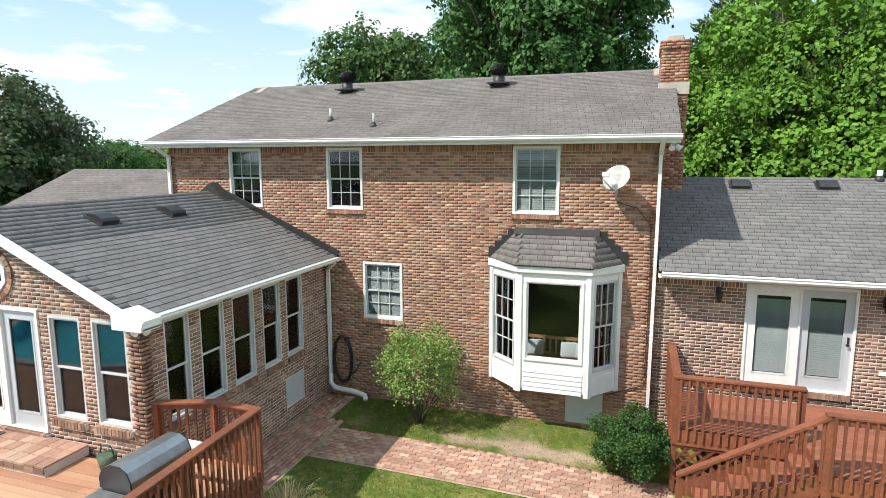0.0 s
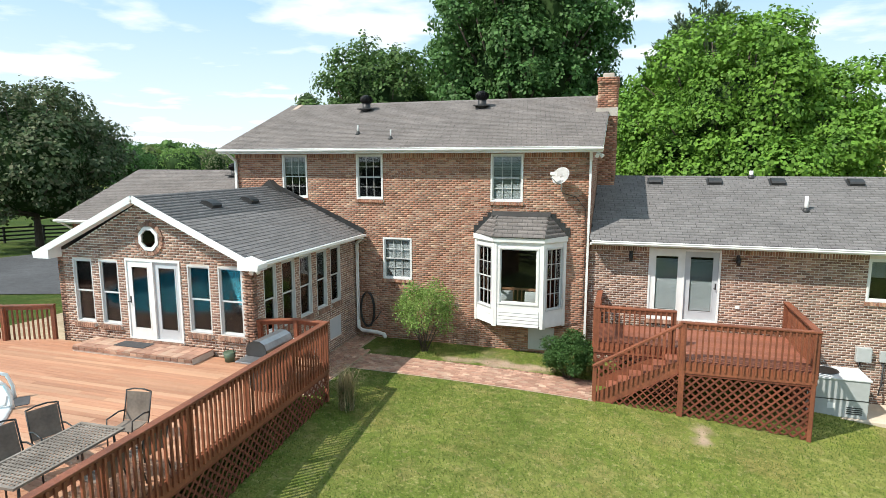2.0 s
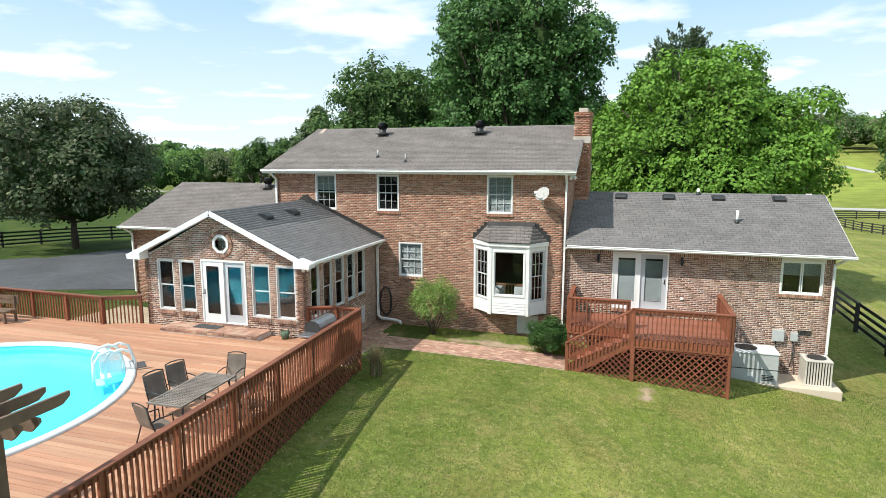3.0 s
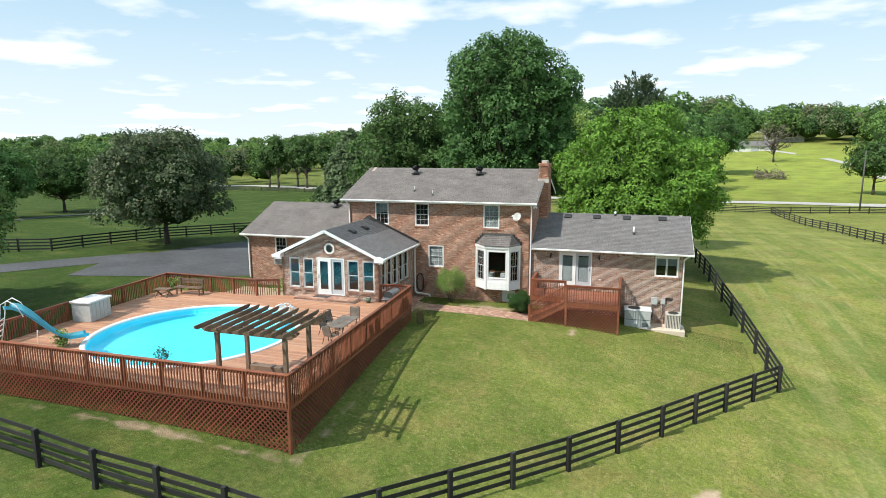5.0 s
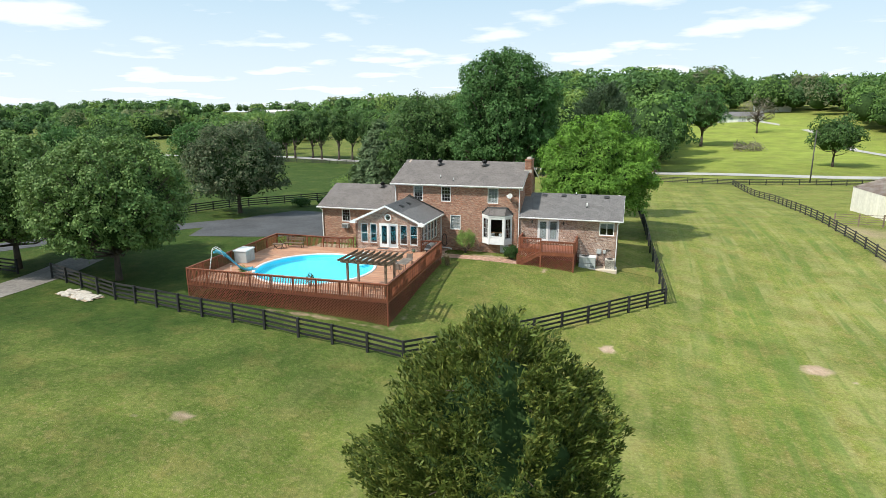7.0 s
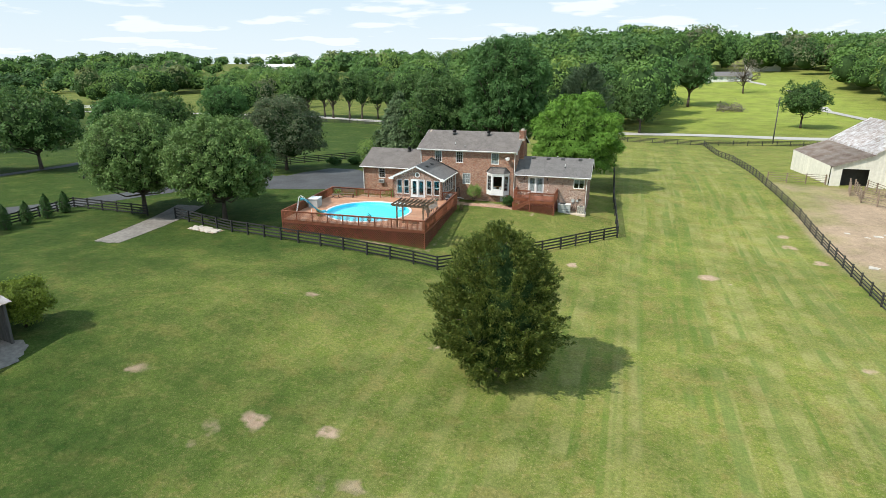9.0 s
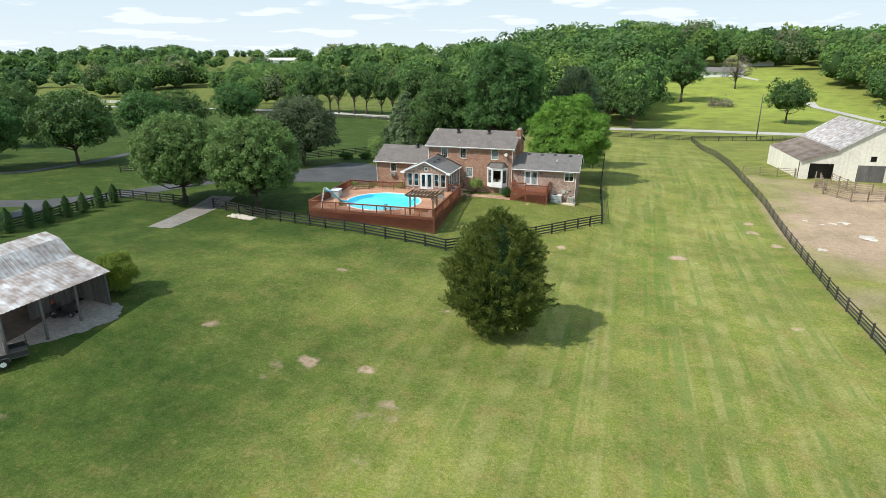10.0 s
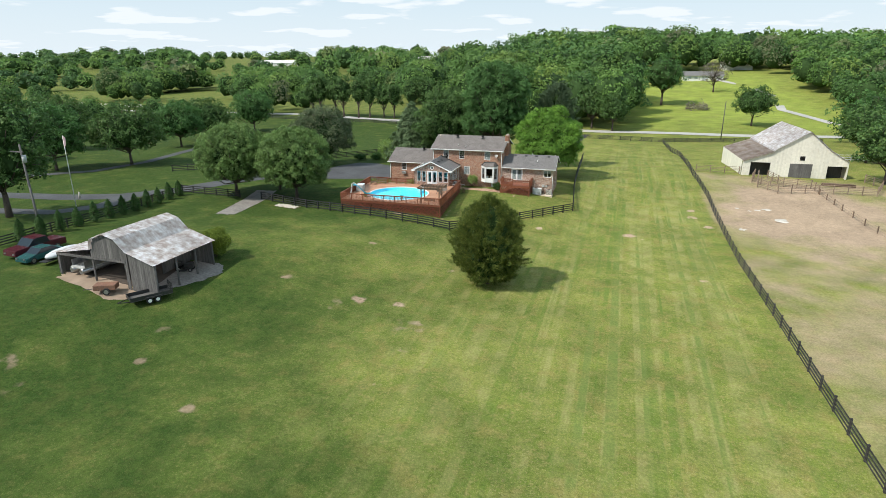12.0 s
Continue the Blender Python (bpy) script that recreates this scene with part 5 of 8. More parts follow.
def deck_rail(label, a, b, z, posts=True, cap=True, h=RAILH, gap=0.125, joist=True):
    """A stained wooden railing between two places, with posts, rails and square balusters."""
    a, b = Vector((*a, 0)), Vector((*b, 0))
    L = (b - a).length
    d = (b - a) / L
    yaw = math.degrees(math.atan2(d.y, d.x))
    ob = thing("deck_railing", label, "railing", "deck railings", m=pose(a.x, a.y, z, 0, 0, yaw))
    nudge = len([q for q in bpy.data.objects if q.name.startswith("deck_railing")]) % 6
    part("top_rail", bx(-0.05, L + 0.05, -0.075, 0.075, h - 0.04, h + 0.002 * nudge, 0.008), M_DECKRED, ob)
    part("side_rail", bx(0, L, -0.048, -0.010, h - 0.14, h - 0.042), M_DECKRED, ob)
    if joist:
        part("rim_joist", bx(0, L, -0.05, -0.012, -0.30, -0.02), M_DECKRED, ob)
    k = max(1, round(L / 1.8)) if posts else 1
    post = shared("post", ("post", h), lambda: bx(-0.045, 0.045, -0.045, 0.045, -0.30, h - 0.04, 0.004), M_DECKRED)
    for i in range(k + 1):
        piece("post", post, ob, pose(L * i / k, 0, 0) @ Matrix.Diagonal((1 + 0.03 * nudge, 1 + 0.03 * nudge, 1 + 0.001 * nudge, 1)))
    bal = shared("baluster", ("bal", h), lambda: bx(-0.019, 0.019, -0.019, 0.019, -0.19, h - 0.045), M_DECKRED)
    n_ = int(L / gap)
    for i in range(n_):
        piece("baluster", bal, ob, pose((i + 0.5) * L / n_, -0.068, 0, 0, random.uniform(-0.4, 0.4), 0))
    return ob


def lattice(label, a, b, ztop, foot, pitch=0.205):
    """Diagonal wooden lattice under a deck edge, cut at the ground."""
    a, b = Vector((*a, 0)), Vector((*b, 0))
    L = (b - a).length
    d = (b - a) / L
    yaw = math.degrees(math.atan2(d.y, d.x))
    ob = thing("lattice_skirt", label, "lattice", "lattice skirts", m=pose(a.x, a.y, 0, 0, 0, yaw))
    zb = lambda s: foot(a.x + d.x * s, a.y + d.y * s)
    low = min(zb(L * i / 10) for i in range(11))
    H = ztop - low
    vs_total = 0
    for sgn, y in ((1, -0.012), (-1, 0.0)):
        k = int((L + H) / pitch)
        for i in range(k):
            s0 = -H + i * pitch + pitch / 2 if sgn > 0 else i * pitch + pitch / 2
            pts = []
            for j in range(41):
                t = H * j / 40
                s = s0 + t if sgn > 0 else s0 - t
                z = low + t
                if 0 <= s <= L and z >= zb(s) + 0.01:
                    pts.append((s, z))
            if len(pts) > 1:
                (sa, za), (sb, zb_) = pts[0], pts[-1]
                w = 0.033
                bm = bmesh.new()
                prism(bm, [(sa - w, za), (sa + w, za), (sb + w, zb_), (sb - w, zb_)], "y", y - 0.006, y + 0.006)
                part("slat", bm, M_LATT, ob)
    for s in (0.0, L):
        part("post", bx(s - 0.041, s + 0.041, -0.026, 0.06, zb(s) - 0.15, ztop - 0.003), M_DECKRED, ob)
    part("kick_board", bx(0, L, -0.028, -0.016, ztop - 0.06, ztop + 0.02), M_LATT, ob)
    return ob


deck = thing("pool_deck", "large worn reddish-brown wooden deck round the pool", "deck")
BW = 0.143
rows = int((19.08 - 5.3) / BW)
cut_lengths = (4.2, 3.1, 4.9, 3.7)
for r in range(rows):
    y0 = -19.08 + r * BW
    ym = y0 + BW / 2
    lo = left_edge(ym) if ym < -6.4 else (-15.1 + (ym + 6.4) * 2.2 if ym < -5.86 else None)
    hi = right_edge(ym)
    if ym > SY - 0.02:
        lo = SX1 + 0.02
    if lo is None:
        continue
    inside = 1 - ((ym - PC[1]) / PB) ** 2
    segs = [(lo, hi)]
    if inside > 0:
        w = PA * math.sqrt(inside)
        segs = [(lo, PC[0] - w), (PC[0] + w, hi)]
    for s, e in segs:
        x = s
        k = r
        while x < e - 0.05:
            L = cut_lengths[k % 4] if k != r else cut_lengths[r % 4] * (0.4 + 0.6 * ((r * 37) % 10) / 10)
            x1 = min(x + L, e)
            if e - x1 < 0.8:
                x1 = e
            part("board", bx(x + 0.002, x1 - 0.002, y0 + 0.003, y0 + BW - 0.003, DZ - 0.036, DZ + random.uniform(-0.002, 0.002)), M_BOARD, deck)
            x = x1
            k += 1
deck_rail("red-stained railing along the lawn side of the pool deck", DK["fr"], DK["br"], DZ)
deck_rail("red-stained railing along the pasture side of the pool deck", DK["fl"], DK["fr"], DZ)
deck_rail("red-stained railing along the far side of the pool deck", DK["lb"], DK["fl"], DZ)
deck_rail("red-stained railing along the driveway side of the pool deck", DK["gl"], DK["lb"], DZ)
deck_rail("short red-stained gate railing beside the sunroom", DK["gr"], DK["gl"], DZ)
deck_rail("short red-stained railing beside the grill", DK["br"], (-6.75, -5.30), DZ)
deck_rail("short red-stained railing against the sunroom wall", (-6.75, -5.30), (-7.6, -5.62), DZ, joist=False)
lattice("dark red lattice skirt along the lawn", DK["fr"], DK["br"], DZ - 0.30, gz)
lattice("dark red lattice skirt along the pasture", DK["fl"], DK["fr"], DZ - 0.30, gz)
lattice("dark red lattice skirt on the far side", DK["lb"], DK["fl"], DZ - 0.30, gz, 0.24)
# brick step before the sunroom
step = thing("brick_step", "long low step of tumbled bricks on the deck", "step")
part("core", bx(-12.55, -8.82, -6.62, SY - 0.05, DZ, DZ + 0.14), M_MORTAR2, step)
for r in range(3):
    for k in range(18):
        x = -12.55 + k * 0.2072
        part("brick", bx(x + 0.004, x + 0.20, -6.63 + r * 0.265, -6.63 + r * 0.265 + 0.255, DZ + 0.13, DZ + 0.165 + random.uniform(0, 0.004)), M_PAVER, step)
for k in range(18):
    x = -12.55 + k * 0.2072
    part("brick", bx(x + 0.004, x + 0.20, -6.645, -6.62, DZ + 0.055, DZ + 0.122), M_BRICK2, step)
mat_ = tagged(part("door_mat", bx(-11.5, -10.55, -6.35, -5.95, DZ + 0.166, DZ + 0.182, 0.004), M_ASPHALT), "dark grey rubber door mat on the step", "mat")

# pool
pool = thing("swimming_pool", "oval above-ground pool with bright blue liner", "pool")
K = 72


def ring_pts(f, z):
    return [(PC[0] + (PA + f) * math.cos(2 * math.pi * i / K), PC[1] + (PB + f) * math.sin(2 * math.pi * i / K), z) for i in range(K)]


def loft(loops, close=False):
    bm = bmesh.new()
    rws = [[bm.verts.new(p) for p in lp] for lp in loops]
    for a, b in zip(rws, rws[1:]):
        for i in range(K):
            f = bm.faces.new((a[i], a[(i + 1) % K], b[(i + 1) % K], b[i]))
            f.smooth = True
    if close:
        bm.faces.new(rws[-1])
    bmesh.ops.recalc_face_normals(bm, faces=bm.faces)
    return bm


part("liner", loft([ring_pts(-0.16, DZ + 0.02), ring_pts(-0.16, DZ - 0.44), ring_pts(-0.7, DZ - 0.54)], True), M_POOLIN, pool, "bright blue vinyl pool liner")
part("coping", loft([ring_pts(-0.17, DZ - 0.02), ring_pts(-0.17, DZ + 0.04), ring_pts(-0.13, DZ + 0.06), ring_pts(0.04, DZ + 0.06), ring_pts(0.07, DZ + 0.03), ring_pts(0.07, DZ - 0.04)]), M_COPING, pool, "white rounded pool coping")
bm = bmesh.new()
for i in range(60):
    a0, a1 = 2 * math.pi * i / 60 + 0.006, 2 * math.pi * (i + 1) / 60 - 0.006
    q = [(PC[0] + (PA - 0.155) * math.cos(a), PC[1] + (PB - 0.155) * math.sin(a)) for a in (a0, a1)]
    v = [bm.verts.new((*q[0], DZ - 0.16)), bm.verts.new((*q[1], DZ - 0.16)), bm.verts.new((*q[1], DZ - 0.03)), bm.verts.new((*q[0], DZ - 0.03))]
    bm.faces.new(v)
M_TILE = mat("blue_tile_band", (0.06, 0.22, 0.34), (0.03, 0.14, 0.26), 30, 0.3, 0.05, 60, rnd=0.4)
part("tile_band", bm, M_TILE, pool, "darker blue mosaic band")
water = part("water", loft([ring_pts(-0.165, DZ - 0.14), ring_pts(-0.9, DZ - 0.14)], True), M_POOLW, pool, "clear turquoise water")
water.visible_shadow = False
lad = thing("pool_ladder", "white curved pool entry steps", "ladder", m=pose(-10.98, -9.85, DZ, 0, 0, 50) @ Matrix.Diagonal((0.85, 0.85, 0.9, 1)))
for yy in (-0.38, 0.38):
    for off in (0, 0.32):
        bm = bmesh.new()
        tube(bm, [(-0.75 + off, yy, -0.4), (-0.72 + off, yy, 0.35), (-0.55 + off, yy, 0.62), (-0.25 + off, yy, 0.70), (0.0 + off, yy, 0.58), (0.10 + off, yy, 0.3), (0.12 + off, yy, 0.0)], 0.042)
        part("hand_rail", bm, M_WHITE, lad, smooth=True)
part("step_body", bx(-0.30, 0.30, -0.33, 0.33, -0.10, 0.12, 0.04), M_WHITE, lad, "moulded white step body")
part("side_panel", bx(-0.55, 0.05, -0.36, -0.33, 0.02, 0.40, 0.012), M_WHITE, lad)
part("side_panel", bx(-0.55, 0.05, 0.33, 0.36, 0.02, 0.40, 0.012), M_WHITE, lad)
for k in range(3):
    part("tread", bx(-0.75 + 0.2 * k, -0.45 + 0.2 * k, -0.36, 0.36, -0.35 + 0.2 * k, -0.31 + 0.2 * k, 0.01), M_WHITE, lad)
part("mat", bx(0.15, 0.75, -0.3, 0.3, 0.0, 0.015), M_ASPHALT, lad, "grey foot mat")
# slide
sl = thing("pool_slide", "curved turquoise-blue pool slide with white frame", "slide", m=pose(-19.35, -18.0, 0, 0, 0, 35) @ Matrix.Diagonal((0.92, 0.92, 1, 1)) @ Matrix.Translation((20.7, 16.1, 0)))
pts = []
for k in range(25):
    t = k / 24
    x = -20.7 + 3.0 * t
    y = -16.1 + 0.55 * t - 0.35 * math.sin(math.pi * t)
    z = DZ + 0.30 + 0.80 * (1 + math.cos(math.pi * min(1.0, max(0.0, (t - 0.05) / 0.80))))
    pts.append(Vector((x, y, z)))
bm = bmesh.new()
prev = None
for k, p in enumerate(pts):
    d = (pts[min(k + 1, 24)] - pts[max(k - 1, 0)])
    d.z = 0
    s = Vector((-d.y, d.x, 0)).normalized()
    row = [bm.verts.new(p + s * a + Vector((0, 0, b))) for a, b in ((-0.30, 0.20), (-0.27, 0.19), (-0.22, 0.03), (0, 0), (0.22, 0.03), (0.27, 0.19), (0.30, 0.20))]
    if prev:
        for i in range(6):
            f = bm.faces.new((prev[i], row[i], row[i + 1], prev[i + 1]))
            f.smooth = True
    prev = row
bmesh.ops.solidify(bm, geom=bm.faces[:], thickness=0.025)
part("chute", bm, M_SLIDE, sl, "turquoise-blue moulded chute")
for side in (-0.3, 0.3):
    bm = bmesh.new()
    tube(bm, [(-21.3, -15.95 + side, DZ), (-20.95, -16.0 + side, DZ + 1.5), (-20.85, -16.0 + side, DZ + 2.15), (-20.55, -16.05 + side, DZ + 2.3), (-20.2, -16.15 + side, DZ + 2.1), (-19.95, -16.2 + side, DZ + 1.6)], 0.025)
    part("hand_rail", bm, M_WHITE, sl, smooth=True)
for k in range(6):
    bm = bmesh.new()
    limb(bm, (-21.25 + 0.05 * k, -16.28, DZ + 0.22 + 0.24 * k), (-21.25 + 0.05 * k, -15.68, DZ + 0.22 + 0.24 * k), 0.025, 0.025)
    part("rung", bm, M_WHITE, sl)
for px, py, pz in ((-19.6, -16.3, 0.95), (-18.4, -15.95, 0.4)):
    part("brace", limb(bmesh.new(), (px, py, DZ), (px + 0.1, py - 0.1, DZ + pz), 0.025, 0.025), M_WHITE, sl)
# storage box
sb = thing("storage_box", "pale grey plastic deck storage box", "storage box", m=pose(-20.45, -12.95, DZ, 0, 0, 98))
part("body", bx(-0.72, 0.72, -0.52, 0.52, 0, 0.95, 0.02), M_GREY, sb)
part("lid", bx(-0.79, 0.79, -0.59, 0.59, 0.95, 1.05, 0.03), M_COPING, sb, "white lid")
for k in range(5):
    part("rib", bx(-0.6 + 0.27 * k, -0.54 + 0.27 * k, -0.54, -0.525, 0.06, 0.9), M_GREY, sb)
# picnic bench
pb = thing("picnic_bench", "weathered wooden bench at the deck railing", "bench", m=pose(-19.2, -7.3, DZ, 0, 0, 4))
for k in range(3):
    part("seat_slat", bx(-0.9, 0.9, -0.25 + 0.15 * k, -0.12 + 0.15 * k, 0.42, 0.455), M_DARKW, pb)
for k in range(2):
    part("back_slat", bx(-0.9, 0.9, 0.26, 0.30, 0.6 + 0.17 * k, 0.73 + 0.17 * k), M_DARKW, pb)
for xx in (-0.75, 0.75):
    part("leg", bx(xx - 0.03, xx + 0.03, -0.22, -0.14, 0, 0.42), M_DARKW, pb)
    part("leg", bx(xx - 0.03, xx + 0.03, 0.2, 0.27, 0, 0.92), M_DARKW, pb)
pt = thing("side_table", "small weathered wooden table by the bench", "table", m=pose(-20.3, -8.2, DZ, 0, 0, 10))
for k in range(4):
    part("slat", bx(-0.45, 0.45, -0.32 + 0.16 * k, -0.18 + 0.16 * k, 0.44, 0.47), M_DARKW, pt)
for xx in (-0.35, 0.35):
    bm = bmesh.new()
    beam(bm, (xx, -0.3, 0), (xx, 0.25, 0.44), 0.04, 0.06)
    part("leg", bm, M_DARKW, pt)
    bm = bmesh.new()
    beam(bm, (xx + 0.045, 0.3, 0), (xx + 0.045, -0.25, 0.44), 0.04, 0.06)
    part("leg", bm, M_DARKW, pt)
# pergola
PG = [(-8.25, -18.7), (-5.5, -18.7), (-5.6, -16.95), (-8.3, -16.95)]
pg = thing("pergola", "dark brown wooden pergola beside the pool", "pergola")
PT = DZ + 2.32
for x, y in PG:
    part("post", bx(x - 0.07, x + 0.07, y - 0.07, y + 0.07, DZ, PT, 0.006), M_DARKW, pg)
for y in (-18.85, -18.6, -17.05, -16.80):
    bm = bmesh.new()
    prism(bm, [(-8.8, PT - 0.02), (-8.65, PT - 0.16), (-5.15, PT - 0.16), (-5.0, PT - 0.02), (-5.0, PT + 0.04), (-8.8, PT + 0.04)], "y", y, y + 0.045)
    part("beam", bm, M_DARKW, pg)
for k in range(9):
    x = -8.62 + k * 0.435
    bm = bmesh.new()
    prism(bm, [(-19.42, PT + 0.13), (-19.30, PT + 0.05), (-19.1, PT + 0.04), (-16.5, PT + 0.04), (-16.36, PT + 0.05), (-16.24, PT + 0.13), (-16.24, PT + 0.20), (-19.42, PT + 0.20)], "x", x, x + 0.045)
    part("rafter", bm, M_DARKW, pg)
plank = tagged(part("bench_plank", bx(-8.2, -6.7, -17.0, -16.7, DZ + 0.0, DZ + 0.30, 0.02), M_DARKW), "low dark wooden planter bench under the pergola", "bench")


# table and chairs
def patio_chair():
    ob = thing("patio_chair", "brown patio chair with taupe sling back", "chair", "chairs round the patio table")
    bm = bmesh.new()
    prism(bm, [(-0.25, 0.40), (0.0, 0.385), (0.22, 0.40), (0.22, 0.415), (0.0, 0.40), (-0.25, 0.415)], "x", -0.24, 0.24)
    part("seat", bm, M_TAN, ob)
    bm = bmesh.new()
    prism(bm, [(0.22, 0.42), (0.27, 0.55), (0.36, 0.96), (0.375, 0.96), (0.285, 0.55), (0.235, 0.42)], "x", -0.25, 0.25)
    part("backrest", bm, M_TAN, ob)
    for s in (-0.27, 0.27):
        bm = bmesh.new()
        tube(bm, [(s, -0.27, 0), (s, -0.26, 0.40), (s, -0.24, 0.62), (s, 0.1, 0.64), (s, 0.27, 0.60)], 0.016, 6)
        part("arm", bm, M_BLACK, ob, smooth=True)
        bm = bmesh.new()
        tube(bm, [(s, 0.34, 0), (s, 0.20, 0.38), (s, 0.26, 0.55), (s, 0.37, 0.99)], 0.016, 6)
        part("leg", bm, M_BLACK, ob, smooth=True)
    bm = bmesh.new()
    tube(bm, [(-0.27, 0.37, 0.98), (-0.1, 0.375, 1.02), (0.1, 0.375, 1.02), (0.27, 0.37, 0.98)], 0.016, 6)
    part("top_bar", bm, M_BLACK, ob)
    return ob


TC, TY = (-6.76, -11.95), 2
tb = thing("patio_table", "rectangular taupe metal lattice patio table", "table", m=pose(TC[0], TC[1], DZ, 0, 0, TY) @ Matrix.Diagonal((0.80, 0.92, 1, 1)))
bm = bmesh.new()
for k in range(13):
    x = -0.47 + 0.94 * k / 12
    box(bm, x - 0.016, x + 0.016, -0.95, 0.95, 0.705, 0.72)
for k in range(25):
    y = -0.95 + 1.9 * k / 24
    box(bm, -0.47, 0.47, y - 0.016, y + 0.016, 0.7085, 0.7235)
part("lattice_top", bm, M_TABLE, tb)
bm = bmesh.new()
for q in ((-0.53, -0.47, -1.0, 1.0), (0.47, 0.53, -1.0, 1.0), (-0.47, 0.47, -1.0, -0.94), (-0.47, 0.47, 0.94, 1.0)):
    box(bm, q[0], q[1], q[2], q[3], 0.695, 0.73)
part("table_rim", bm, M_TABLE, tb)
for x in (-0.42, 0.42):
    for y in (-0.85, 0.85):
        part("leg", limb(bmesh.new(), (x * 1.05, y * 1.05, 0), (x, y, 0.70), 0.022, 0.022), M_BLACK, tb)
ch = patio_chair()
spots = [(-7.58, -11.92, 80), (-7.76, -11.12, 72), (-6.12, -11.72, -88), (-6.08, -10.98, -92), (-7.02, -10.32, 8), (-6.82, -13.0, 165)]
for i, (x, y, rz) in enumerate(spots):
    m = pose(x, y, DZ, 0, 0, rz) @ Matrix.Scale(0.94, 4)
    if i == 0:
        ch.matrix_basis = m
    else:
        copy_thing(ch, m)

# grill
gr = thing("gas_grill", "steel-lidded gas grill on a black cart", "grill", m=pose(-6.28, -7.12, DZ, 0, 0, 268) @ Matrix.Diagonal((0.92, 0.86, 0.88, 1)))
bm = bmesh.new()
prof = [(-0.30, 0.92), (-0.31, 1.06), (-0.24, 1.20), (-0.10, 1.27), (0.08, 1.27), (0.22, 1.20), (0.28, 1.06), (0.28, 0.92)]
prism(bm, prof, "x", -0.52, 0.52)
part("lid", bm, M_STEEL, gr, "brushed steel hood", smooth=False)
for s in (-0.54, 0.52):
    part("lid_end", prism(bmesh.new(), prof, "x", s, s + 0.02), M_BLACK, gr)
part("firebox", bx(-0.54, 0.54, -0.28, 0.28, 0.72, 0.92, 0.01), M_BLACK, gr)
part("control_panel", bx(-0.54, 0.54, -0.36, -0.28, 0.74, 0.90, 0.01), M_STEEL, gr)
for k in range(4):
    part("knob", limb(bmesh.new(), (-0.36 + 0.24 * k, -0.36, 0.82), (-0.36 + 0.24 * k, -0.40, 0.82), 0.03, 0.026, 12), M_BLACK, gr)
part("cart", bx(-0.52, 0.52, -0.26, 0.26, 0.06, 0.72, 0.01), M_BLACK, gr)
for s in (-1, 1):
    part("side_shelf", bx(min(s * 0.56, s * 0.98), max(s * 0.56, s * 0.98), -0.28, 0.26, 0.86, 0.91, 0.012), M_COPING if s < 0 else M_STEEL, gr)
    part("wheel", limb(bmesh.new(), (s * 0.46, -0.2, 0.06), (s * 0.50, -0.2, 0.06), 0.06, 0.06, 12), M_BLACK, gr)
part("hood_handle", tube(bmesh.new(), [(-0.4, -0.30, 1.02), (-0.4, -0.36, 1.02), (0.4, -0.36, 1.02), (0.4, -0.30, 1.02)], 0.012), M_STEEL, gr)
pot = thing("watering_can", "dull green metal pot at the sunroom wall", "pot", m=pose(-8.15, -6.1, DZ))
part("body", limb(bmesh.new(), (0, 0, 0), (0, 0, 0.24), 0.11, 0.15, 14), mat("green_tin", (0.09, 0.14, 0.09), (0.07, 0.11, 0.07), 8, 0.5), pot)
part("handle", tube(bmesh.new(), [(-0.15, 0, 0.2), (-0.1, 0, 0.36), (0.1, 0, 0.36), (0.15, 0, 0.2)], 0.012), M_BLACK, pot)

# ---- wing deck ----
WD = 1.22
wd = thing("side_deck", "raised red-stained deck before the patio doors", "deck")
for k in range(14):
    y = -2.0 + k * BW
    if y + BW < 0.0:
        part("board", bx(0.36, 5.28, y + 0.003, y + BW - 0.003, WD - 0.036, WD), M_BOARD2, wd)
for k in range(7):
    y = -3.02 + k * 0.1457
    part("board", bx(2.40, 5.28, y + 0.003, y + 0.143, WD - 0.036, WD), M_BOARD2, wd)
for k in range(6):
    x1 = 2.42 - k * 0.285
    z = WD - (k + 1) * 0.175
    part("tread", bx(x1 - 0.31, x1, -2.98, -2.04, z - 0.038, z), M_BOARD2, wd)
    part("riser", bx(x1 - 0.02, x1 - 0.002, -2.98, -2.04, z, z + 0.137), M_DECKRED, wd)
for y in (-3.03, -2.02):
    bm = bmesh.new()
    prism(bm, [(2.398, WD - 0.02), (2.398, WD - 0.34), (0.75, -0.12), (0.42, -0.12), (0.42, 0.16)], "y", y, y + 0.04)
    part("stringer", bm, M_DECKRED, wd)
WH = 0.96
deck_rail("red-stained railing on the front of the raised deck", (2.42, -3.02), (5.28, -3.02), WD, posts=False, h=WH)
deck_rail("red-stained railing on the open side of the raised deck", (5.28, -3.02), (5.28, -0.05), WD, posts=False, h=WH)
deck_rail("red-stained railing above the stair landing", (0.36, -2.0), (2.30, -2.0), WD, posts=False, h=WH)
deck_rail("red-stained railing beside the house corner", (0.36, -0.05), (0.36, -2.0), WD, posts=False, h=WH)
sr = thing("stair_railing", "sloping red-stained handrail down the deck stairs", "railing", "deck railings")
bm = bmesh.new()
beam(bm, (2.46, -3.02, WD + WH - 0.02), (0.36, -3.02, 0.86), 0.15, 0.04)
part("top_rail", bm, M_DECKRED, sr)
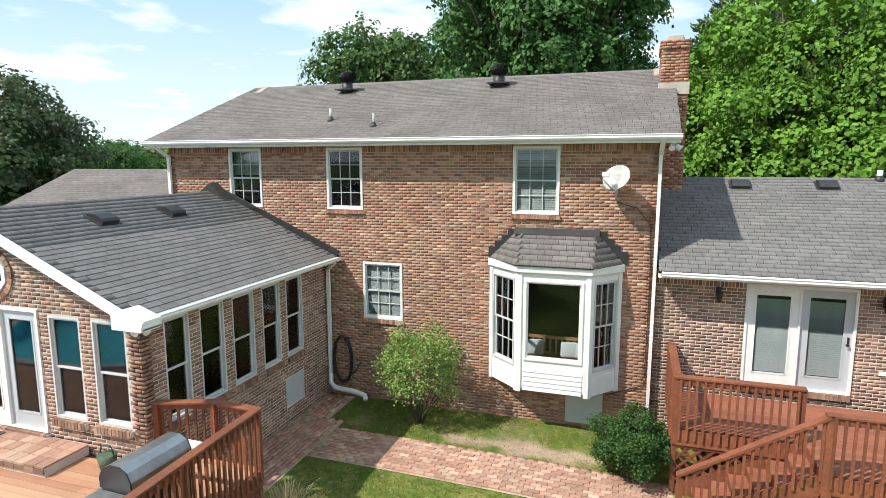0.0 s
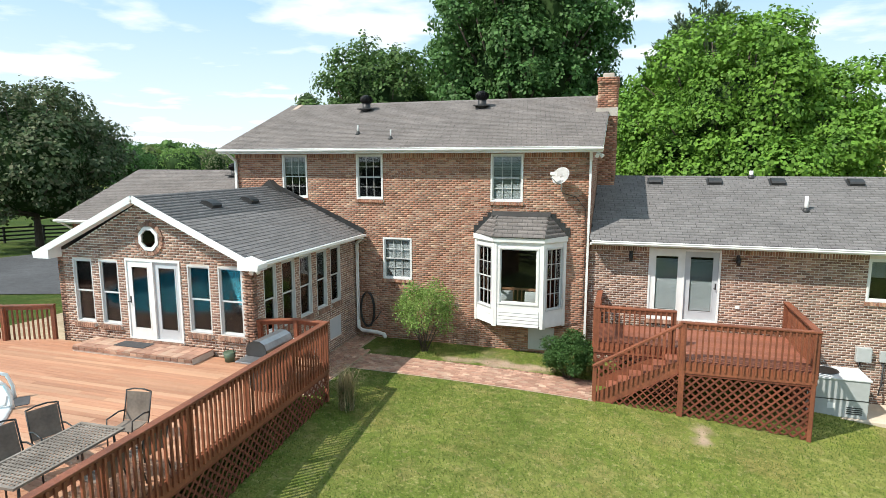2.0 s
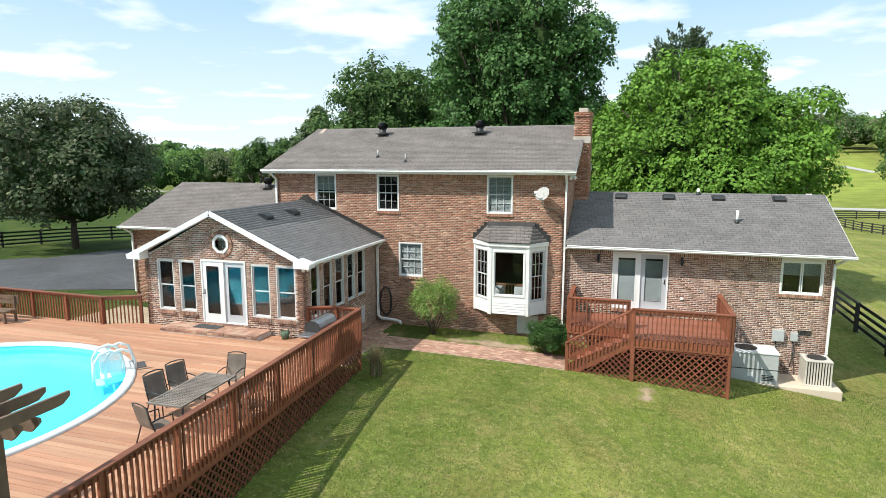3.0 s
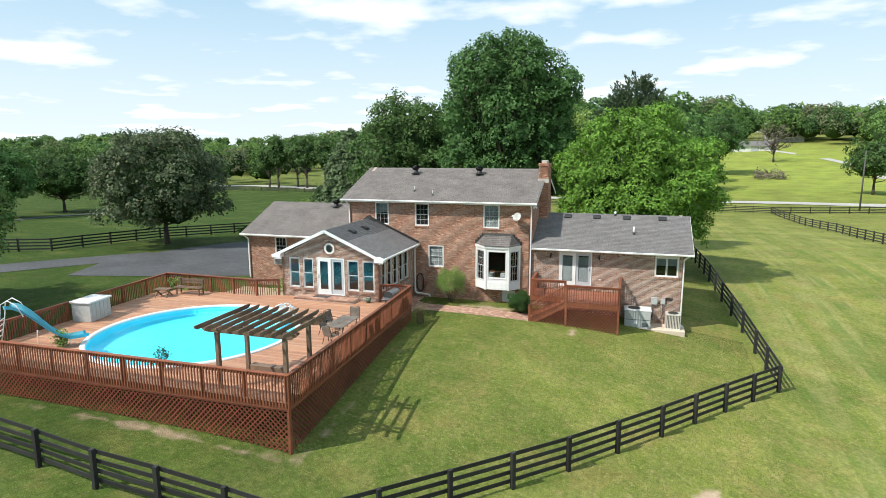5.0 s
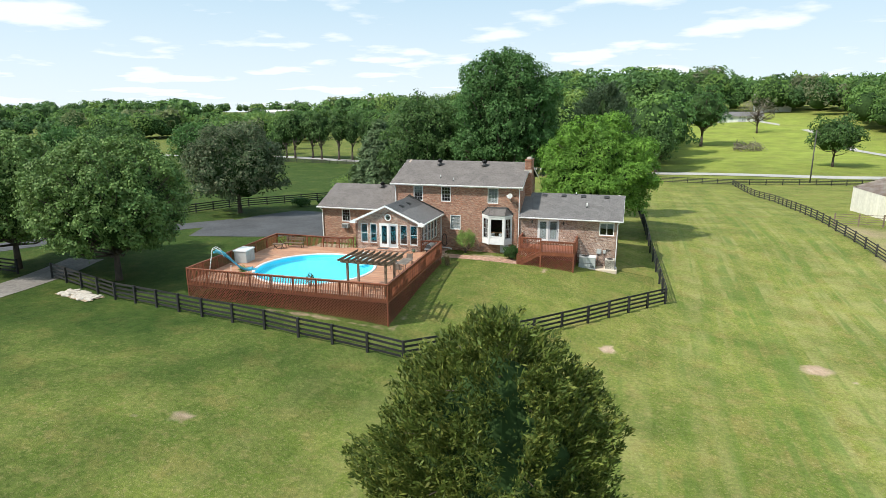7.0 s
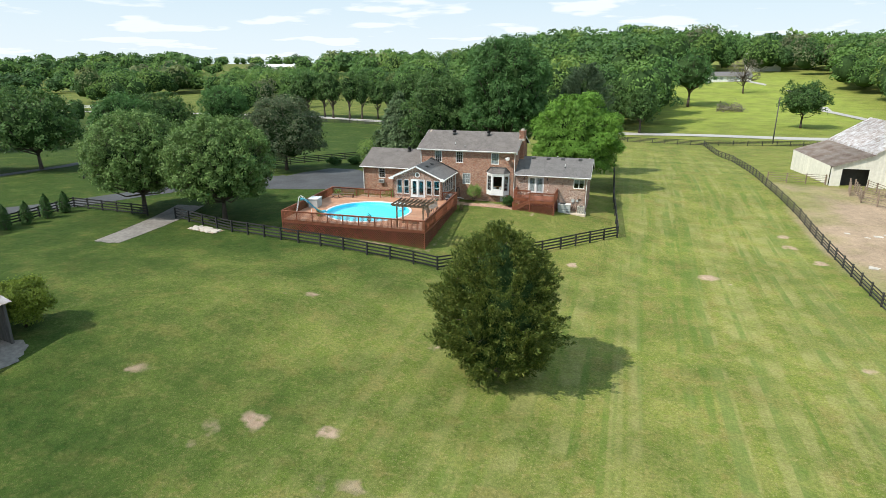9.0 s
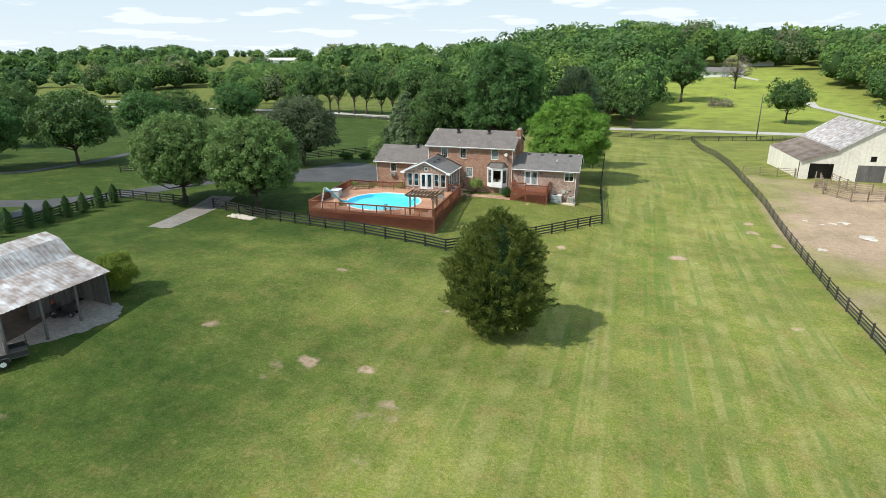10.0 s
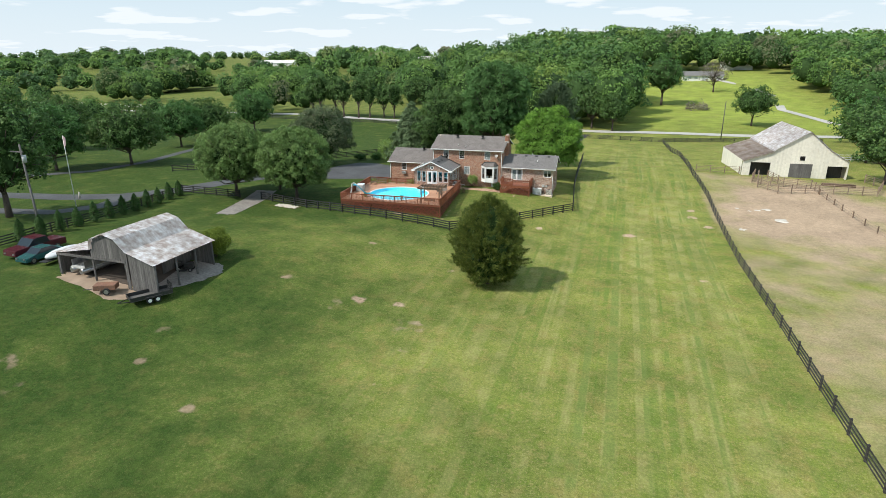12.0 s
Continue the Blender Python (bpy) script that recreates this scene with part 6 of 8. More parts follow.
for k in range(17):
    x = 2.35 - k * 0.115
    zt = WD + WH - 0.04 - (2.46 - x) * (WD + WH - 0.88) / 2.1
    part("baluster", bx(x - 0.019, x + 0.019, -3.07, -3.032, zt - 0.95, zt), M_DECKRED, sr)
part("post", bx(0.36, 0.46, -3.07, -2.97, -0.15, 0.85, 0.004), M_DECKRED, sr)
part("post", bx(2.385, 2.515, -3.085, -2.955, -0.3, WD + WH - 0.04, 0.004), M_DECKRED, sr)
foot2 = lambda x, y: max(gz(x, y), -1.2)
lattice("dark red lattice skirt under the raised deck", (2.45, -3.02), (5.28, -3.02), WD - 0.30, foot2)
lattice("dark red lattice skirt on the end of the raised deck", (5.28, -3.02), (5.28, 0.0), WD - 0.30, foot2)
lattice("dark red lattice skirt at the landing", (0.36, -2.0), (2.4, -2.0), WD - 0.30, foot2)
ls = thing("lattice_skirt", "dark red lattice triangle under the stairs", "lattice", "lattice skirts")
for sgn in (1, -1):
    for i in range(18):
        s0 = 0.3 + i * 0.185
        pts = []
        for j in range(41):
            t = 1.4 * j / 40
            x, z = (s0 + sgn * t, -0.25 + t)
            if 0.6 < x < 2.4 and z > gz(x, -3.0) and z < -0.15 + (x - 0.6) * 0.60:
                pts.append((x, z))
        if len(pts) > 1:
            bm = bmesh.new()
            w = 0.024
            (a, b), (c, d) = pts[0], pts[-1]
            prism(bm, [(a - w, b), (a + w, b), (c + w, d), (c - w, d)], "y", -3.05 + 0.012 * sgn, -3.04 + 0.012 * sgn)
            part("slat", bm, M_LATT, ls)


# ---- plants ----
def leaf_quads(centres, outs, per, size, spread, rng, flat=0.5, long=1.0):
    """Small leaf faces scattered round centres; returns places and faces."""
    n_ = len(centres) * per
    c = np.repeat(centres, per, 0) + rng.normal(0, spread, (n_, 3))
    nrm = np.repeat(outs, per, 0) * flat + rng.normal(0, 0.55, (n_, 3)) + np.array([0, 0, 0.35])
    nrm /= np.linalg.norm(nrm, axis=1, keepdims=True) + 1e-9
    t = np.cross(nrm, rng.normal(0, 1, (n_, 3)))
    t /= np.linalg.norm(t, axis=1, keepdims=True) + 1e-9
    b = np.cross(nrm, t)
    s = (size * rng.uniform(0.6, 1.35, n_))[:, None]
    v = np.stack([c - t * s * 0.5 * long, c - b * s * 0.42 + nrm * s * 0.12, c + t * s * 0.5 * long, c + b * s * 0.42 + nrm * s * 0.12], 1).reshape(-1, 3)
    return v, np.arange(n_ * 4).reshape(-1, 4)


def lobes_of(rng, c, r, count, size, low=-0.5, flat=0.72, even=0.0):
    """Bumps that make up a crown: a core and flattened boughs set over its surface."""
    out = [(np.array(c), np.array(r) * 0.80)]
    for k in range(count):
        z = low + (1 - low) * (k + 0.5) / count
        a = k * 2.399 + rng.uniform(-0.4, 0.4)
        w = math.sqrt(max(0.05, 1 - z * z))
        d = np.array([w * math.cos(a), w * math.sin(a), z])
        f = rng.uniform(0.66 + 0.18 * even, 1.0 - 0.04 * even)
        out.append((np.array(c) + d * np.array(r) * f, np.array(r).mean() * size * rng.uniform(0.6, 1.45) * np.array([1, 1, flat])))
    return out


def shell(lobes, count, rng, depth=0.22, under=-0.30):
    """Places near the outer skin of the lobes and their outward directions."""
    w = np.array([l[1].prod() ** (2 / 3) for l in lobes])
    pts, outs = [], []
    for (c, r), k in zip(lobes, np.maximum(3, (count * w / w.sum()).astype(int))):
        d = rng.normal(0, 1, (k, 3))
        d /= np.linalg.norm(d, axis=1, keepdims=True)
        d = d[d[:, 2] > under]
        pts.append(c + d * r * (1 - depth * rng.random((len(d), 1)) ** 1.5))
        outs.append(d)
    pts, outs = np.concatenate(pts), np.concatenate(outs)
    keep = np.ones(len(pts), bool)
    for c, r in lobes:
        keep &= (((pts - c) / r) ** 2).sum(1) > 0.55
    return pts[keep], outs[keep]


def trunk_mesh(rng, h, r, lobes, base=0.0, crotch=0.35):
    bm = bmesh.new()
    pts = [Vector((0, 0, base - 0.25))]
    for k in range(1, 5):
        pts.append(Vector((rng.normal(0, 0.02 * h * k / 4), rng.normal(0, 0.02 * h * k / 4), base + h * crotch * 2.0 * k / 4)))
    for k in range(4):
        limb(bm, pts[k], pts[k + 1], r * (1.25 if k == 0 else 1 - 0.18 * k), r * (1 - 0.18 * (k + 1)), 9)
    for c, lr in lobes[1:]:
        s = pts[1].lerp(pts[3], rng.random())
        e = Vector(c)
        mid = s.lerp(e, 0.5) + Vector((0, 0, -0.05 * h * rng.random()))
        limb(bm, s, mid, r * 0.42, r * 0.28, 6)
        limb(bm, mid, e, r * 0.28, r * 0.08, 5)
    return bm


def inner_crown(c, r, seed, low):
    """A solid lumpy core, coloured dark for the shade inside a crown."""
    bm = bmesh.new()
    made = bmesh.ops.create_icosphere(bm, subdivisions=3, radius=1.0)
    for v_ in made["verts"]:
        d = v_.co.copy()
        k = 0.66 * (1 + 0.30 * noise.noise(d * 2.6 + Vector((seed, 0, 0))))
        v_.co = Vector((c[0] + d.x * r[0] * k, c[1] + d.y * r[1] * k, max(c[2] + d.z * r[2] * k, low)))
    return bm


def tree(name, label, x, y, h, w, leaves, seed, leaf=0.28, clusters=1500, per=8, bottom=0.12, lobes=16, size=0.36, r=None, group="trees", spread=0.22, top_heavy=0.0, bark=M_BARK, flat=0.72, long=1.0, even=0.0):
    rng = np.random.default_rng(seed)
    ob = thing(name, label, "tree", group, m=pose(x, y, gz(x, y)))
    zc = h * (0.5 + bottom / 2 + top_heavy)
    rad = np.array([w / 2, w / 2, h - zc])
    lb = lobes_of(rng, (0, 0, zc), rad * np.array([0.95, 0.95, 0.96]), lobes, size, -0.75, flat, even)
    p, o = shell(lb, clusters, rng)
    keep = p[:, 2] > h * bottom * 0.8
    v, q = leaf_quads(p[keep], o[keep], per, leaf, spread, rng, 1.3, long)
    part("trunk", trunk_mesh(rng, h, r or h * 0.022, lb), bark, ob)
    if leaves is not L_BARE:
        part("inner_crown", inner_crown((0, 0, zc), rad, seed, h * bottom * 1.3), L_SHADE, ob, "dark core painted as the shade inside the crown")
    arrays("crown", v, q, leaves, ob)
    return ob


def cedar(name, label, x, y, h, w, leaves, seed, sprays=1500, per=76, length=(0.45, 1.15), leaf=(0.05, 0.135), spread=0.20, inner=0.33, low=0.05, group=""):
    """A broad red cedar: feathery sprays that point outwards and up from a rounded cone."""
    rng = np.random.default_rng(seed)
    ob = thing(name, label, "tree", group, m=pose(x, y, gz(x, y)))

    def profile(t):
        return np.where(t < 0.36, 0.50 + 0.50 * np.sin(np.pi / 2 * np.clip(t / 0.36, 0, 1)), np.cos(np.pi / 2 * np.clip((t - 0.36) / 0.64, 0, 1) ** 1.35) ** 0.85)
    t = rng.random(sprays * 3)
    t = t[rng.random(len(t)) < profile(t) * 0.9 + 0.1][:sprays]
    k = len(t)
    a = rng.random(k) * 2 * math.pi
    lump = 1 + 0.10 * np.sin(a * 3 + t * 8 + seed) + 0.09 * np.sin(a * 5 - t * 17) + 0.07 * np.sin(a * 11 + t * 31)
    rr = w / 2 * profile(t) * lump * rng.uniform(0.62, 1.0, k)
    base = np.stack([rr * np.cos(a), rr * np.sin(a), h * (low + (0.98 - low) * t)], 1)
    d = np.stack([np.cos(a), np.sin(a), 0.35 + 1.1 * t], 1) + rng.normal(0, 0.28, (k, 3))
    d /= np.linalg.norm(d, axis=1, keepdims=True)
    reach = rng.uniform(*length, k) * (1 - 0.35 * t)
    n_ = k * per
    u = rng.random(n_)
    D = np.repeat(d, per, 0)
    c = np.repeat(base, per, 0) + D * (u * np.repeat(reach, per))[:, None] + rng.normal(0, 1, (n_, 3)) * (spread * (1 - 0.75 * u))[:, None]
    ax = D + rng.normal(0, 0.45, (n_, 3))
    ax /= np.linalg.norm(ax, axis=1, keepdims=True)
    side = np.cross(ax, rng.normal(0, 1, (n_, 3)) + np.array([0, 0, 0.6]))
    side /= np.linalg.norm(side, axis=1, keepdims=True) + 1e-9
    s = rng.uniform(*leaf, n_)[:, None]
    v = np.stack([c - ax * s, c - side * s * 0.30, c + ax * s, c + side * s * 0.30], 1).reshape(-1, 3)
    bm = bmesh.new()
    limb(bm, (0, 0, -0.3), (0.1, 0, h * 0.45), h * 0.026, h * 0.016, 9)
    limb(bm, (0.1, 0, h * 0.45), (0, 0, h * 0.97), h * 0.016, 0.01, 7)
    for j in range(46):
        tt = 0.04 + 0.88 * j / 46
        aa = j * 2.399
        pr = float(profile(np.array(tt))) * w * 0.44
        limb(bm, (0, 0, h * (low + (0.91 - low) * tt)), (math.cos(aa) * pr, math.sin(aa) * pr, h * (low + 0.02 + (0.97 - low) * tt)), 0.06, 0.012, 5)
    part("trunk", bm, M_BARK, ob)
    # dark core again, its colour the shade deep among the sprays
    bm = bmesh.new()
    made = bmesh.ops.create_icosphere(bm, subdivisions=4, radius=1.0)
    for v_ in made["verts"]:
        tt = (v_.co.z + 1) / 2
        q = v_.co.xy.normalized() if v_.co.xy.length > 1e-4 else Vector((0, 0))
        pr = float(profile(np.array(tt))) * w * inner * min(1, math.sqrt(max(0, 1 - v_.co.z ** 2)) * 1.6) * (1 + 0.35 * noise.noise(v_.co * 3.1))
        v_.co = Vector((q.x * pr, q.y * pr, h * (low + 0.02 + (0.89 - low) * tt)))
    part("inner_crown", bm, L_SHADE, ob, "dark core painted as the shade inside the crown")
    arrays("crown", v, np.arange(n_ * 4).reshape(-1, 4), leaves, ob)
    return ob


def conifer(name, label, x, y, h, w, leaves, seed, clusters=1400, per=9, leaf=0.22, spread=0.16, bottom=0.05, power=0.8, tiers=0, belly=0.25, group="trees", foot=0.72, lean=0.0):
    """A cone-shaped evergreen whose sprays point outwards and up."""
    rng = np.random.default_rng(seed)
    ob = thing(name, label, "tree", group, m=pose(x, y, gz(x, y)))
    t = rng.random(clusters) ** 0.8
    if tiers:
        t = (np.floor(t * tiers) + rng.beta(2, 5, clusters)) / tiers
    prof = np.where(t < belly, foot + (1 - foot) * (t / belly) ** 0.7, ((1 - t) / (1 - belly)) ** power)
    prof = prof * np.clip((1 - t) / 0.22, 0.02, 1)
    a = rng.random(clusters) * 2 * math.pi
    lump = 1 + 0.16 * np.sin(a * 3 + t * 9 + seed) + 0.12 * np.sin(a * 7 - t * 21) + rng.normal(0, 0.05, clusters)
    rr = w / 2 * prof * lump * (1 - 0.30 * rng.random(clusters) ** 2)
    z = h * (bottom + (1 - bottom) * t) - (0.10 * rr if tiers else 0)
    p = np.stack([rr * np.cos(a) - lean * t * t, rr * np.sin(a), z], 1)
    o = np.stack([np.cos(a), np.sin(a), np.full(clusters, 0.5)], 1)
    v, q = leaf_quads(p, o, per, leaf, spread * np.where(t > 0.93, 0.4, 1.0).repeat(per)[:, None], rng, 0.9, 2.3)
    bm = bmesh.new()
    limb(bm, (0, 0, -0.2), (0, 0, h * 0.5), h * 0.025, h * 0.014, 9)
    limb(bm, (0, 0, h * 0.5), (0, 0, h * 0.97), h * 0.014, 0.01, 7)
    for k in range(40):
        tt = 0.06 + 0.85 * k / 40
        aa = k * 2.399
        pr = (foot + (1 - foot) * (tt / belly)) if tt < belly else ((1 - tt) / (1 - belly)) ** power
        limb(bm, (0, 0, h * (bottom + (1 - bottom) * tt * 0.9)), (math.cos(aa) * w * 0.42 * pr, math.sin(aa) * w * 0.42 * pr, h * (bottom + (1 - bottom) * tt * 0.93) + 0.1), 0.05, 0.012, 5)
    part("trunk", bm, M_BARK, ob)
    arrays("crown", v, q, leaves, ob)
    return ob


tree("maple_tree", "broad maple with bright fresh green leaves behind the house", 6.2, 14.6, 12.5, 12.6, L_MAPLE, 3, 0.19, 20000, 13, 0.04, 230, 0.175, spread=0.15, flat=0.75)
tree("tall_oak_tree", "tall dark green broadleaf tree behind the house", -6.3, 24.5, 22.0, 13.8, L_OAK, 5, 0.25, 13000, 12, 0.08, 170, 0.17, spread=0.20, top_heavy=0.03, flat=0.85)
tree("poplar_tree", "mid-green tree behind the roof ridge", -18.2, 27, 16.6, 12.0, L_WOODS, 6, 0.28, 4200, 11, 0.05, 60, 0.22)
tree("small_oak_tree", "mid-green tree behind the low wing", -14.0, 32, 15.8, 10, L_WOODS, 16, 0.28, 3800, 11, 0.05, 60, 0.22)
conifer("spruce_tree", "layered light green conifer beside the driveway", -27, 31, 13, 11, L_SPRUCE, 8, 2600, 9, 0.26, 0.26, 0.04, 0.85, 10, 0.1)
tree("magnolia_tree", "dark magnolia with bronze leaf undersides by the drive", -41.5, 15.6, 12.2, 12.8, L_MAGN, 9, 0.28, 5200, 10, 0.05, 60, 0.26, spread=0.24)
tree("pear_tree", "rounded pear tree with dense mid-green leaves", -29.8, -16.8, 11.6, 12.4, L_PEAR, 10, 0.17, 9000, 12, 0.10, 330, 0.085, spread=0.15, flat=1.3, long=1.25, even=1.0)
tree("pear_tree", "rounded pear tree with dense mid-green leaves", -41.2, -16.4, 11.9, 12.4, L_PEAR, 11, 0.17, 8400, 12, 0.10, 310, 0.085, spread=0.15, flat=1.3, long=1.25, even=1.0)
tree("pear_tree", "slender pear tree between two round ones", -36.4, -11.0, 9.4, 7.0, L_PEAR, 12, 0.28, 900, 8, 0.12, 24, 0.26)
cedar("pine_tree", "dark open pine rising behind the maple", 5.7, 29, 17.6, 7.2, L_PINE, 7, 560, 60, (0.9, 2.3), (0.10, 0.24), 0.26, 0.16, 0.30, "trees")
cedar("cedar_tree", "broad dark olive-green cedar alone in the pasture", 6.0, -37.8, 10.2, 7.4, L_CEDAR, 13)
for i, (x, y, h, w) in enumerate(((-81.5, 4, 13, 15), (-91, -6, 13, 13), (-62.5, -39.0, 18.5, 14), (-104, 84, 14, 14), (-101, 54, 12.5, 17), (-95, 36, 12, 13), (-120, 22, 14, 16), (-112, -2, 13, 13), (-122, -30, 14, 14))):
    tree("pasture_tree", "rounded pasture tree with mid-green leaves", x, y, h, w, L_OAK if i % 2 else L_WOODS, 30 + i, 0.36, 2300, 9, 0.11, 90, 0.17, spread=0.26, flat=1.0, even=0.8)
rng0 = np.random.default_rng(77)
for i in range(11):
    x, y = -112 + 6.0 * i + rng0.uniform(-1.5, 1.5), 140 - 0.6 * i + rng0.uniform(-3, 3)
    tree("roadside_tree", "slim roadside tree with a bare lower trunk", x, y, rng0.uniform(14, 18), rng0.uniform(7, 10), L_WOODS, 50 + i, 0.55, 420, 8, 0.26, 14, 0.34, spread=0.35)
for i, (x, y, h, w, lf) in enumerate(((36, 204, 24, 21, L_OAK), (64, 252, 17, 18, L_BARE), (63, 136, 14, 15, L_WOODS), (9, 118, 15, 11, L_WOODS), (2, 125, 15, 11, L_OAK), (86, 96, 15, 20, L_OAK), (74, 60, 13, 16, L_WOODS), (84, 48, 13, 14, L_OAK), (78, 26, 12, 14, L_WOODS), (104, 128, 15, 19, L_WOODS), (118, 104, 14, 17, L_OAK), (16, 112, 13, 9, L_WOODS), (-20, 122, 16, 12, L_OAK), (67, 29, 12, 12, L_WOODS))):
    tree("field_tree", ("bare greyish twiggy tree" if lf is L_BARE else "spreading green tree") + " in the fields by the road", x, y, h, w, lf, 80 + i, 0.46, 950 if lf is not L_BARE else 500, 9 if lf is not L_BARE else 4, 0.18, 40, 0.23, spread=0.32)


def woods():
    """Far woods: crowns in clumps with gaps, joined."""
    rng = np.random.default_rng(5)
    spots = []
    for k in range(1250):
        x = -340 + 660 * rng.random()
        y = 160 + 270 * rng.random() ** 1.2
        meadow = 20 < x < 110 and y < 345 - 0.3 * (x - 20)
        if meadow or (x < -150 and y < 215) or (x > 105 and y < 190 + 0.2 * x and rng.random() < 0.3):
            continue
        if x < -45 and math.sin(x / 23 + 0.6) * math.sin(y / 31 + x / 60) < (-0.2 if x > -110 else 0.05):
            continue
        spots.append((x, y, rng.uniform(12, 22) if x < -60 else rng.uniform(19, 29) if x < 60 else rng.uniform(12, 21)))
    for k in range(150):
        spots.append((rng.uniform(-460, -118), rng.uniform(-20, 215), rng.uniform(9, 16)))
    for k in range(420):
        spots.append((rng.uniform(-1000, 900), rng.uniform(430, 1200), rng.uniform(16, 26)))
    for k in range(340):
        spots.append((rng.uniform(-1000, -300), rng.uniform(120, 700), rng.uniform(10, 17)))
    for k in range(110):
        spots.append((rng.uniform(100, 280), rng.uniform(40, 210), rng.uniform(11, 18)))
    for k in range(110):
        spots.append((rng.uniform(-40, 20), rng.uniform(118, 195), rng.uniform(14, 21)))
    for k in range(60):
        spots.append((rng.uniform(104, 210), rng.uniform(165, 330), rng.uniform(12, 19)))
    open_land = ((-150, -60, 20, 132), (-330, -195, 118, 205), (-210, -160, 165, 215), (-380, -320, 225, 262), (20, 102, 100, 330))
    spots = [s for s in spots if not any(q[0] < s[0] < q[1] and q[2] < s[1] < q[3] for q in open_land)]
    kept = []
    for x, y, h in spots:
        way, d = math.degrees(math.atan2(x - 19, y + 99)), math.hypot(x - 19, y + 99)
        if -38 < way < -27 and d > 300:
            if d > 560 and rng.random() < 0.45:
                continue
            h *= 0.80
        if -112 < x < -36 and 150 < y < 186:
            continue
        kept.append((x, y, h))
    spots = kept
    moulds = []
    for k in range(9):
        r = (0.40, 0.40, 0.44) if k < 6 else (0.33, 0.33, 0.46)
        lb = lobes_of(rng, (0, 0, 0.55), r, 26 if k < 6 else 20, 0.33, -0.7, 0.8)
        p, o = shell(lb, 3600, rng, 0.16)
        mix = rng.permutation(len(p))
        moulds.append((p[mix], o[mix]))
    bm = bmesh.new()
    bmesh.ops.create_icosphere(bm, subdivisions=2, radius=1)
    bm.verts.ensure_lookup_table()
    ball, ball_f = np.array([v_.co[:] for v_ in bm.verts]), np.array([[v_.index for v_ in f.verts] for f in bm.faces])
    bm.free()
    V, T, TV, TF, tn = [], [], [], [], 0
    for x, y, h in spots:
        far = math.hypot(x - 8, y + 60)
        w = h * rng.uniform(0.78, 1.10) * (1.4 if far > 480 else 1)
        z = gz(x, y)
        p, o = moulds[rng.integers(9)]
        k = 1350 if far < 250 else 1000 if far < 340 else 720 if far < 480 else 240
        a = rng.uniform(0, 2 * math.pi)
        turn = np.array([[math.cos(a), -math.sin(a), 0], [math.sin(a), math.cos(a), 0], [0, 0, 1]])
        c = (p[:k] @ turn.T) * np.array([w, w, h]) + np.array([x, y, z])
        d = o[:k] @ turn.T + rng.normal(0, 0.42, (len(c), 3)) + np.array([0, 0, 0.3])
        d /= np.linalg.norm(d, axis=1, keepdims=True)
        u = np.cross(d, rng.normal(0, 1, (len(c), 3)))
        u /= np.linalg.norm(u, axis=1, keepdims=True) + 1e-9
        b = np.cross(d, u)
        s = (w * math.sqrt(0.80 / k) * rng.uniform(0.75, 1.45, len(c)))[:, None]
        V.append(np.stack([c - u * s * 0.9, c + u * s * 0.9, c + b * s * 1.25], 1).reshape(-1, 3))
        T.append(np.full(len(c) * 3, min(0.97, max(0, rng.normal(0.45, 0.24))) if rng.random() > 0.03 else 1.0))
        # a dark ball under each far crown, coloured as its inner shade
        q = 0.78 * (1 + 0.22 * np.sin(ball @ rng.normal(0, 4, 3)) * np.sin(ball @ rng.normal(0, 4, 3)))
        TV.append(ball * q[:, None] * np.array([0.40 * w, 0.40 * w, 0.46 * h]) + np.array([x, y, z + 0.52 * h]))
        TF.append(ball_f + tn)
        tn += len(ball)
    inner = arrays("inner_woods", np.concatenate(TV), np.concatenate(TF), L_SHADE, smooth=True)
    tagged(inner, "dark cores painted as the shade inside distant crowns", "woods", kind="stuff")
    V = np.concatenate(V)
    ob = arrays("woods", V, np.arange(len(V)).reshape(-1, 3), L_FAR)
    at = ob.data.attributes.new("tone", "FLOAT", "POINT")
    at.data.foreach_set("value", np.concatenate(T).astype("f"))
    tagged(ob, "distant mixed green woods and hedgerows", "woods", kind="stuff")


woods()


def shrub(name, label, x, y, h, w, leaves, seed, clusters=420, per=10, leaf=0.07, spread=0.07, z=None, vase=False):
    rng = np.random.default_rng(seed)
    ob = thing(name, label, "shrub", "", m=pose(x, y, gz(x, y) if z is None else z))
    lb = lobes_of(rng, (0, 0, h * 0.55), (w / 2 * 0.9, w / 2 * 0.9, h * 0.45), 14, 0.36, -0.5 if vase else -0.85)
    if vase:
        lb = [lb[0]] + [(np.array((c[0] * f, c[1] * f, c[2])), r * np.array((0.62, 0.62, 1.5))) for c, r in lb[1:] for f in (0.45 + 0.62 * c[2] / h,)]
    p, o = shell(lb, clusters, rng, 0.45, -0.30 if vase else -0.8)
    p[:, 2] = np.maximum(p[:, 2], 0.04)
    v, q = leaf_quads(p, o, per, leaf, spread, rng)
    bm = bmesh.new()
    for c, r in lb[1:]:
        limb(bm, (rng.normal(0, 0.04), rng.normal(0, 0.04), -0.05), Vector(c), 0.018, 0.006, 5)
    part("stem", bm, M_BARK, ob)
    arrays("foliage", v, q, leaves, ob)
    return ob


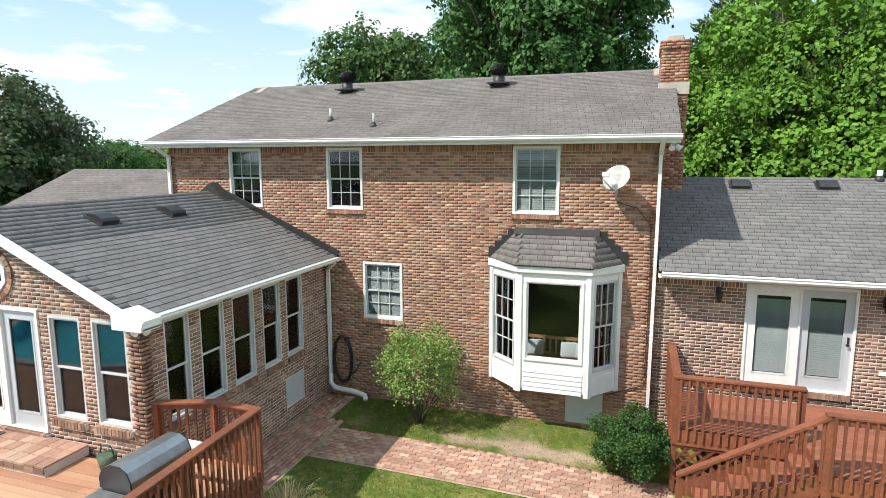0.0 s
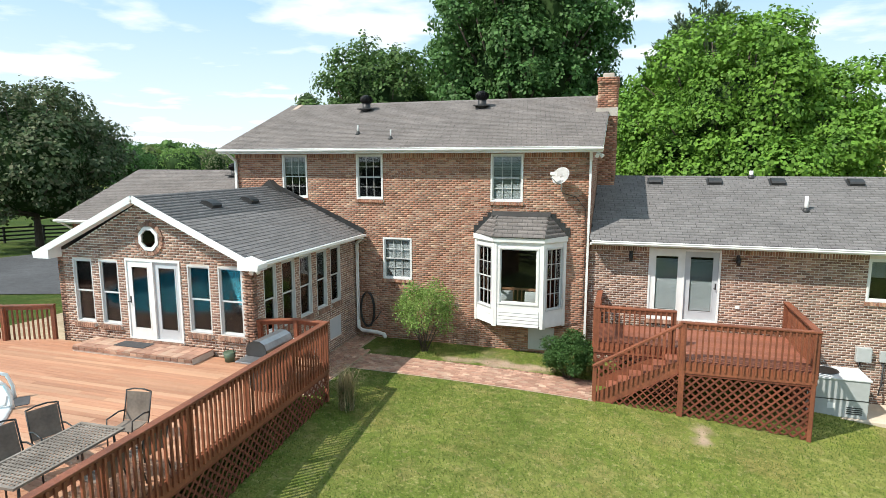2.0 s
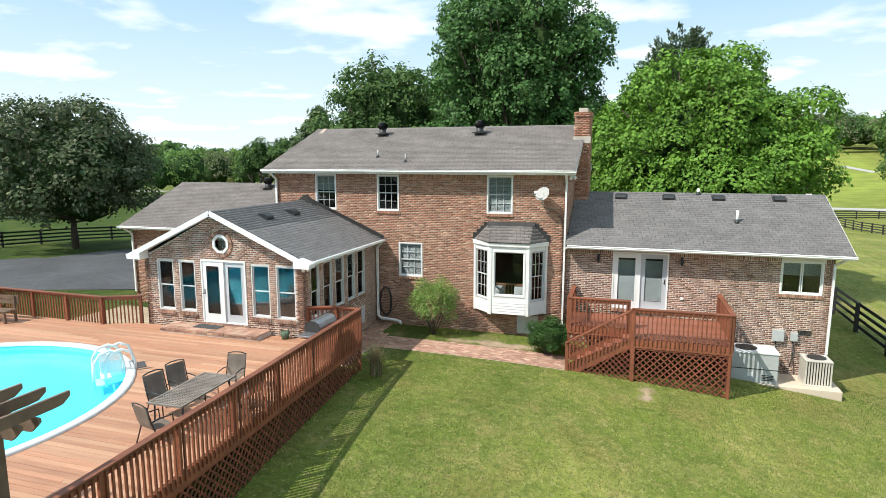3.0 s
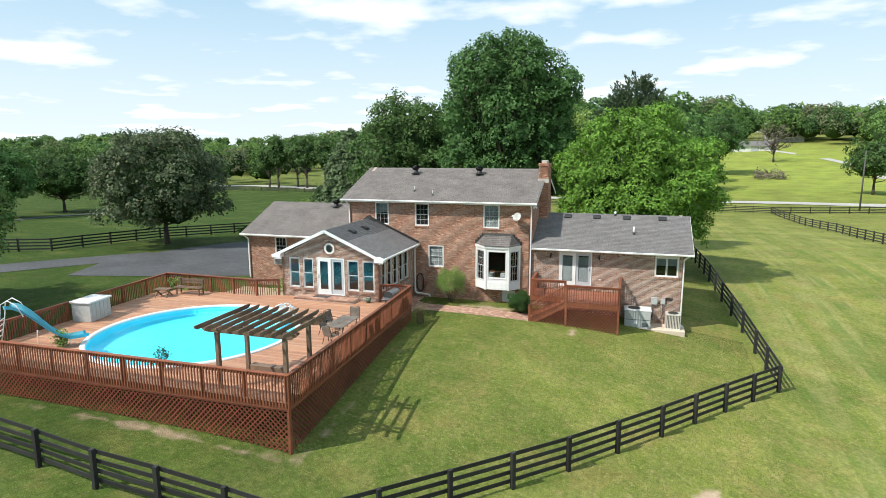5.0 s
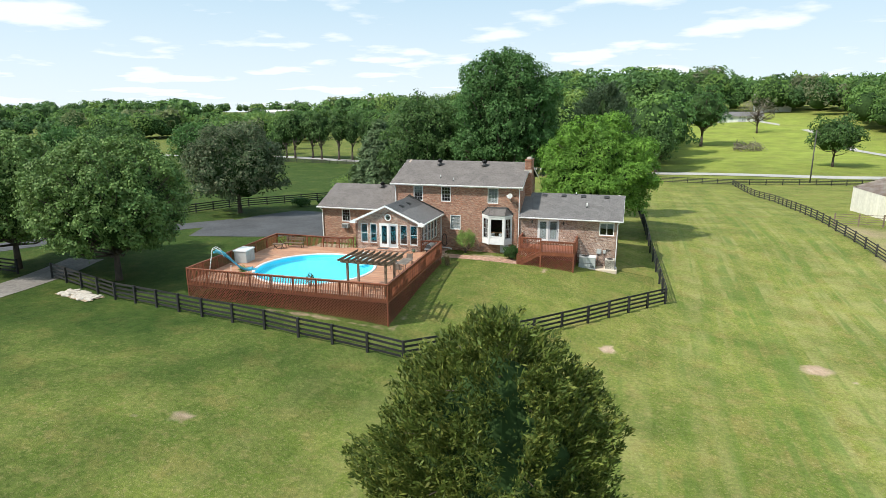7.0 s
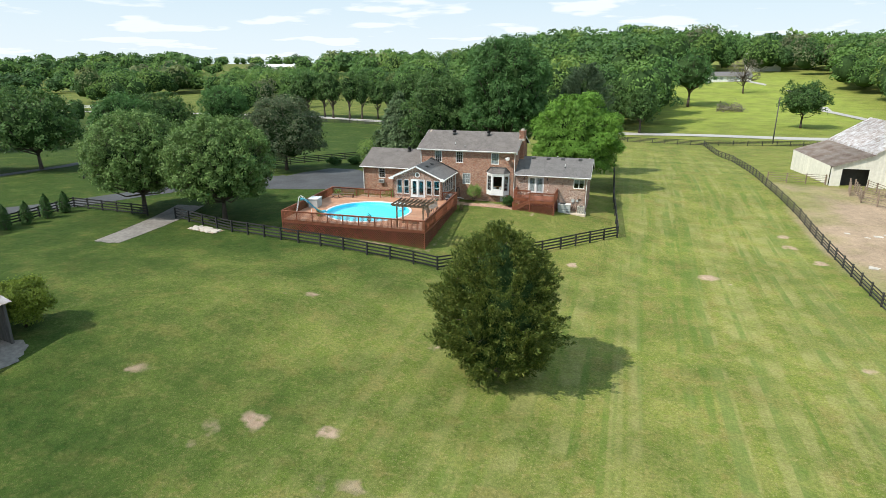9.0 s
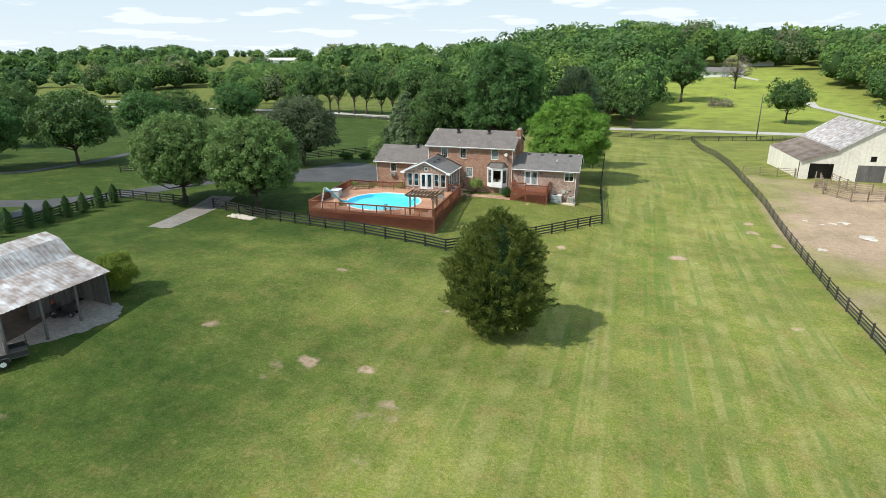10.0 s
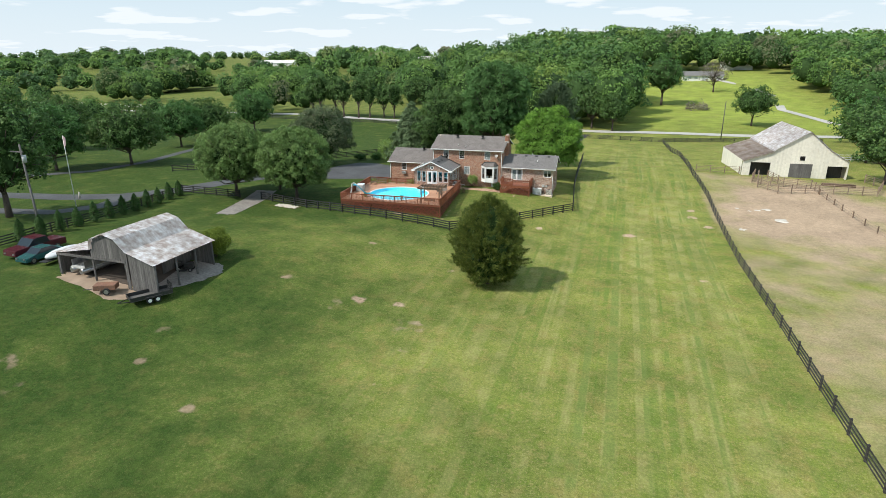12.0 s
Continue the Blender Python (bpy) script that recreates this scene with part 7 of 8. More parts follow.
shrub("garden_shrub", "loose light green shrub on the lawn by the wall", -4.85, -1.0, 2.15, 2.3, L_SHRUB, 21, 2300, 12, 0.050, 0.085, vase=True)
shrub("boxwood_shrub", "round dark green boxwood at the deck stairs", -0.35, -1.85, 1.25, 1.45, L_BOX, 22, 2600, 13, 0.042, 0.05)
def grass_clump(x, y, h, w, seed, blades=420):
    """A tuft of arching blades that fan out of one crown."""
    rng = np.random.default_rng(seed)
    ob = thing("ornamental_grass_clump", "dry tan ornamental grass by the deck corner", "ornamental grass", m=pose(x, y, gz(x, y)))
    for name, material, k, f in (("dry_tuft", M_STRAW, blades, 1.0), ("green_tuft", L_BOX, blades // 2, 0.62)):
        v, q = [], []
        for _ in range(k):
            a, reach, top = rng.uniform(0, 6.28), w / 2 * f * rng.uniform(0.15, 1.0), h * f * rng.uniform(0.55, 1.0)
            d, s_ = np.array((math.cos(a), math.sin(a))), np.array((-math.sin(a), math.cos(a))) * 0.006
            b = rng.normal(0, 0.07, 2)
            for t in (0.0, 0.35, 0.7, 1.0):
                c = b + d * reach * t ** 1.6
                z = top * (1 - (1 - t) ** 1.7) - 0.12 * reach * t ** 3
                g = s_ * (1.05 - t)
                v += [(c[0] - g[0], c[1] - g[1], z), (c[0] + g[0], c[1] + g[1], z)]
            n0 = len(v) - 8
            q += [(n0 + 2 * e, n0 + 2 * e + 1, n0 + 2 * e + 3, n0 + 2 * e + 2) for e in range(3)]
        arrays(name, np.array(v), np.array(q), material, ob)
    return ob


grass_clump(-5.25, -5.6, 1.15, 1.3, 23)
shrub("forsythia_bush", "yellow-green bush beside the grey barn", -23.4, -46.0, 3.4, 3.4, L_YELLOW, 24, 3200, 12, 0.11, 0.13)
shrub("clipped_shrub", "low clipped dark shrub beside the parking court", -37.4, 24.6, 1.3, 2.6, L_BOX, 25, 900, 9, 0.12, 0.12)
shrub("clipped_shrub", "low clipped dark shrub beside the parking court", -34.2, 26.6, 1.3, 2.6, L_BOX, 26, 900, 9, 0.12, 0.12)
shrub("young_tree", "small airy young tree beside the drive", -32.6, 29.5, 4.4, 4.2, L_SHRUB, 27, 900, 8, 0.14, 0.2)
shrub("garden_bush", "reddish-green bush outside the deck rail", -20.6, -6.3, 1.9, 1.6, L_SHRUB, 28, 200, 8, 0.09, 0.1)
shrub("garden_bush", "green bush in the bed beside the low wing", -15.6, -2.4, 1.3, 1.7, L_SHRUB, 29, 200, 8, 0.09, 0.1)
shrub("potted_plant", "leafy plant in a pot beside the pool", -11.6, -17.9, 0.95, 0.5, L_BOX, 31, 90, 8, 0.07, 0.06, z=DZ)
shrub("potted_plant", "leafy plant at the foot of the pool slide", -17.9, -16.9, 0.7, 0.7, L_SHRUB, 32, 90, 8, 0.09, 0.08, z=DZ)
shrub("thicket", "scrubby brown thicket in the far field", 50, 186, 2.2, 12, L_BARE, 33, 300, 6, 0.5, 0.5)
for i in range(12):
    t = i / 11
    x, y = (-48.6 if t < 0.4 else -48.6 - 3.2 * (t - 0.4)), -48.5 + 29.5 * t
    conifer("arborvitae", "small pointed dark arborvitae along the fence", x, y, 2.5 + 0.5 * random.random(), 1.15, L_BOX, 100 + i, 420, 8, 0.075, 0.07, 0.02, 0.55, 0, 0.3, "arborvitae row")


# grass blades over the near lawn
rg = np.random.default_rng(8)
n_ = 130000
bxs, bys = rg.uniform(-6.3, 12, n_), -0.2 - 17 * rg.random(n_) ** 1.3
ok = ~((bxs < 0.5) & (bys > -3.15) & (bys < -1.7)) & ~((bxs > 0.3) & (bxs < 5.3) & (bys > -3.1)) & ((dirt_amount(bxs, bys) < 0.30) | (rg.random(n_) < 0.15))
bxs, bys = bxs[ok], bys[ok]
n_ = len(bxs)
ang, hh = rg.uniform(0, 6.28, n_), rg.uniform(0.025, 0.06, n_)
zz = land(bxs, bys) - 0.005
dx, dy = np.cos(ang) * 0.008, np.sin(ang) * 0.008
lx, ly = rg.normal(0, 0.02, n_), rg.normal(0, 0.02, n_)
v = np.stack([np.stack([bxs - dx, bys - dy, zz], 1), np.stack([bxs + dx, bys + dy, zz], 1), np.stack([bxs + lx, bys + ly, zz + hh], 1)], 1).reshape(-1, 3)
gb = arrays("lawn_grass", v, np.arange(n_ * 3).reshape(-1, 3), leaf_mat("grass_blades", (0.10, 0.165, 0.028), (0.075, 0.135, 0.022), c3=(0.17, 0.19, 0.05)))
tagged(gb, "short mown grass blades", "grass", kind="stuff")


# ---- fences ----
def fence(label, pts, h=1.25, boards=4, bay=2.4, material=M_BLACKW, rail=0.14, name="fence"):
    ob = thing(name, label, "fence", "pasture fences")
    post = shared("post", ("fp", h, material.name), lambda: bx(-0.07, 0.07, -0.07, 0.07, -0.3, h + 0.06, 0.006), material)
    board = shared("board", ("fb", rail, material.name), lambda: bx(-0.02, 1.02, -0.014, 0.014, -rail / 2, rail / 2), material)
    for i, (a, b) in enumerate(zip(pts, pts[1:])):
        L = math.hypot(b[0] - a[0], b[1] - a[1])
        k = max(1, round(L / bay))
        for j in range(k + 1 if i == len(pts) - 2 else k):
            x, y = a[0] + (b[0] - a[0]) * j / k, a[1] + (b[1] - a[1]) * j / k
            piece("post", post, ob, pose(x, y, gz(x, y), 0, 0, math.degrees(math.atan2(b[1] - a[1], b[0] - a[0]))))
        for j in range(k):
            p = [Vector((a[0] + (b[0] - a[0]) * q / k, a[1] + (b[1] - a[1]) * q / k, 0)) for q in (j, j + 1)]
            for v_ in p:
                v_.z = gz(v_.x, v_.y)
            d = p[1] - p[0]
            side = Vector((d.y, -d.x, 0)).normalized() * 0.085
            yaw, tilt = math.atan2(d.y, d.x), math.atan2(d.z, math.hypot(d.x, d.y))
            for r in range(boards):
                z = h * (0.20 + 0.76 * r / (boards - 1)) + random.uniform(-0.008, 0.008)
                o = p[0] + side + Vector((0, 0, z))
                m = Matrix.Translation(o) @ Matrix.Rotation(yaw, 4, "Z") @ Matrix.Rotation(-tilt, 4, "Y") @ Matrix.Diagonal((d.length, 1, 1, 1))
                piece("board", board, ob, m)
    return ob


fence("black four-board fence along the pasture behind the pool deck", [(-2.8, -22.7), (-9.7, -22.9), (-17.3, -22.3), (-25.8, -21.1), (-35.6, -17.9)])
fence("black four-board fence round the back lawn", [(12.7, -5.6), (7.2, -12.0), (3.9, -15.7), (-2.8, -22.7)])
fence("black four-board fence beside the house", [(12.7, -5.6), (12.4, -1.4), (11.8, 7), (11.5, 18), (10.8, 46)], bay=2.6)
fence("black four-board fence between lawn and paddock", [(31.0, 87.7), (32.0, 69), (33.5, 59.5), (33.4, 27), (34.5, 11), (34.5, -4), (34.4, -22), (35.2, -46.6), (35.8, -64), (36.1, -74)], bay=2.7, material=M_FADED, rail=0.12)
fence("black four-board fence along the road", [(31.0, 87.7), (10, 91), (-20, 97), (-46, 104)], bay=3.2)
fence("black four-board fence along the road", [(31.0, 87.7), (48, 92), (75, 97)], bay=3.2)
fence("black four-board fence beyond the parking court", [(-66, -2), (-48, 7.5), (-46.5, 20), (-38, 36), (-26, 52), (-16, 66)], bay=2.8)
fence("black four-board fence along the arborvitae row", [(-49.4, -51), (-49.4, -39), (-51.3, -26.5), (-51.8, -16.6), (-39.8, -17.6)], bay=2.6)
fence("black four-board fence along the far drive", [(-130, 128), (-90, 122), (-50, 114)], bay=3.4)
fence("white board fence in the far pasture", [(-300, 190), (-262, 180), (-225, 176)], 1.4, 3, 4.0, M_WHITE, 0.2)
fence("white board fence behind the barn", [(66, 62), (84, 66), (100, 68)], 1.4, 3, 3.0, M_WHITE, 0.16)
fence("rusty pipe rails of the cattle pen", [(45.5, 28.5), (44.0, 20.5), (46.6, 16.8), (53.4, 18.1), (62.4, 18.4), (65.0, 24.0), (64.0, 29.5)], 1.6, 5, 2.3, M_PIPE, 0.06, "pen_rails")
fence("rusty pipe rails of the cattle pen", [(34.4, 31.3), (42.6, 32.0)], 1.5, 5, 2.6, M_PIPE, 0.06, "pen_rails")
fence("rusty pipe rails of the cattle pen", [(47.2, 28.8), (48.6, 22.2), (53.0, 21.6), (53.4, 18.1)], 1.6, 5, 2.2, M_PIPE, 0.06, "pen_rails")
fence("rusty pipe rails of the cattle pen", [(44.9, 28.8), (43.6, 24.0), (46.4, 22.0), (48.6, 22.2)], 1.7, 6, 1.8, M_PIPE, 0.06, "pen_rails")
fence("thin wire fence on wooden stakes in the paddock", [(53.4, 17.6), (54.2, 8), (55.4, -3.5), (57.0, -16)], 1.0, 3, 3.6, M_DARKW, 0.02, "stake_fence")
logs = thing("log_pile", "pile of dark weathered logs in the cattle pen", "logs")
for k, (dy, dz) in enumerate(((0, 0.14), (0.3, 0.14), (0.6, 0.14), (0.15, 0.38), (0.45, 0.38))):
    part("log", limb(bmesh.new(), (55.6 + 0.2 * (k % 2), 24.6 + dy, gz(56, 24.7) + dz), (61.0 - 0.3 * (k % 3), 24.4 + dy, gz(60, 24.6) + dz), 0.15, 0.12, 9), M_DARKW, logs)
for i in range(6):
    x, y = (44.1, 43.0, 41.4, 37.4, 38.5, 40.2)[i], (0.2, 6.3, 5.7, -5.8, 6.3, 5.0)[i]
    bm = bmesh.new()
    bmesh.ops.create_icosphere(bm, subdivisions=3, radius=0.5)
    big = (1.25, 0.8, 0.6, 0.7, 0.4, 0.35)[i]
    for v_ in bm.verts:
        v_.co = Vector((v_.co.x * 1.5, v_.co.y * 1.5, v_.co.z * 0.16)) * big * (1 + 0.9 * noise.noise(v_.co * 2.4 + Vector((i * 3, 0, 0))))
    tagged(part("flat_rock", bm, M_STONE, None, "", pose(x, y, gz(x, y), 0, 0, i * 40)), "flat pale limestone rock in the turf", "rock", "flat rocks")


# ---- barns ----
def boards_on(parent, o, d, length, z0, ztop, material, w=0.25, nrm=(0, -1), holes=()):
    """Upright boards on a wall; ztop(s) gives the height."""
    m = frame_of((o[0], o[1], 0), (*d, 0), (*nrm, 0))
    k = int(length / w)
    for i in range(k):
        s = i * w
        zt = min(ztop(s), ztop(s + w))
        for a, b in spans(z0, zt, [q[2:] for q in holes if q[0] < s + w / 2 < q[1]]):
            part("board", bx(s + 0.006, s + w - 0.006, -0.02 + random.uniform(-0.006, 0.006), 0.02, a, b), material, parent, "", m)


def sheets(parent, a, b, c, d, material, w=0.7, rib=0.03):
    """Corrugated metal sheets on a slope: a, b along the eave, d, c along the top."""
    a, b, c, d = map(Vector, (a, b, c, d))
    k = max(1, round((b - a).length / w))
    nrm = (b - a).cross(d - a).normalized()
    if nrm.z < 0:
        nrm = -nrm
    for i in range(k):
        f0, f1 = i / k, (i + 1) / k
        bm = bmesh.new()
        rows = []
        for j in range(9):
            f = f0 + (f1 - f0) * j / 8
            up = nrm * (rib if j % 4 in (1,) else 0.0)
            rows.append([bm.verts.new(p + up) for p in (a.lerp(b, f), a.lerp(b, f).lerp(d.lerp(c, f), 0.5), d.lerp(c, f))])
        for r0, r1 in zip(rows, rows[1:]):
            for q in range(2):
                bm.faces.new((r0[q], r1[q], r1[q + 1], r0[q + 1]))
        bmesh.ops.solidify(bm, geom=bm.faces[:], thickness=0.012)
        part("roof_sheet", bm, material, parent)


def grey_barn():
    x0, x1, y0, y1 = -2.05, 2.5, -4.1, 4.1
    g = -1.2
    ob = thing("grey_barn", "weathered grey board barn with a rusty tin gambrel roof", "barn", m=pose(-28.0, -51.7, 0, 0, 0, -2))
    prof = [(x0, 3.75), (x0 + 0.28, 4.85), (-0.15, 5.5), (1.25, 5.1), (x1, 3.85)]

    def top(s):
        x = x0 + s
        for (xa, za), (xb, zb) in zip(prof, prof[1:]):
            if xa <= x <= xb:
                return za + (zb - za) * (x - xa) / (xb - xa) - 0.05
        return 3.6
    boards_on(ob, (x0, y0), (1, 0), x1 - x0, g, top, M_GREYW, 0.2, (0, -1), [(0.0, 4.0, g - 1, 2.75)])
    boards_on(ob, (x0, y1), (1, 0), x1 - x0, g, top, M_GREYW, 0.3, (0, -1))
    boards_on(ob, (x1, y0), (1, 0), 3.0, g, lambda s: 3.75 - s * 0.31, M_GREYW, 0.2, (0, -1))
    boards_on(ob, (x1, y1), (1, 0), 3.0, g, lambda s: 3.75 - s * 0.31, M_GREYW, 0.24, (0, -1))
    boards_on(ob, (x1, y0 + 4.0), (0, 1), 4.1, g, lambda s: 3.5, M_GREYW, 0.24, (1, 0))
    boards_on(ob, (x0, y0 + 3.5), (0, 1), y1 - y0 - 3.5, g, lambda s: 2.9, M_GREYW, 0.3, (-1, 0))
    for (xa, za), (xb, zb) in zip(prof, prof[1:]):
        lo, hi = ((xa, za), (xb, zb)) if za < zb else ((xb, zb), (xa, za))
        sheets(ob, (lo[0], y0 - 0.3, lo[1]), (lo[0], y1 + 0.3, lo[1]), (hi[0], y1 + 0.3, hi[1]), (hi[0], y0 - 0.3, hi[1]), M_TIN)
    sheets(ob, (x1 + 3.2, y0 - 0.3, 2.85), (x1 + 3.2, y1 + 0.4, 2.85), (x1, y1 + 0.4, 3.88), (x1, y0 - 0.3, 3.88), M_TIN)
    sheets(ob, (x0 - 5.2, y0 - 0.1, 2.85), (x0 - 5.2, y1 - 2.0, 2.85), (x0, y1 - 2.0, 3.70), (x0, y0 - 0.1, 3.70), M_TIN)
    for x, y, z in ((x1 + 3.0, y0 + 0.1, 2.85), (x1 + 3.0, y0 + 2.9, 2.85), (x1 + 3.0, y0 + 5.6, 2.85), (x1 + 3.0, y1, 2.85), (x0 - 4.6, y0 + 0.1, 2.85), (x0 - 0.1, y0 + 0.1, 3.5), (x0 - 4.6, y1 - 2.2, 2.85), (x1 - 0.5, y0 + 0.06, 2.8)):
        part("post", limb(bmesh.new(), (x, y, g - 0.2), (x, y, z), 0.11, 0.09, 8), M_GREYW, ob)
    part("lintel", bx(x0 - 4.7, x1 - 0.4, y0 - 0.07, y0 + 0.05, 2.68, 2.9), M_GREYW, ob)
    boards_on(ob, (x0 - 5.0, y1 - 2.1), (1, 0), 5.0, g, lambda s: 2.75 + 0.15 * s, M_GREYW, 0.3, (0, -1))
    boards_on(ob, (x0 - 5.0, y0 + 0.2), (0, 1), 5.6, g, lambda s: 2.75, M_GREYW, 0.3, (-1, 0))
    return ob


grey_barn()


def white_barn():
    m = pose(42.85, 31.15, -0.95, 0, 0, 3)
    ob = thing("white_barn", "large whitewashed barn with a rusted tin roof", "barn", m=m)
    W, D = 18.9, 19.1
    prof = [(0.0, 2.75), (5.4, 4.65), (5.5, 4.95), (11.25, 8.68), (15.6, 5.05), (W, 3.1)]

    def top(s):
        for (xa, za), (xb, zb) in zip(prof, prof[1:]):
            if xa <= s <= xb + 1e-6:
                return za + (zb - za) * (s - xa) / (xb - xa) - 0.05
        return 2.5
    boards_on(ob, (0, 0), (1, 0), W, -0.9, top, M_BARNW, 0.3, (0, -1), [(1.5, 5.2, -1, 2.45), (8.6, 12.6, -1, 2.4), (15.4, 18.7, -1, 2.1), (10.2, 11.0, 3.0, 3.9)])
    part("door", bx(8.6, 12.6, -0.06, 0.0, -0.5, 2.4), M_GREYW, ob, "grey double barn door")
    # near-black sheets behind the barn openings, painted as inner shade
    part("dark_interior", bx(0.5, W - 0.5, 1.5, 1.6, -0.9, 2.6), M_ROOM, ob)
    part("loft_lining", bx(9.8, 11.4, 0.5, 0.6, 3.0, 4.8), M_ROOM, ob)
    boards_on(ob, (0, D), (0, -1), D, -1.2, lambda s: 2.72, M_BARNW, 0.6, (-1, 0))
    boards_on(ob, (W, 0), (0, 1), D, -0.9, lambda s: 3.05, M_BARNW, 0.8, (1, 0))
    boards_on(ob, (0, D), (1, 0), W, -0.3, top, M_BARNW, 0.8, (0, 1))
    for (xa, za), (xb, zb) in zip(prof, prof[1:]):
        lo, hi = ((xa, za), (xb, zb)) if za < zb else ((xb, zb), (xa, za))
        sheets(ob, (lo[0], -0.4, lo[1]), (lo[0], D + 0.4, lo[1]), (hi[0], D + 0.4, hi[1]), (hi[0], -0.4, hi[1]), M_TINRUST if xa == 0 else M_TIN, 1.2)


white_barn()


# ---- vehicles ----
def wheel(parent, x, y, r=0.33, w=0.22, rim=M_STEEL):
    s = 1 if y > 0 else -1
    t = part("wheel", limb(bmesh.new(), (x, y, r), (x, y - s * w, r), r, r, 18), M_TYRE, parent)
    part("rim", limb(bmesh.new(), (x, y + s * 0.01, r), (x, y - s * 0.02, r), r * 0.6, r * 0.62, 14), rim, t)


def car(name, label, m, body, L, W, hood, roof, prof, glass_prof):
    ob = thing(name, label, "car", "parked vehicles", m=m)
    bm = bmesh.new()
    prism(bm, prof, "y", -W / 2, W / 2)
    bmesh.ops.bevel(bm, geom=bm.edges[:], offset=0.05, segments=2, affect="EDGES")
    part("body", bm, body, ob, smooth=False)
    bm = bmesh.new()
    prism(bm, glass_prof, "y", -W / 2 + 0.06, W / 2 - 0.06)
    cab = part("cabin_glass", bm, mat(name + "_tinted_glass", (0.02, 0.025, 0.03), (0.02, 0.025, 0.03), 1, 0.06, 0), ob)
    part("roof", bx(roof[0], roof[1], -W / 2 + 0.12, W / 2 - 0.12, roof[2] - 0.03, roof[2] + 0.03, 0.02), body, ob)
    for x in hood:
        for y in (-W / 2 - 0.01, W / 2 + 0.01):
            wheel(ob, x, y)
    for y in (-W / 2 + 0.2, W / 2 - 0.45):
        part("headlight", bx(-L / 2 - 0.01, -L / 2 + 0.05, y, y + 0.25, 0.58, 0.72), M_STEEL, ob)
    return ob


zc = gz(-43, -52)
car("pickup_truck", "maroon pickup truck parked by the fence", pose(-43.4, -51.0, zc, 0, 0, 84) @ Matrix.Scale(1.1, 4), M_REDCAR, 5.4, 1.9, (-1.75, 1.65), (-0.6, 0.75, 1.72),
    [(-2.7, 0.4), (2.7, 0.4), (2.7, 1.08), (0.9, 1.08), (-0.9, 1.08), (-2.6, 0.98)], [(-1.25, 1.07), (0.95, 1.07), (0.75, 1.70), (-0.6, 1.70)])
car("sedan", "dark teal sedan parked beside a pickup", pose(-40.9, -52.6, zc, 0, 0, 86), M_TEAL, 4.5, 1.75, (-1.4, 1.4), (-0.3, 0.95, 1.38),
    [(-2.25, 0.3), (2.25, 0.3), (2.25, 0.88), (1.6, 0.92), (-1.0, 0.90), (-2.2, 0.70)], [(-1.0, 0.88), (1.65, 0.90), (1.0, 1.37), (-0.3, 1.37)])
bt = thing("covered_boat", "boat under a white cover on a trailer", "boat", "parked vehicles", m=pose(-38.4, -51.6, gz(-38.4, -51.6), 0, 0, 86))
bm = bmesh.new()
bmesh.ops.create_uvsphere(bm, u_segments=16, v_segments=8, radius=1)
for v_ in bm.verts:
    v_.co = Vector((v_.co.x * 2.4, v_.co.y * 0.95, 0.75 + v_.co.z * (0.55 if v_.co.z > 0 else 0.3)))
part("cover", bm, M_TARP, bt, smooth=True)
part("trailer_frame", bx(-2.8, 2.0, -0.5, 0.5, 0.38, 0.46), M_BLACK, bt)
for y in (-0.85, 0.85):
    wheel(bt, 0.6, y, 0.28, 0.18)
tl = thing("utility_trailer", "black open utility trailer with tandem wheels", "trailer", m=pose(-23.04, -56.48, gz(-23.04, -56.48), 0, 0, 57) @ Matrix.Diagonal((0.85, 0.85, 0.85, 1)))
part("bed", bx(-2.3, 2.1, -0.95, 0.95, 0.52, 0.60), M_GREYW, tl, "grey plank bed")
for y in (-0.98, 0.93):
    part("side_rail", bx(-2.3, 2.1, y, y + 0.05, 0.6, 1.0), M_BLACK, tl)
part("front_rail", bx(-2.35, -2.3, -0.95, 0.95, 0.6, 1.0), M_BLACK, tl)
bm = bmesh.new()
for k in range(9):
    box(bm, 2.12, 2.15, -0.9 + 0.22 * k, -0.87 + 0.22 * k, 0.6, 1.75)
for k in range(5):
    box(bm, 2.115, 2.14, -0.93, 0.93, 0.6 + 0.28 * k, 0.63 + 0.28 * k)
part("ramp_gate", bm, M_BLACK, tl, "upright mesh ramp gate")
bm = bmesh.new()
beam(bm, (-2.3, -0.6, 0.5), (-3.5, 0, 0.5), 0.08, 0.08)
beam(bm, (-2.3, 0.6, 0.5), (-3.5, 0, 0.5), 0.08, 0.08)
part("tow_bar", bm, M_BLACK, tl)
for x in (-0.45, 0.4):
    for y in (-1.2, 1.2):
        wheel(tl, x, y, 0.34, 0.2, M_WHITE)
for y in (-1.22, 1.0):
    part("mudguard", bx(-0.9, 0.85, y, y + 0.22, 0.72, 0.76), M_BLACK, tl)
st2 = thing("farm_cart", "small rusty farm cart beside the barn door", "cart", m=pose(-27.4, -57.2, gz(-27.4, -57.2), 0, 0, 25))
part("tub", bx(-1.1, 0.9, -0.55, 0.55, 0.45, 0.95, 0.04), M_RUST, st2)
part("tow_bar", limb(bmesh.new(), (-1.1, 0, 0.5), (-2.2, 0, 0.4), 0.04, 0.04), M_BLACK, st2)
for y in (-0.72, 0.72):
    wheel(st2, 0.1, y, 0.34, 0.16)
tr = thing("pontoon_boat", "silver pontoon boat stored in the barn lean-to", "boat", m=pose(-32.4, -53.4, gz(-32.4, -53.4) + 0.05, 0, 0, 80))
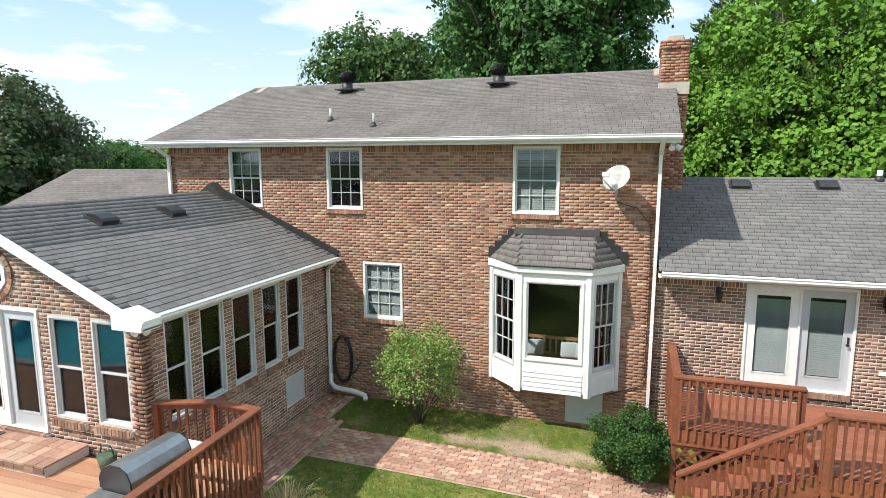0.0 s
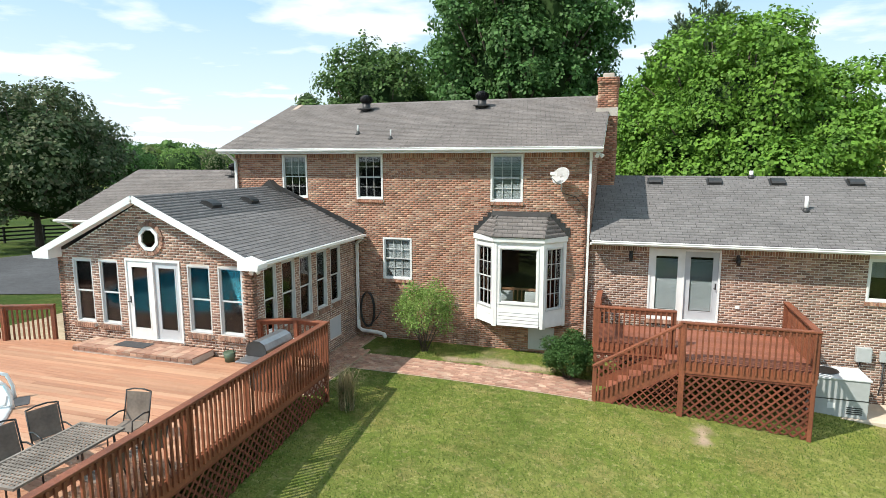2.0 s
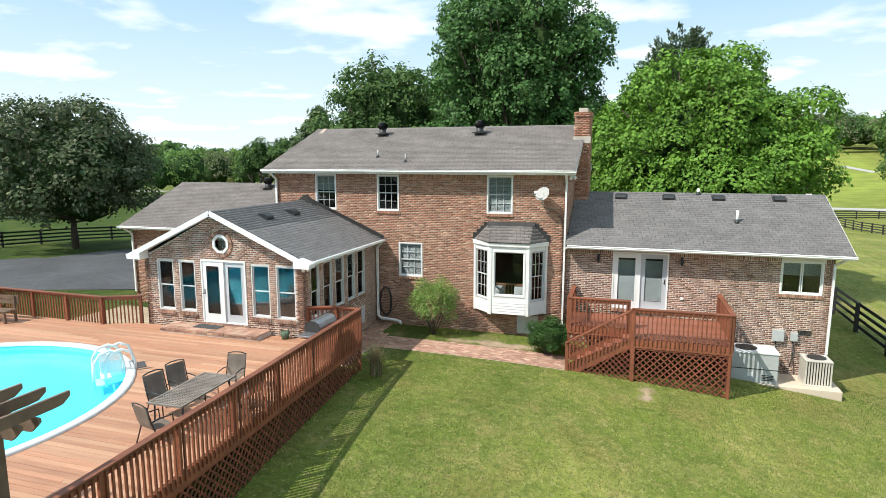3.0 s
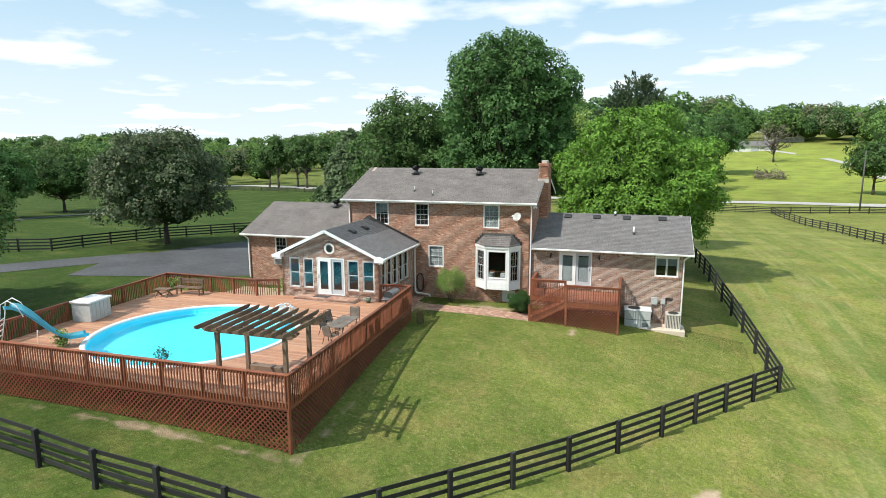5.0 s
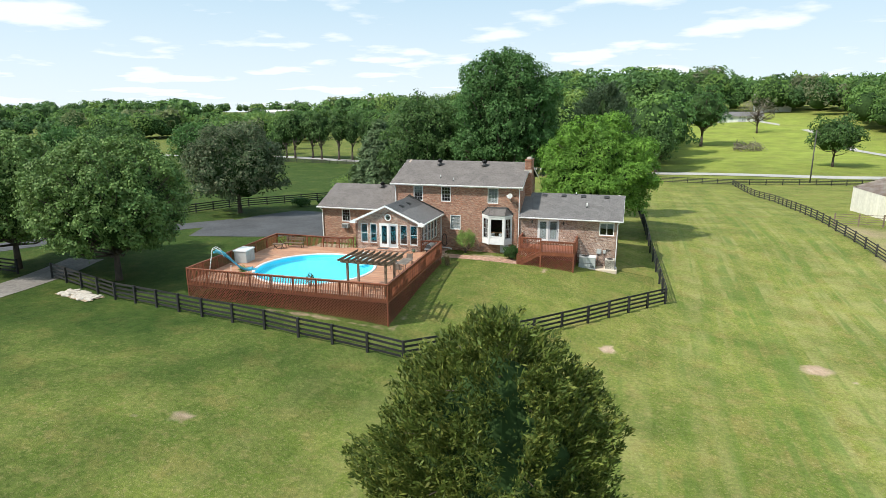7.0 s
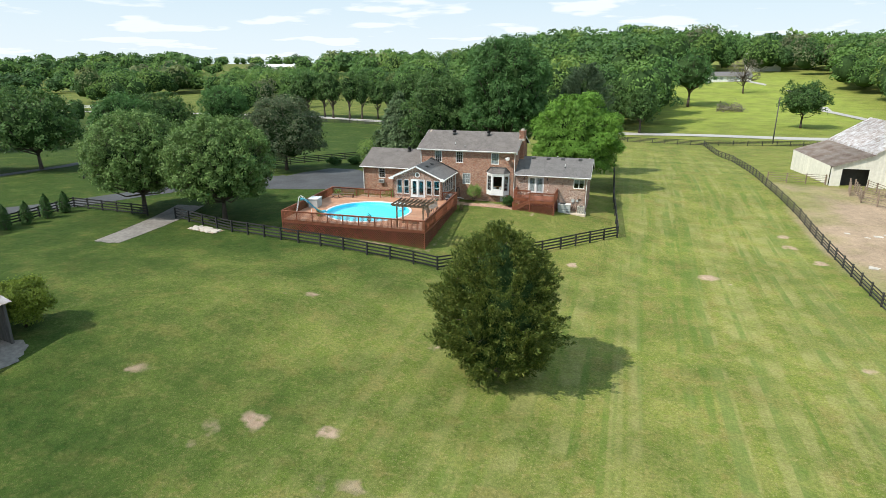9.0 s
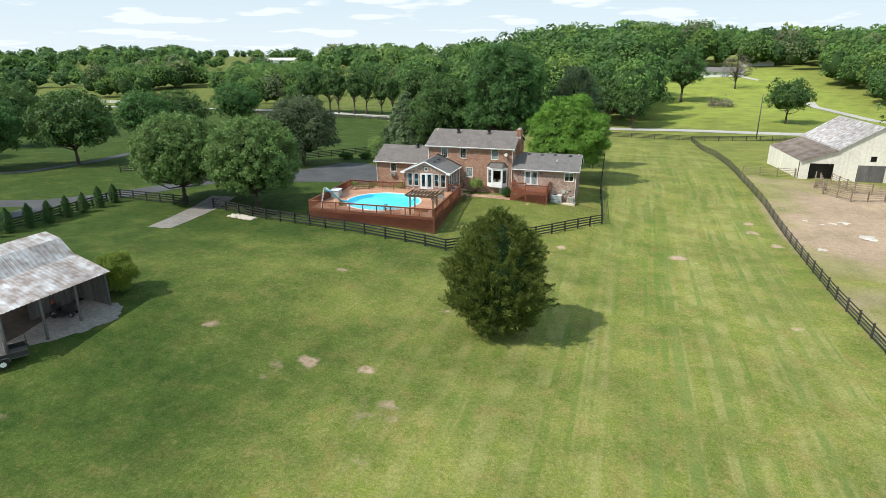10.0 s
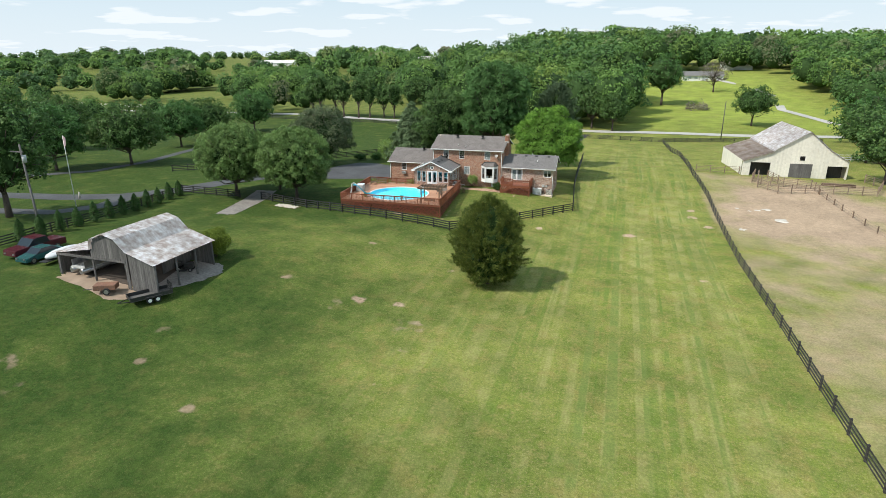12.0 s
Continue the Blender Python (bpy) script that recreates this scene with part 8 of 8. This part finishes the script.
for y in (-0.75, 0.75):
    part("pontoon", limb(bmesh.new(), (-2.2, y, 0.55), (2.0, y, 0.55), 0.26, 0.26, 14), M_STEEL, tr)
part("deck", bx(-2.1, 2.0, -1.0, 1.0, 0.82, 0.9), M_GREY, tr)
for y in (-1.0, 0.97):
    part("rail_panel", bx(-1.9, 1.9, y, y + 0.03, 0.9, 1.55), M_STEEL, tr)
lm = thing("riding_mower", "dark riding mower with an orange triangle parked in the open shed", "mower", m=pose(-24.1, -50.2, gz(-24.1, -50.2), 0, 0, 200))
part("hood", bx(-0.9, 0.0, -0.35, 0.35, 0.35, 0.85, 0.08), M_BLACK, lm)
part("warning_triangle", prism(bmesh.new(), [(-0.2, 0.92), (0.2, 0.92), (0.0, 1.27)], "x", 0.76, 0.78), mat("orange_red_paint", (0.62, 0.08, 0.02), (0.52, 0.07, 0.02), 3, 0.4, 0), lm, "orange-red reflective triangle")
part("seat", bx(0.3, 0.75, -0.25, 0.25, 0.55, 0.95, 0.06), M_BLACK, lm)
part("deck", bx(-0.3, 0.6, -0.6, 0.6, 0.12, 0.3, 0.04), M_BLACK, lm)
for x, r in ((-0.65, 0.2), (0.55, 0.28)):
    for y in (-0.5, 0.5):
        wheel(lm, x, y, r, 0.18)


# ---- poles ----
def pole(name, label, x, y, h, r, cat="pole", arm=False, lean=(0, 0), material=M_GREYW):
    ob = thing(name, label, cat, m=pose(x, y, gz(x, y)))
    part("shaft", limb(bmesh.new(), (0, 0, -0.3), (lean[0], lean[1], h), r, r * 0.65, 10), material, ob)
    if arm:
        part("cross_arm", bx(-1.0 + lean[0], 1.0 + lean[0], -0.06, 0.06, h - 0.9, h - 0.76), M_GREYW, ob)
        part("transformer", limb(bmesh.new(), (lean[0] + 0.35, lean[1], h - 2.2), (lean[0] + 0.35, lean[1], h - 1.3), 0.24, 0.24, 12), M_GREY, ob)
    return ob


pole("utility_pole", "leaning grey wooden utility pole with transformer", -49.3, -45.3, 11.2, 0.17, arm=True, lean=(-1.1, 0.5))
pole("utility_pole", "short grey wooden service pole", -48.9, -45.6, 6.2, 0.12, lean=(-0.3, 0))
pole("utility_pole", "pale wooden utility pole by the road", 47.9, 96.5, 11.5, 0.16)
fl = pole("flag_pole", "white flagpole on the lawn with a limp flag", -60.6, -29.8, 10.8, 0.07, "flagpole", material=M_WHITE)
bm = bmesh.new()
prism(bm, [(0.05, 9.2), (0.30, 9.35), (0.45, 10.0), (0.40, 10.6), (0.05, 10.7)], "y", -0.03, 0.05)
part("flag", bm, mat("faded_flag_cloth", (0.45, 0.20, 0.22), (0.55, 0.52, 0.55), 6, 0.8, 0.1), fl, "limp red and white flag")
stn = tagged(part("lawn_statue", limb(bmesh.new(), (0, 0, 0), (0, 0, 1.1), 0.22, 0.1, 10), M_STONE, None, "", pose(-65, -25, gz(-65, -25))), "small pale statue on the lawn", "statue")

# far house
fh = thing("ranch_house", "long low white house on the far hill", "house", m=pose(63, 300, gz(63, 296), 0, 0, 8))
part("wall", bx(-11, 11, -4, 4, -1, 2.9), M_WHITE, fh)
part("roof", prism(bmesh.new(), [(-4.8, 2.8), (4.8, 2.8), (0, 5.2)], "x", -11.6, 11.6), M_SHINGLE, fh)
for x in (-8, -4.5, 4, 8):
    w_ = part("window", bx(x - 0.8, x + 0.8, -4.06, -3.98, 1.0, 2.3), M_GLASS, fh)
    part("frame", bx(x - 0.9, x + 0.9, -4.04, -3.97, 0.9, 1.0), M_WHITE, w_)
part("garage_door", bx(-1, 2.5, -4.06, -3.98, 0, 2.4), M_GREYP, fh)
for x, y, w, a in ((-210, 640, 60, 5), (-330, 700, 80, -4), (90, 360, 18, 0), (-420, 620, 50, 8)):
    o2 = thing("far_building", "long pale building on the horizon", "building", "far buildings", m=pose(x, y, gz(x, y), 0, 0, a))
    part("wall", bx(-w / 2, w / 2, -8, 8, -2, 8), M_WHITE, o2)
    part("roof", prism(bmesh.new(), [(-9, 8), (9, 8), (0, 11)], "x", -w / 2 - 1, w / 2 + 1), M_TIN, o2)

# ---- small things at the house ----
ds = thing("satellite_dish", "white satellite dish on a bent wall arm", "satellite dish", m=pose(-0.86, -0.02, 5.10) @ Matrix.Scale(0.88, 4))
bm = bmesh.new()
rings = []
c0, ax = Vector((0.02, -0.42, 0.52)), Vector((-0.55, -0.72, 0.42)).normalized()
q = ax.to_track_quat("Z", "Y")
for j in range(6):
    r = 0.37 * j / 5
    rings.append([bm.verts.new(c0 + q @ Vector((r * math.cos(2 * math.pi * i / 24), 0.82 * r * math.sin(2 * math.pi * i / 24), 0.35 * r * r))) for i in range(24)])
for a_, b_ in zip(rings[1:], rings[2:]):
    for i in range(24):
        f = bm.faces.new((a_[i], a_[(i + 1) % 24], b_[(i + 1) % 24], b_[i]))
        f.smooth = True
bm.faces.new(rings[1])
for v_ in rings[0]:
    bm.verts.remove(v_)
bmesh.ops.solidify(bm, geom=bm.faces[:], thickness=0.015)
part("dish", bm, M_WHITE, ds, "white oval dish")
part("mast", tube(bmesh.new(), [(0, 0, 0), (0, -0.18, 0.06), (0.02, -0.30, 0.30), (0.02, -0.38, 0.48)], 0.022), M_GREY, ds)
part("arm", tube(bmesh.new(), [c0 - q @ Vector((0, 0.3, 0)), c0 + q @ Vector((0, -0.22, 0.42))], 0.018), M_GREY, ds)
part("receiver", bx(-0.30, -0.14, -0.78, -0.64, 0.55, 0.66, 0.02), M_WHITE, ds, "white receiver head")
cb = tagged(part("cable", tube(bmesh.new(), [(-0.84, -0.03, 5.05), (-0.45, -0.03, 4.95), (-0.16, -0.03, 4.60), (-0.13, -0.03, 3.4), (-0.15, -0.03, 1.2), (-0.9, -0.03, 0.9)], 0.011, 6), M_BLACK), "black cable running down the brick wall", "cable")
hr = thing("garden_hose", "black garden hose coiled on a wall hook", "hose", m=pose(-7.18, -0.03, 0.45))
for k in range(6):
    bm = bmesh.new()
    pts = [(0.24 * math.cos(a) * (1 + 0.07 * math.sin(k * 2.1)), -0.04 - 0.016 * k, 0.62 + (0.58 + 0.03 * math.sin(k * 1.7)) * math.sin(a)) for a in [2 * math.pi * i / 22 for i in range(23)]]
    part("coil", tube(bm, pts, 0.016, 6), M_BLACK, hr, smooth=True)
part("hook", bx(-0.08, 0.08, -0.12, 0.0, 1.16, 1.24, 0.01), M_RUST, hr)
part("loose_end", tube(bmesh.new(), [(0.2, -0.1, 0.2), (0.35, -0.14, 0.35), (0.5, -0.1, 0.6)], 0.016, 6), M_BLACK, hr)


def lantern(x, z, y=0.05):
    ob = thing("wall_lantern", "dark metal lantern on the brick wall", "lamp", "wall lanterns", m=pose(x, y - 0.016, z))
    part("backplate", bx(-0.05, 0.05, -0.02, 0.0, -0.1, 0.12, 0.006), M_BLACK, ob)
    part("arm", tube(bmesh.new(), [(0, -0.02, 0.08), (0, -0.1, 0.12), (0, -0.13, 0.06)], 0.01, 6), M_BLACK, ob)
    part("cage", limb(bmesh.new(), (0, -0.13, -0.16), (0, -0.13, 0.02), 0.045, 0.065, 6), M_BLACK, ob)
    part("cap", limb(bmesh.new(), (0, -0.13, 0.02), (0, -0.13, 0.08), 0.08, 0.015, 6), M_BLACK, ob)


lantern(1.18, 3.28)
lantern(4.02, 3.28)


def flood(x, y, z, yaw):
    ob = thing("floodlight", "white twin floodlight under the eave", "lamp", "floodlights", m=pose(x, y, z, 0, 0, yaw))
    part("base", limb(bmesh.new(), (0, 0, 0), (0, 0, -0.04), 0.05, 0.05, 10), M_WHITE, ob)
    for s in (-0.09, 0.09):
        part("lamp_head", limb(bmesh.new(), (s * 0.3, 0, -0.04), (s, -0.1, -0.12), 0.03, 0.06, 12), M_WHITE, ob)


flood(0.17, -0.25, 6.25, 30)
flood(SX1 + 0.18, SY - 0.15, 3.49, 45)
# air conditioning units beside the wing
M_PADC = mat("sandy_concrete", (0.58, 0.49, 0.38), (0.50, 0.41, 0.32), 2, 0.9, 0.2, 40, big=0.1)
pad = tagged(part("concrete_pad", bx(5.6, 8.85, -1.35, -0.02, -0.95, -0.47, 0.02), M_PADC), "pale concrete pad beside the wing", "slab", kind="structure")
hp = thing("heat_pump", "large pale grey packaged heating unit", "heat pump", m=pose(6.30, -0.78, -0.47) @ Matrix.Diagonal((0.95, 0.86, 0.88, 1)))
part("cabinet", bx(-0.75, 0.75, -0.55, 0.55, 0.0, 1.12, 0.02), M_GREY, hp)
part("top_panel", bx(-0.78, 0.78, -0.58, 0.58, 1.12, 1.17, 0.01), M_COPING, hp)
bm = limb(bmesh.new(), (-0.2, 0.05, 1.17), (-0.2, 0.05, 1.20), 0.36, 0.36, 24)
part("fan_grille", bm, M_BLACK, hp)
part("panel_seam", bx(-0.76, 0.76, -0.556, -0.548, 0.52, 0.55), M_BLACK, hp)
for k in range(4):
    part("louvre", bx(0.25, 0.62, -0.56, -0.548, 0.12 + 0.06 * k, 0.15 + 0.06 * k), M_BLACK, hp)
part("notice", bx(-0.2, -0.02, -0.556, -0.549, 0.25, 0.42), M_WHITE, hp)
cu = thing("condenser_unit", "tan louvred air conditioning condenser", "air conditioner", m=pose(8.22, -0.68, -0.47))
M_TANM = mat("tan_metal", (0.56, 0.53, 0.46), (0.50, 0.47, 0.41), 5, 0.5, 0.05)
part("core", bx(-0.34, 0.34, -0.34, 0.34, 0.02, 0.80), M_BLACK, cu)
part("top_panel", bx(-0.40, 0.40, -0.40, 0.40, 0.80, 0.86, 0.02), M_TANM, cu)
part("fan_grille", limb(bmesh.new(), (0, 0, 0.86), (0, 0, 0.885), 0.28, 0.28, 24), M_BLACK, cu)
for k in range(10):
    a = -0.36 + 0.08 * k
    part("slat", bx(a - 0.022, a + 0.022, -0.385, -0.36, 0.05, 0.80), M_TANM, cu)
    part("slat", bx(0.36, 0.385, a - 0.022, a + 0.022, 0.05, 0.80), M_TANM, cu)
    part("slat", bx(-0.385, -0.36, a - 0.022, a + 0.022, 0.05, 0.80), M_TANM, cu)
part("base", bx(-0.40, 0.40, -0.40, 0.40, 0.0, 0.05, 0.01), M_TANM, cu)
em = thing("electric_meter_box", "grey electric disconnect boxes on the wing wall", "meter box", m=pose(7.2, 0.035, 0.62))
part("box", bx(-0.18, 0.18, -0.14, 0.0, 0.05, 0.45, 0.015), M_GREY, em)
part("small_box", bx(0.38, 0.60, -0.10, 0.0, 0.08, 0.38, 0.012), M_GREY, em)
for x in (-0.05, 0.48):
    part("conduit", tube(bmesh.new(), [(x, -0.05, 0.06), (x, -0.05, -0.55), (x - 0.1, -0.2, -0.8)], 0.02, 6), M_BLACK, em)
vt = thing("crawl_vent", "dark slatted foundation vent in the brick", "vent", m=pose(8.0, 0.034, 1.0))
for k in range(4):
    part("slat", bx(-0.2, 0.2, -0.012, 0.0, -0.08 + 0.045 * k, -0.055 + 0.045 * k), M_BLACK, vt)
tagged(part("outlet_box", bx(4.02, 4.14, 0.0, 0.036, 1.88, 1.96, 0.006), M_WHITE), "small white outdoor outlet cover", "outlet")


# ---- brick path ----
path = thing("brick_path", "garden path of worn reddish paving bricks", "path", kind="structure")
pav = shared("brick", "paver", lambda: bx(-0.098, 0.098, -0.048, 0.048, -0.05, 0.0, 0.004), M_PAVER)
bed_v, bed_f, count = [], [], 0


def lay(x0, x1, y0, y1, along):
    global count
    step_a, step_b = 0.204, 0.104
    r = 0
    a = (y0 if along == "x" else x0)
    top_ = (y1 if along == "x" else x1)
    while a < top_ - 0.05:
        b = (x0 if along == "x" else y0) + (r % 2) * 0.10
        end = x1 if along == "x" else y1
        while b < end - 0.1:
            x, y = (b + 0.1, a + 0.05) if along == "x" else (a + 0.05, b + 0.1)
            z = gz(x, y) + 0.035 + random.uniform(-0.004, 0.006)
            rz = (0 if along == "x" else 90) + random.uniform(-1.5, 1.5)
            if count < 300 and x > -5.2:
                piece("brick", pav, path, pose(x, y, z, 0, 0, rz))
                count += 1
            else:
                i = len(bed_v)
                h, w = (0.098, 0.048) if along == "x" else (0.048, 0.098)
                bed_v.extend([(x - h, y - w, z), (x + h, y - w, z), (x + h, y + w, z), (x - h, y + w, z), (x - h, y - w, z - 0.04), (x + h, y - w, z - 0.04), (x + h, y + w, z - 0.04), (x - h, y + w, z - 0.04)])
                bed_f.extend([(i, i + 1, i + 2, i + 3), (i + 4, i + 5, i + 1, i), (i + 5, i + 6, i + 2, i + 1), (i + 6, i + 7, i + 3, i + 2), (i + 7, i + 4, i, i + 3)])
            b += step_a
        a += step_b
        r += 1


lay(-6.45, 0.35, -3.05, -1.85, "x")
lay(-7.55, -6.48, -5.2, -1.5, "y")
lay(-7.55, -6.9, -1.45, -0.15, "y")
arrays("laid_bricks", bed_v, bed_f, M_PAVER, path)["kind"] = "stuff"
bm = bmesh.new()
for q in ((-6.47, 0.4, -3.1, -1.8), (-7.6, -6.47, -5.25, -1.47), (-7.6, -6.86, -1.47, -0.1)):
    k = 16
    for i in range(k):
        x0, x1 = q[0] + (q[1] - q[0]) * i / k, q[0] + (q[1] - q[0]) * (i + 1) / k
        bm.faces.new([bm.verts.new((x, y, gz(x, y) + 0.014)) for x, y in ((x0, q[2]), (x1, q[2]), (x1, q[3]), (x0, q[3]))])
part("sand_bed", bm, M_SAND, path)

# ---- loose bricks and shingles, one by one ----
for wall, brick, singles in PIECES:
    for s, z in singles:
        piece("brick", unit_brick(brick), wall, Matrix.Translation((s, random.uniform(-0.002, 0.002), z)))
for roof, material, singles in SHINGLES:
    for p0, dirx, upd, nrm, lift in singles:
        L = upd.length
        u = upd / L
        key = ("shingle", material.name)

        def make(L=L):
            bm = bmesh.new()
            v_ = [bm.verts.new(c) for c in ((0, 0, 0), (0.297, 0, 0), (0.297, 0, 0.011), (0, 0, 0.011), (0, L, 0.002), (0.297, L, 0.002))]
            bm.faces.new((v_[0], v_[1], v_[2], v_[3]))
            bm.faces.new((v_[3], v_[2], v_[5], v_[4]))
            return bm
        m = Matrix(((dirx.x, u.x, nrm.x, p0.x), (dirx.y, u.y, nrm.y, p0.y), (dirx.z, u.z, nrm.z, p0.z), (0, 0, 0, 1)))
        piece("shingle", shared("shingle", key, make, material), roof, m)
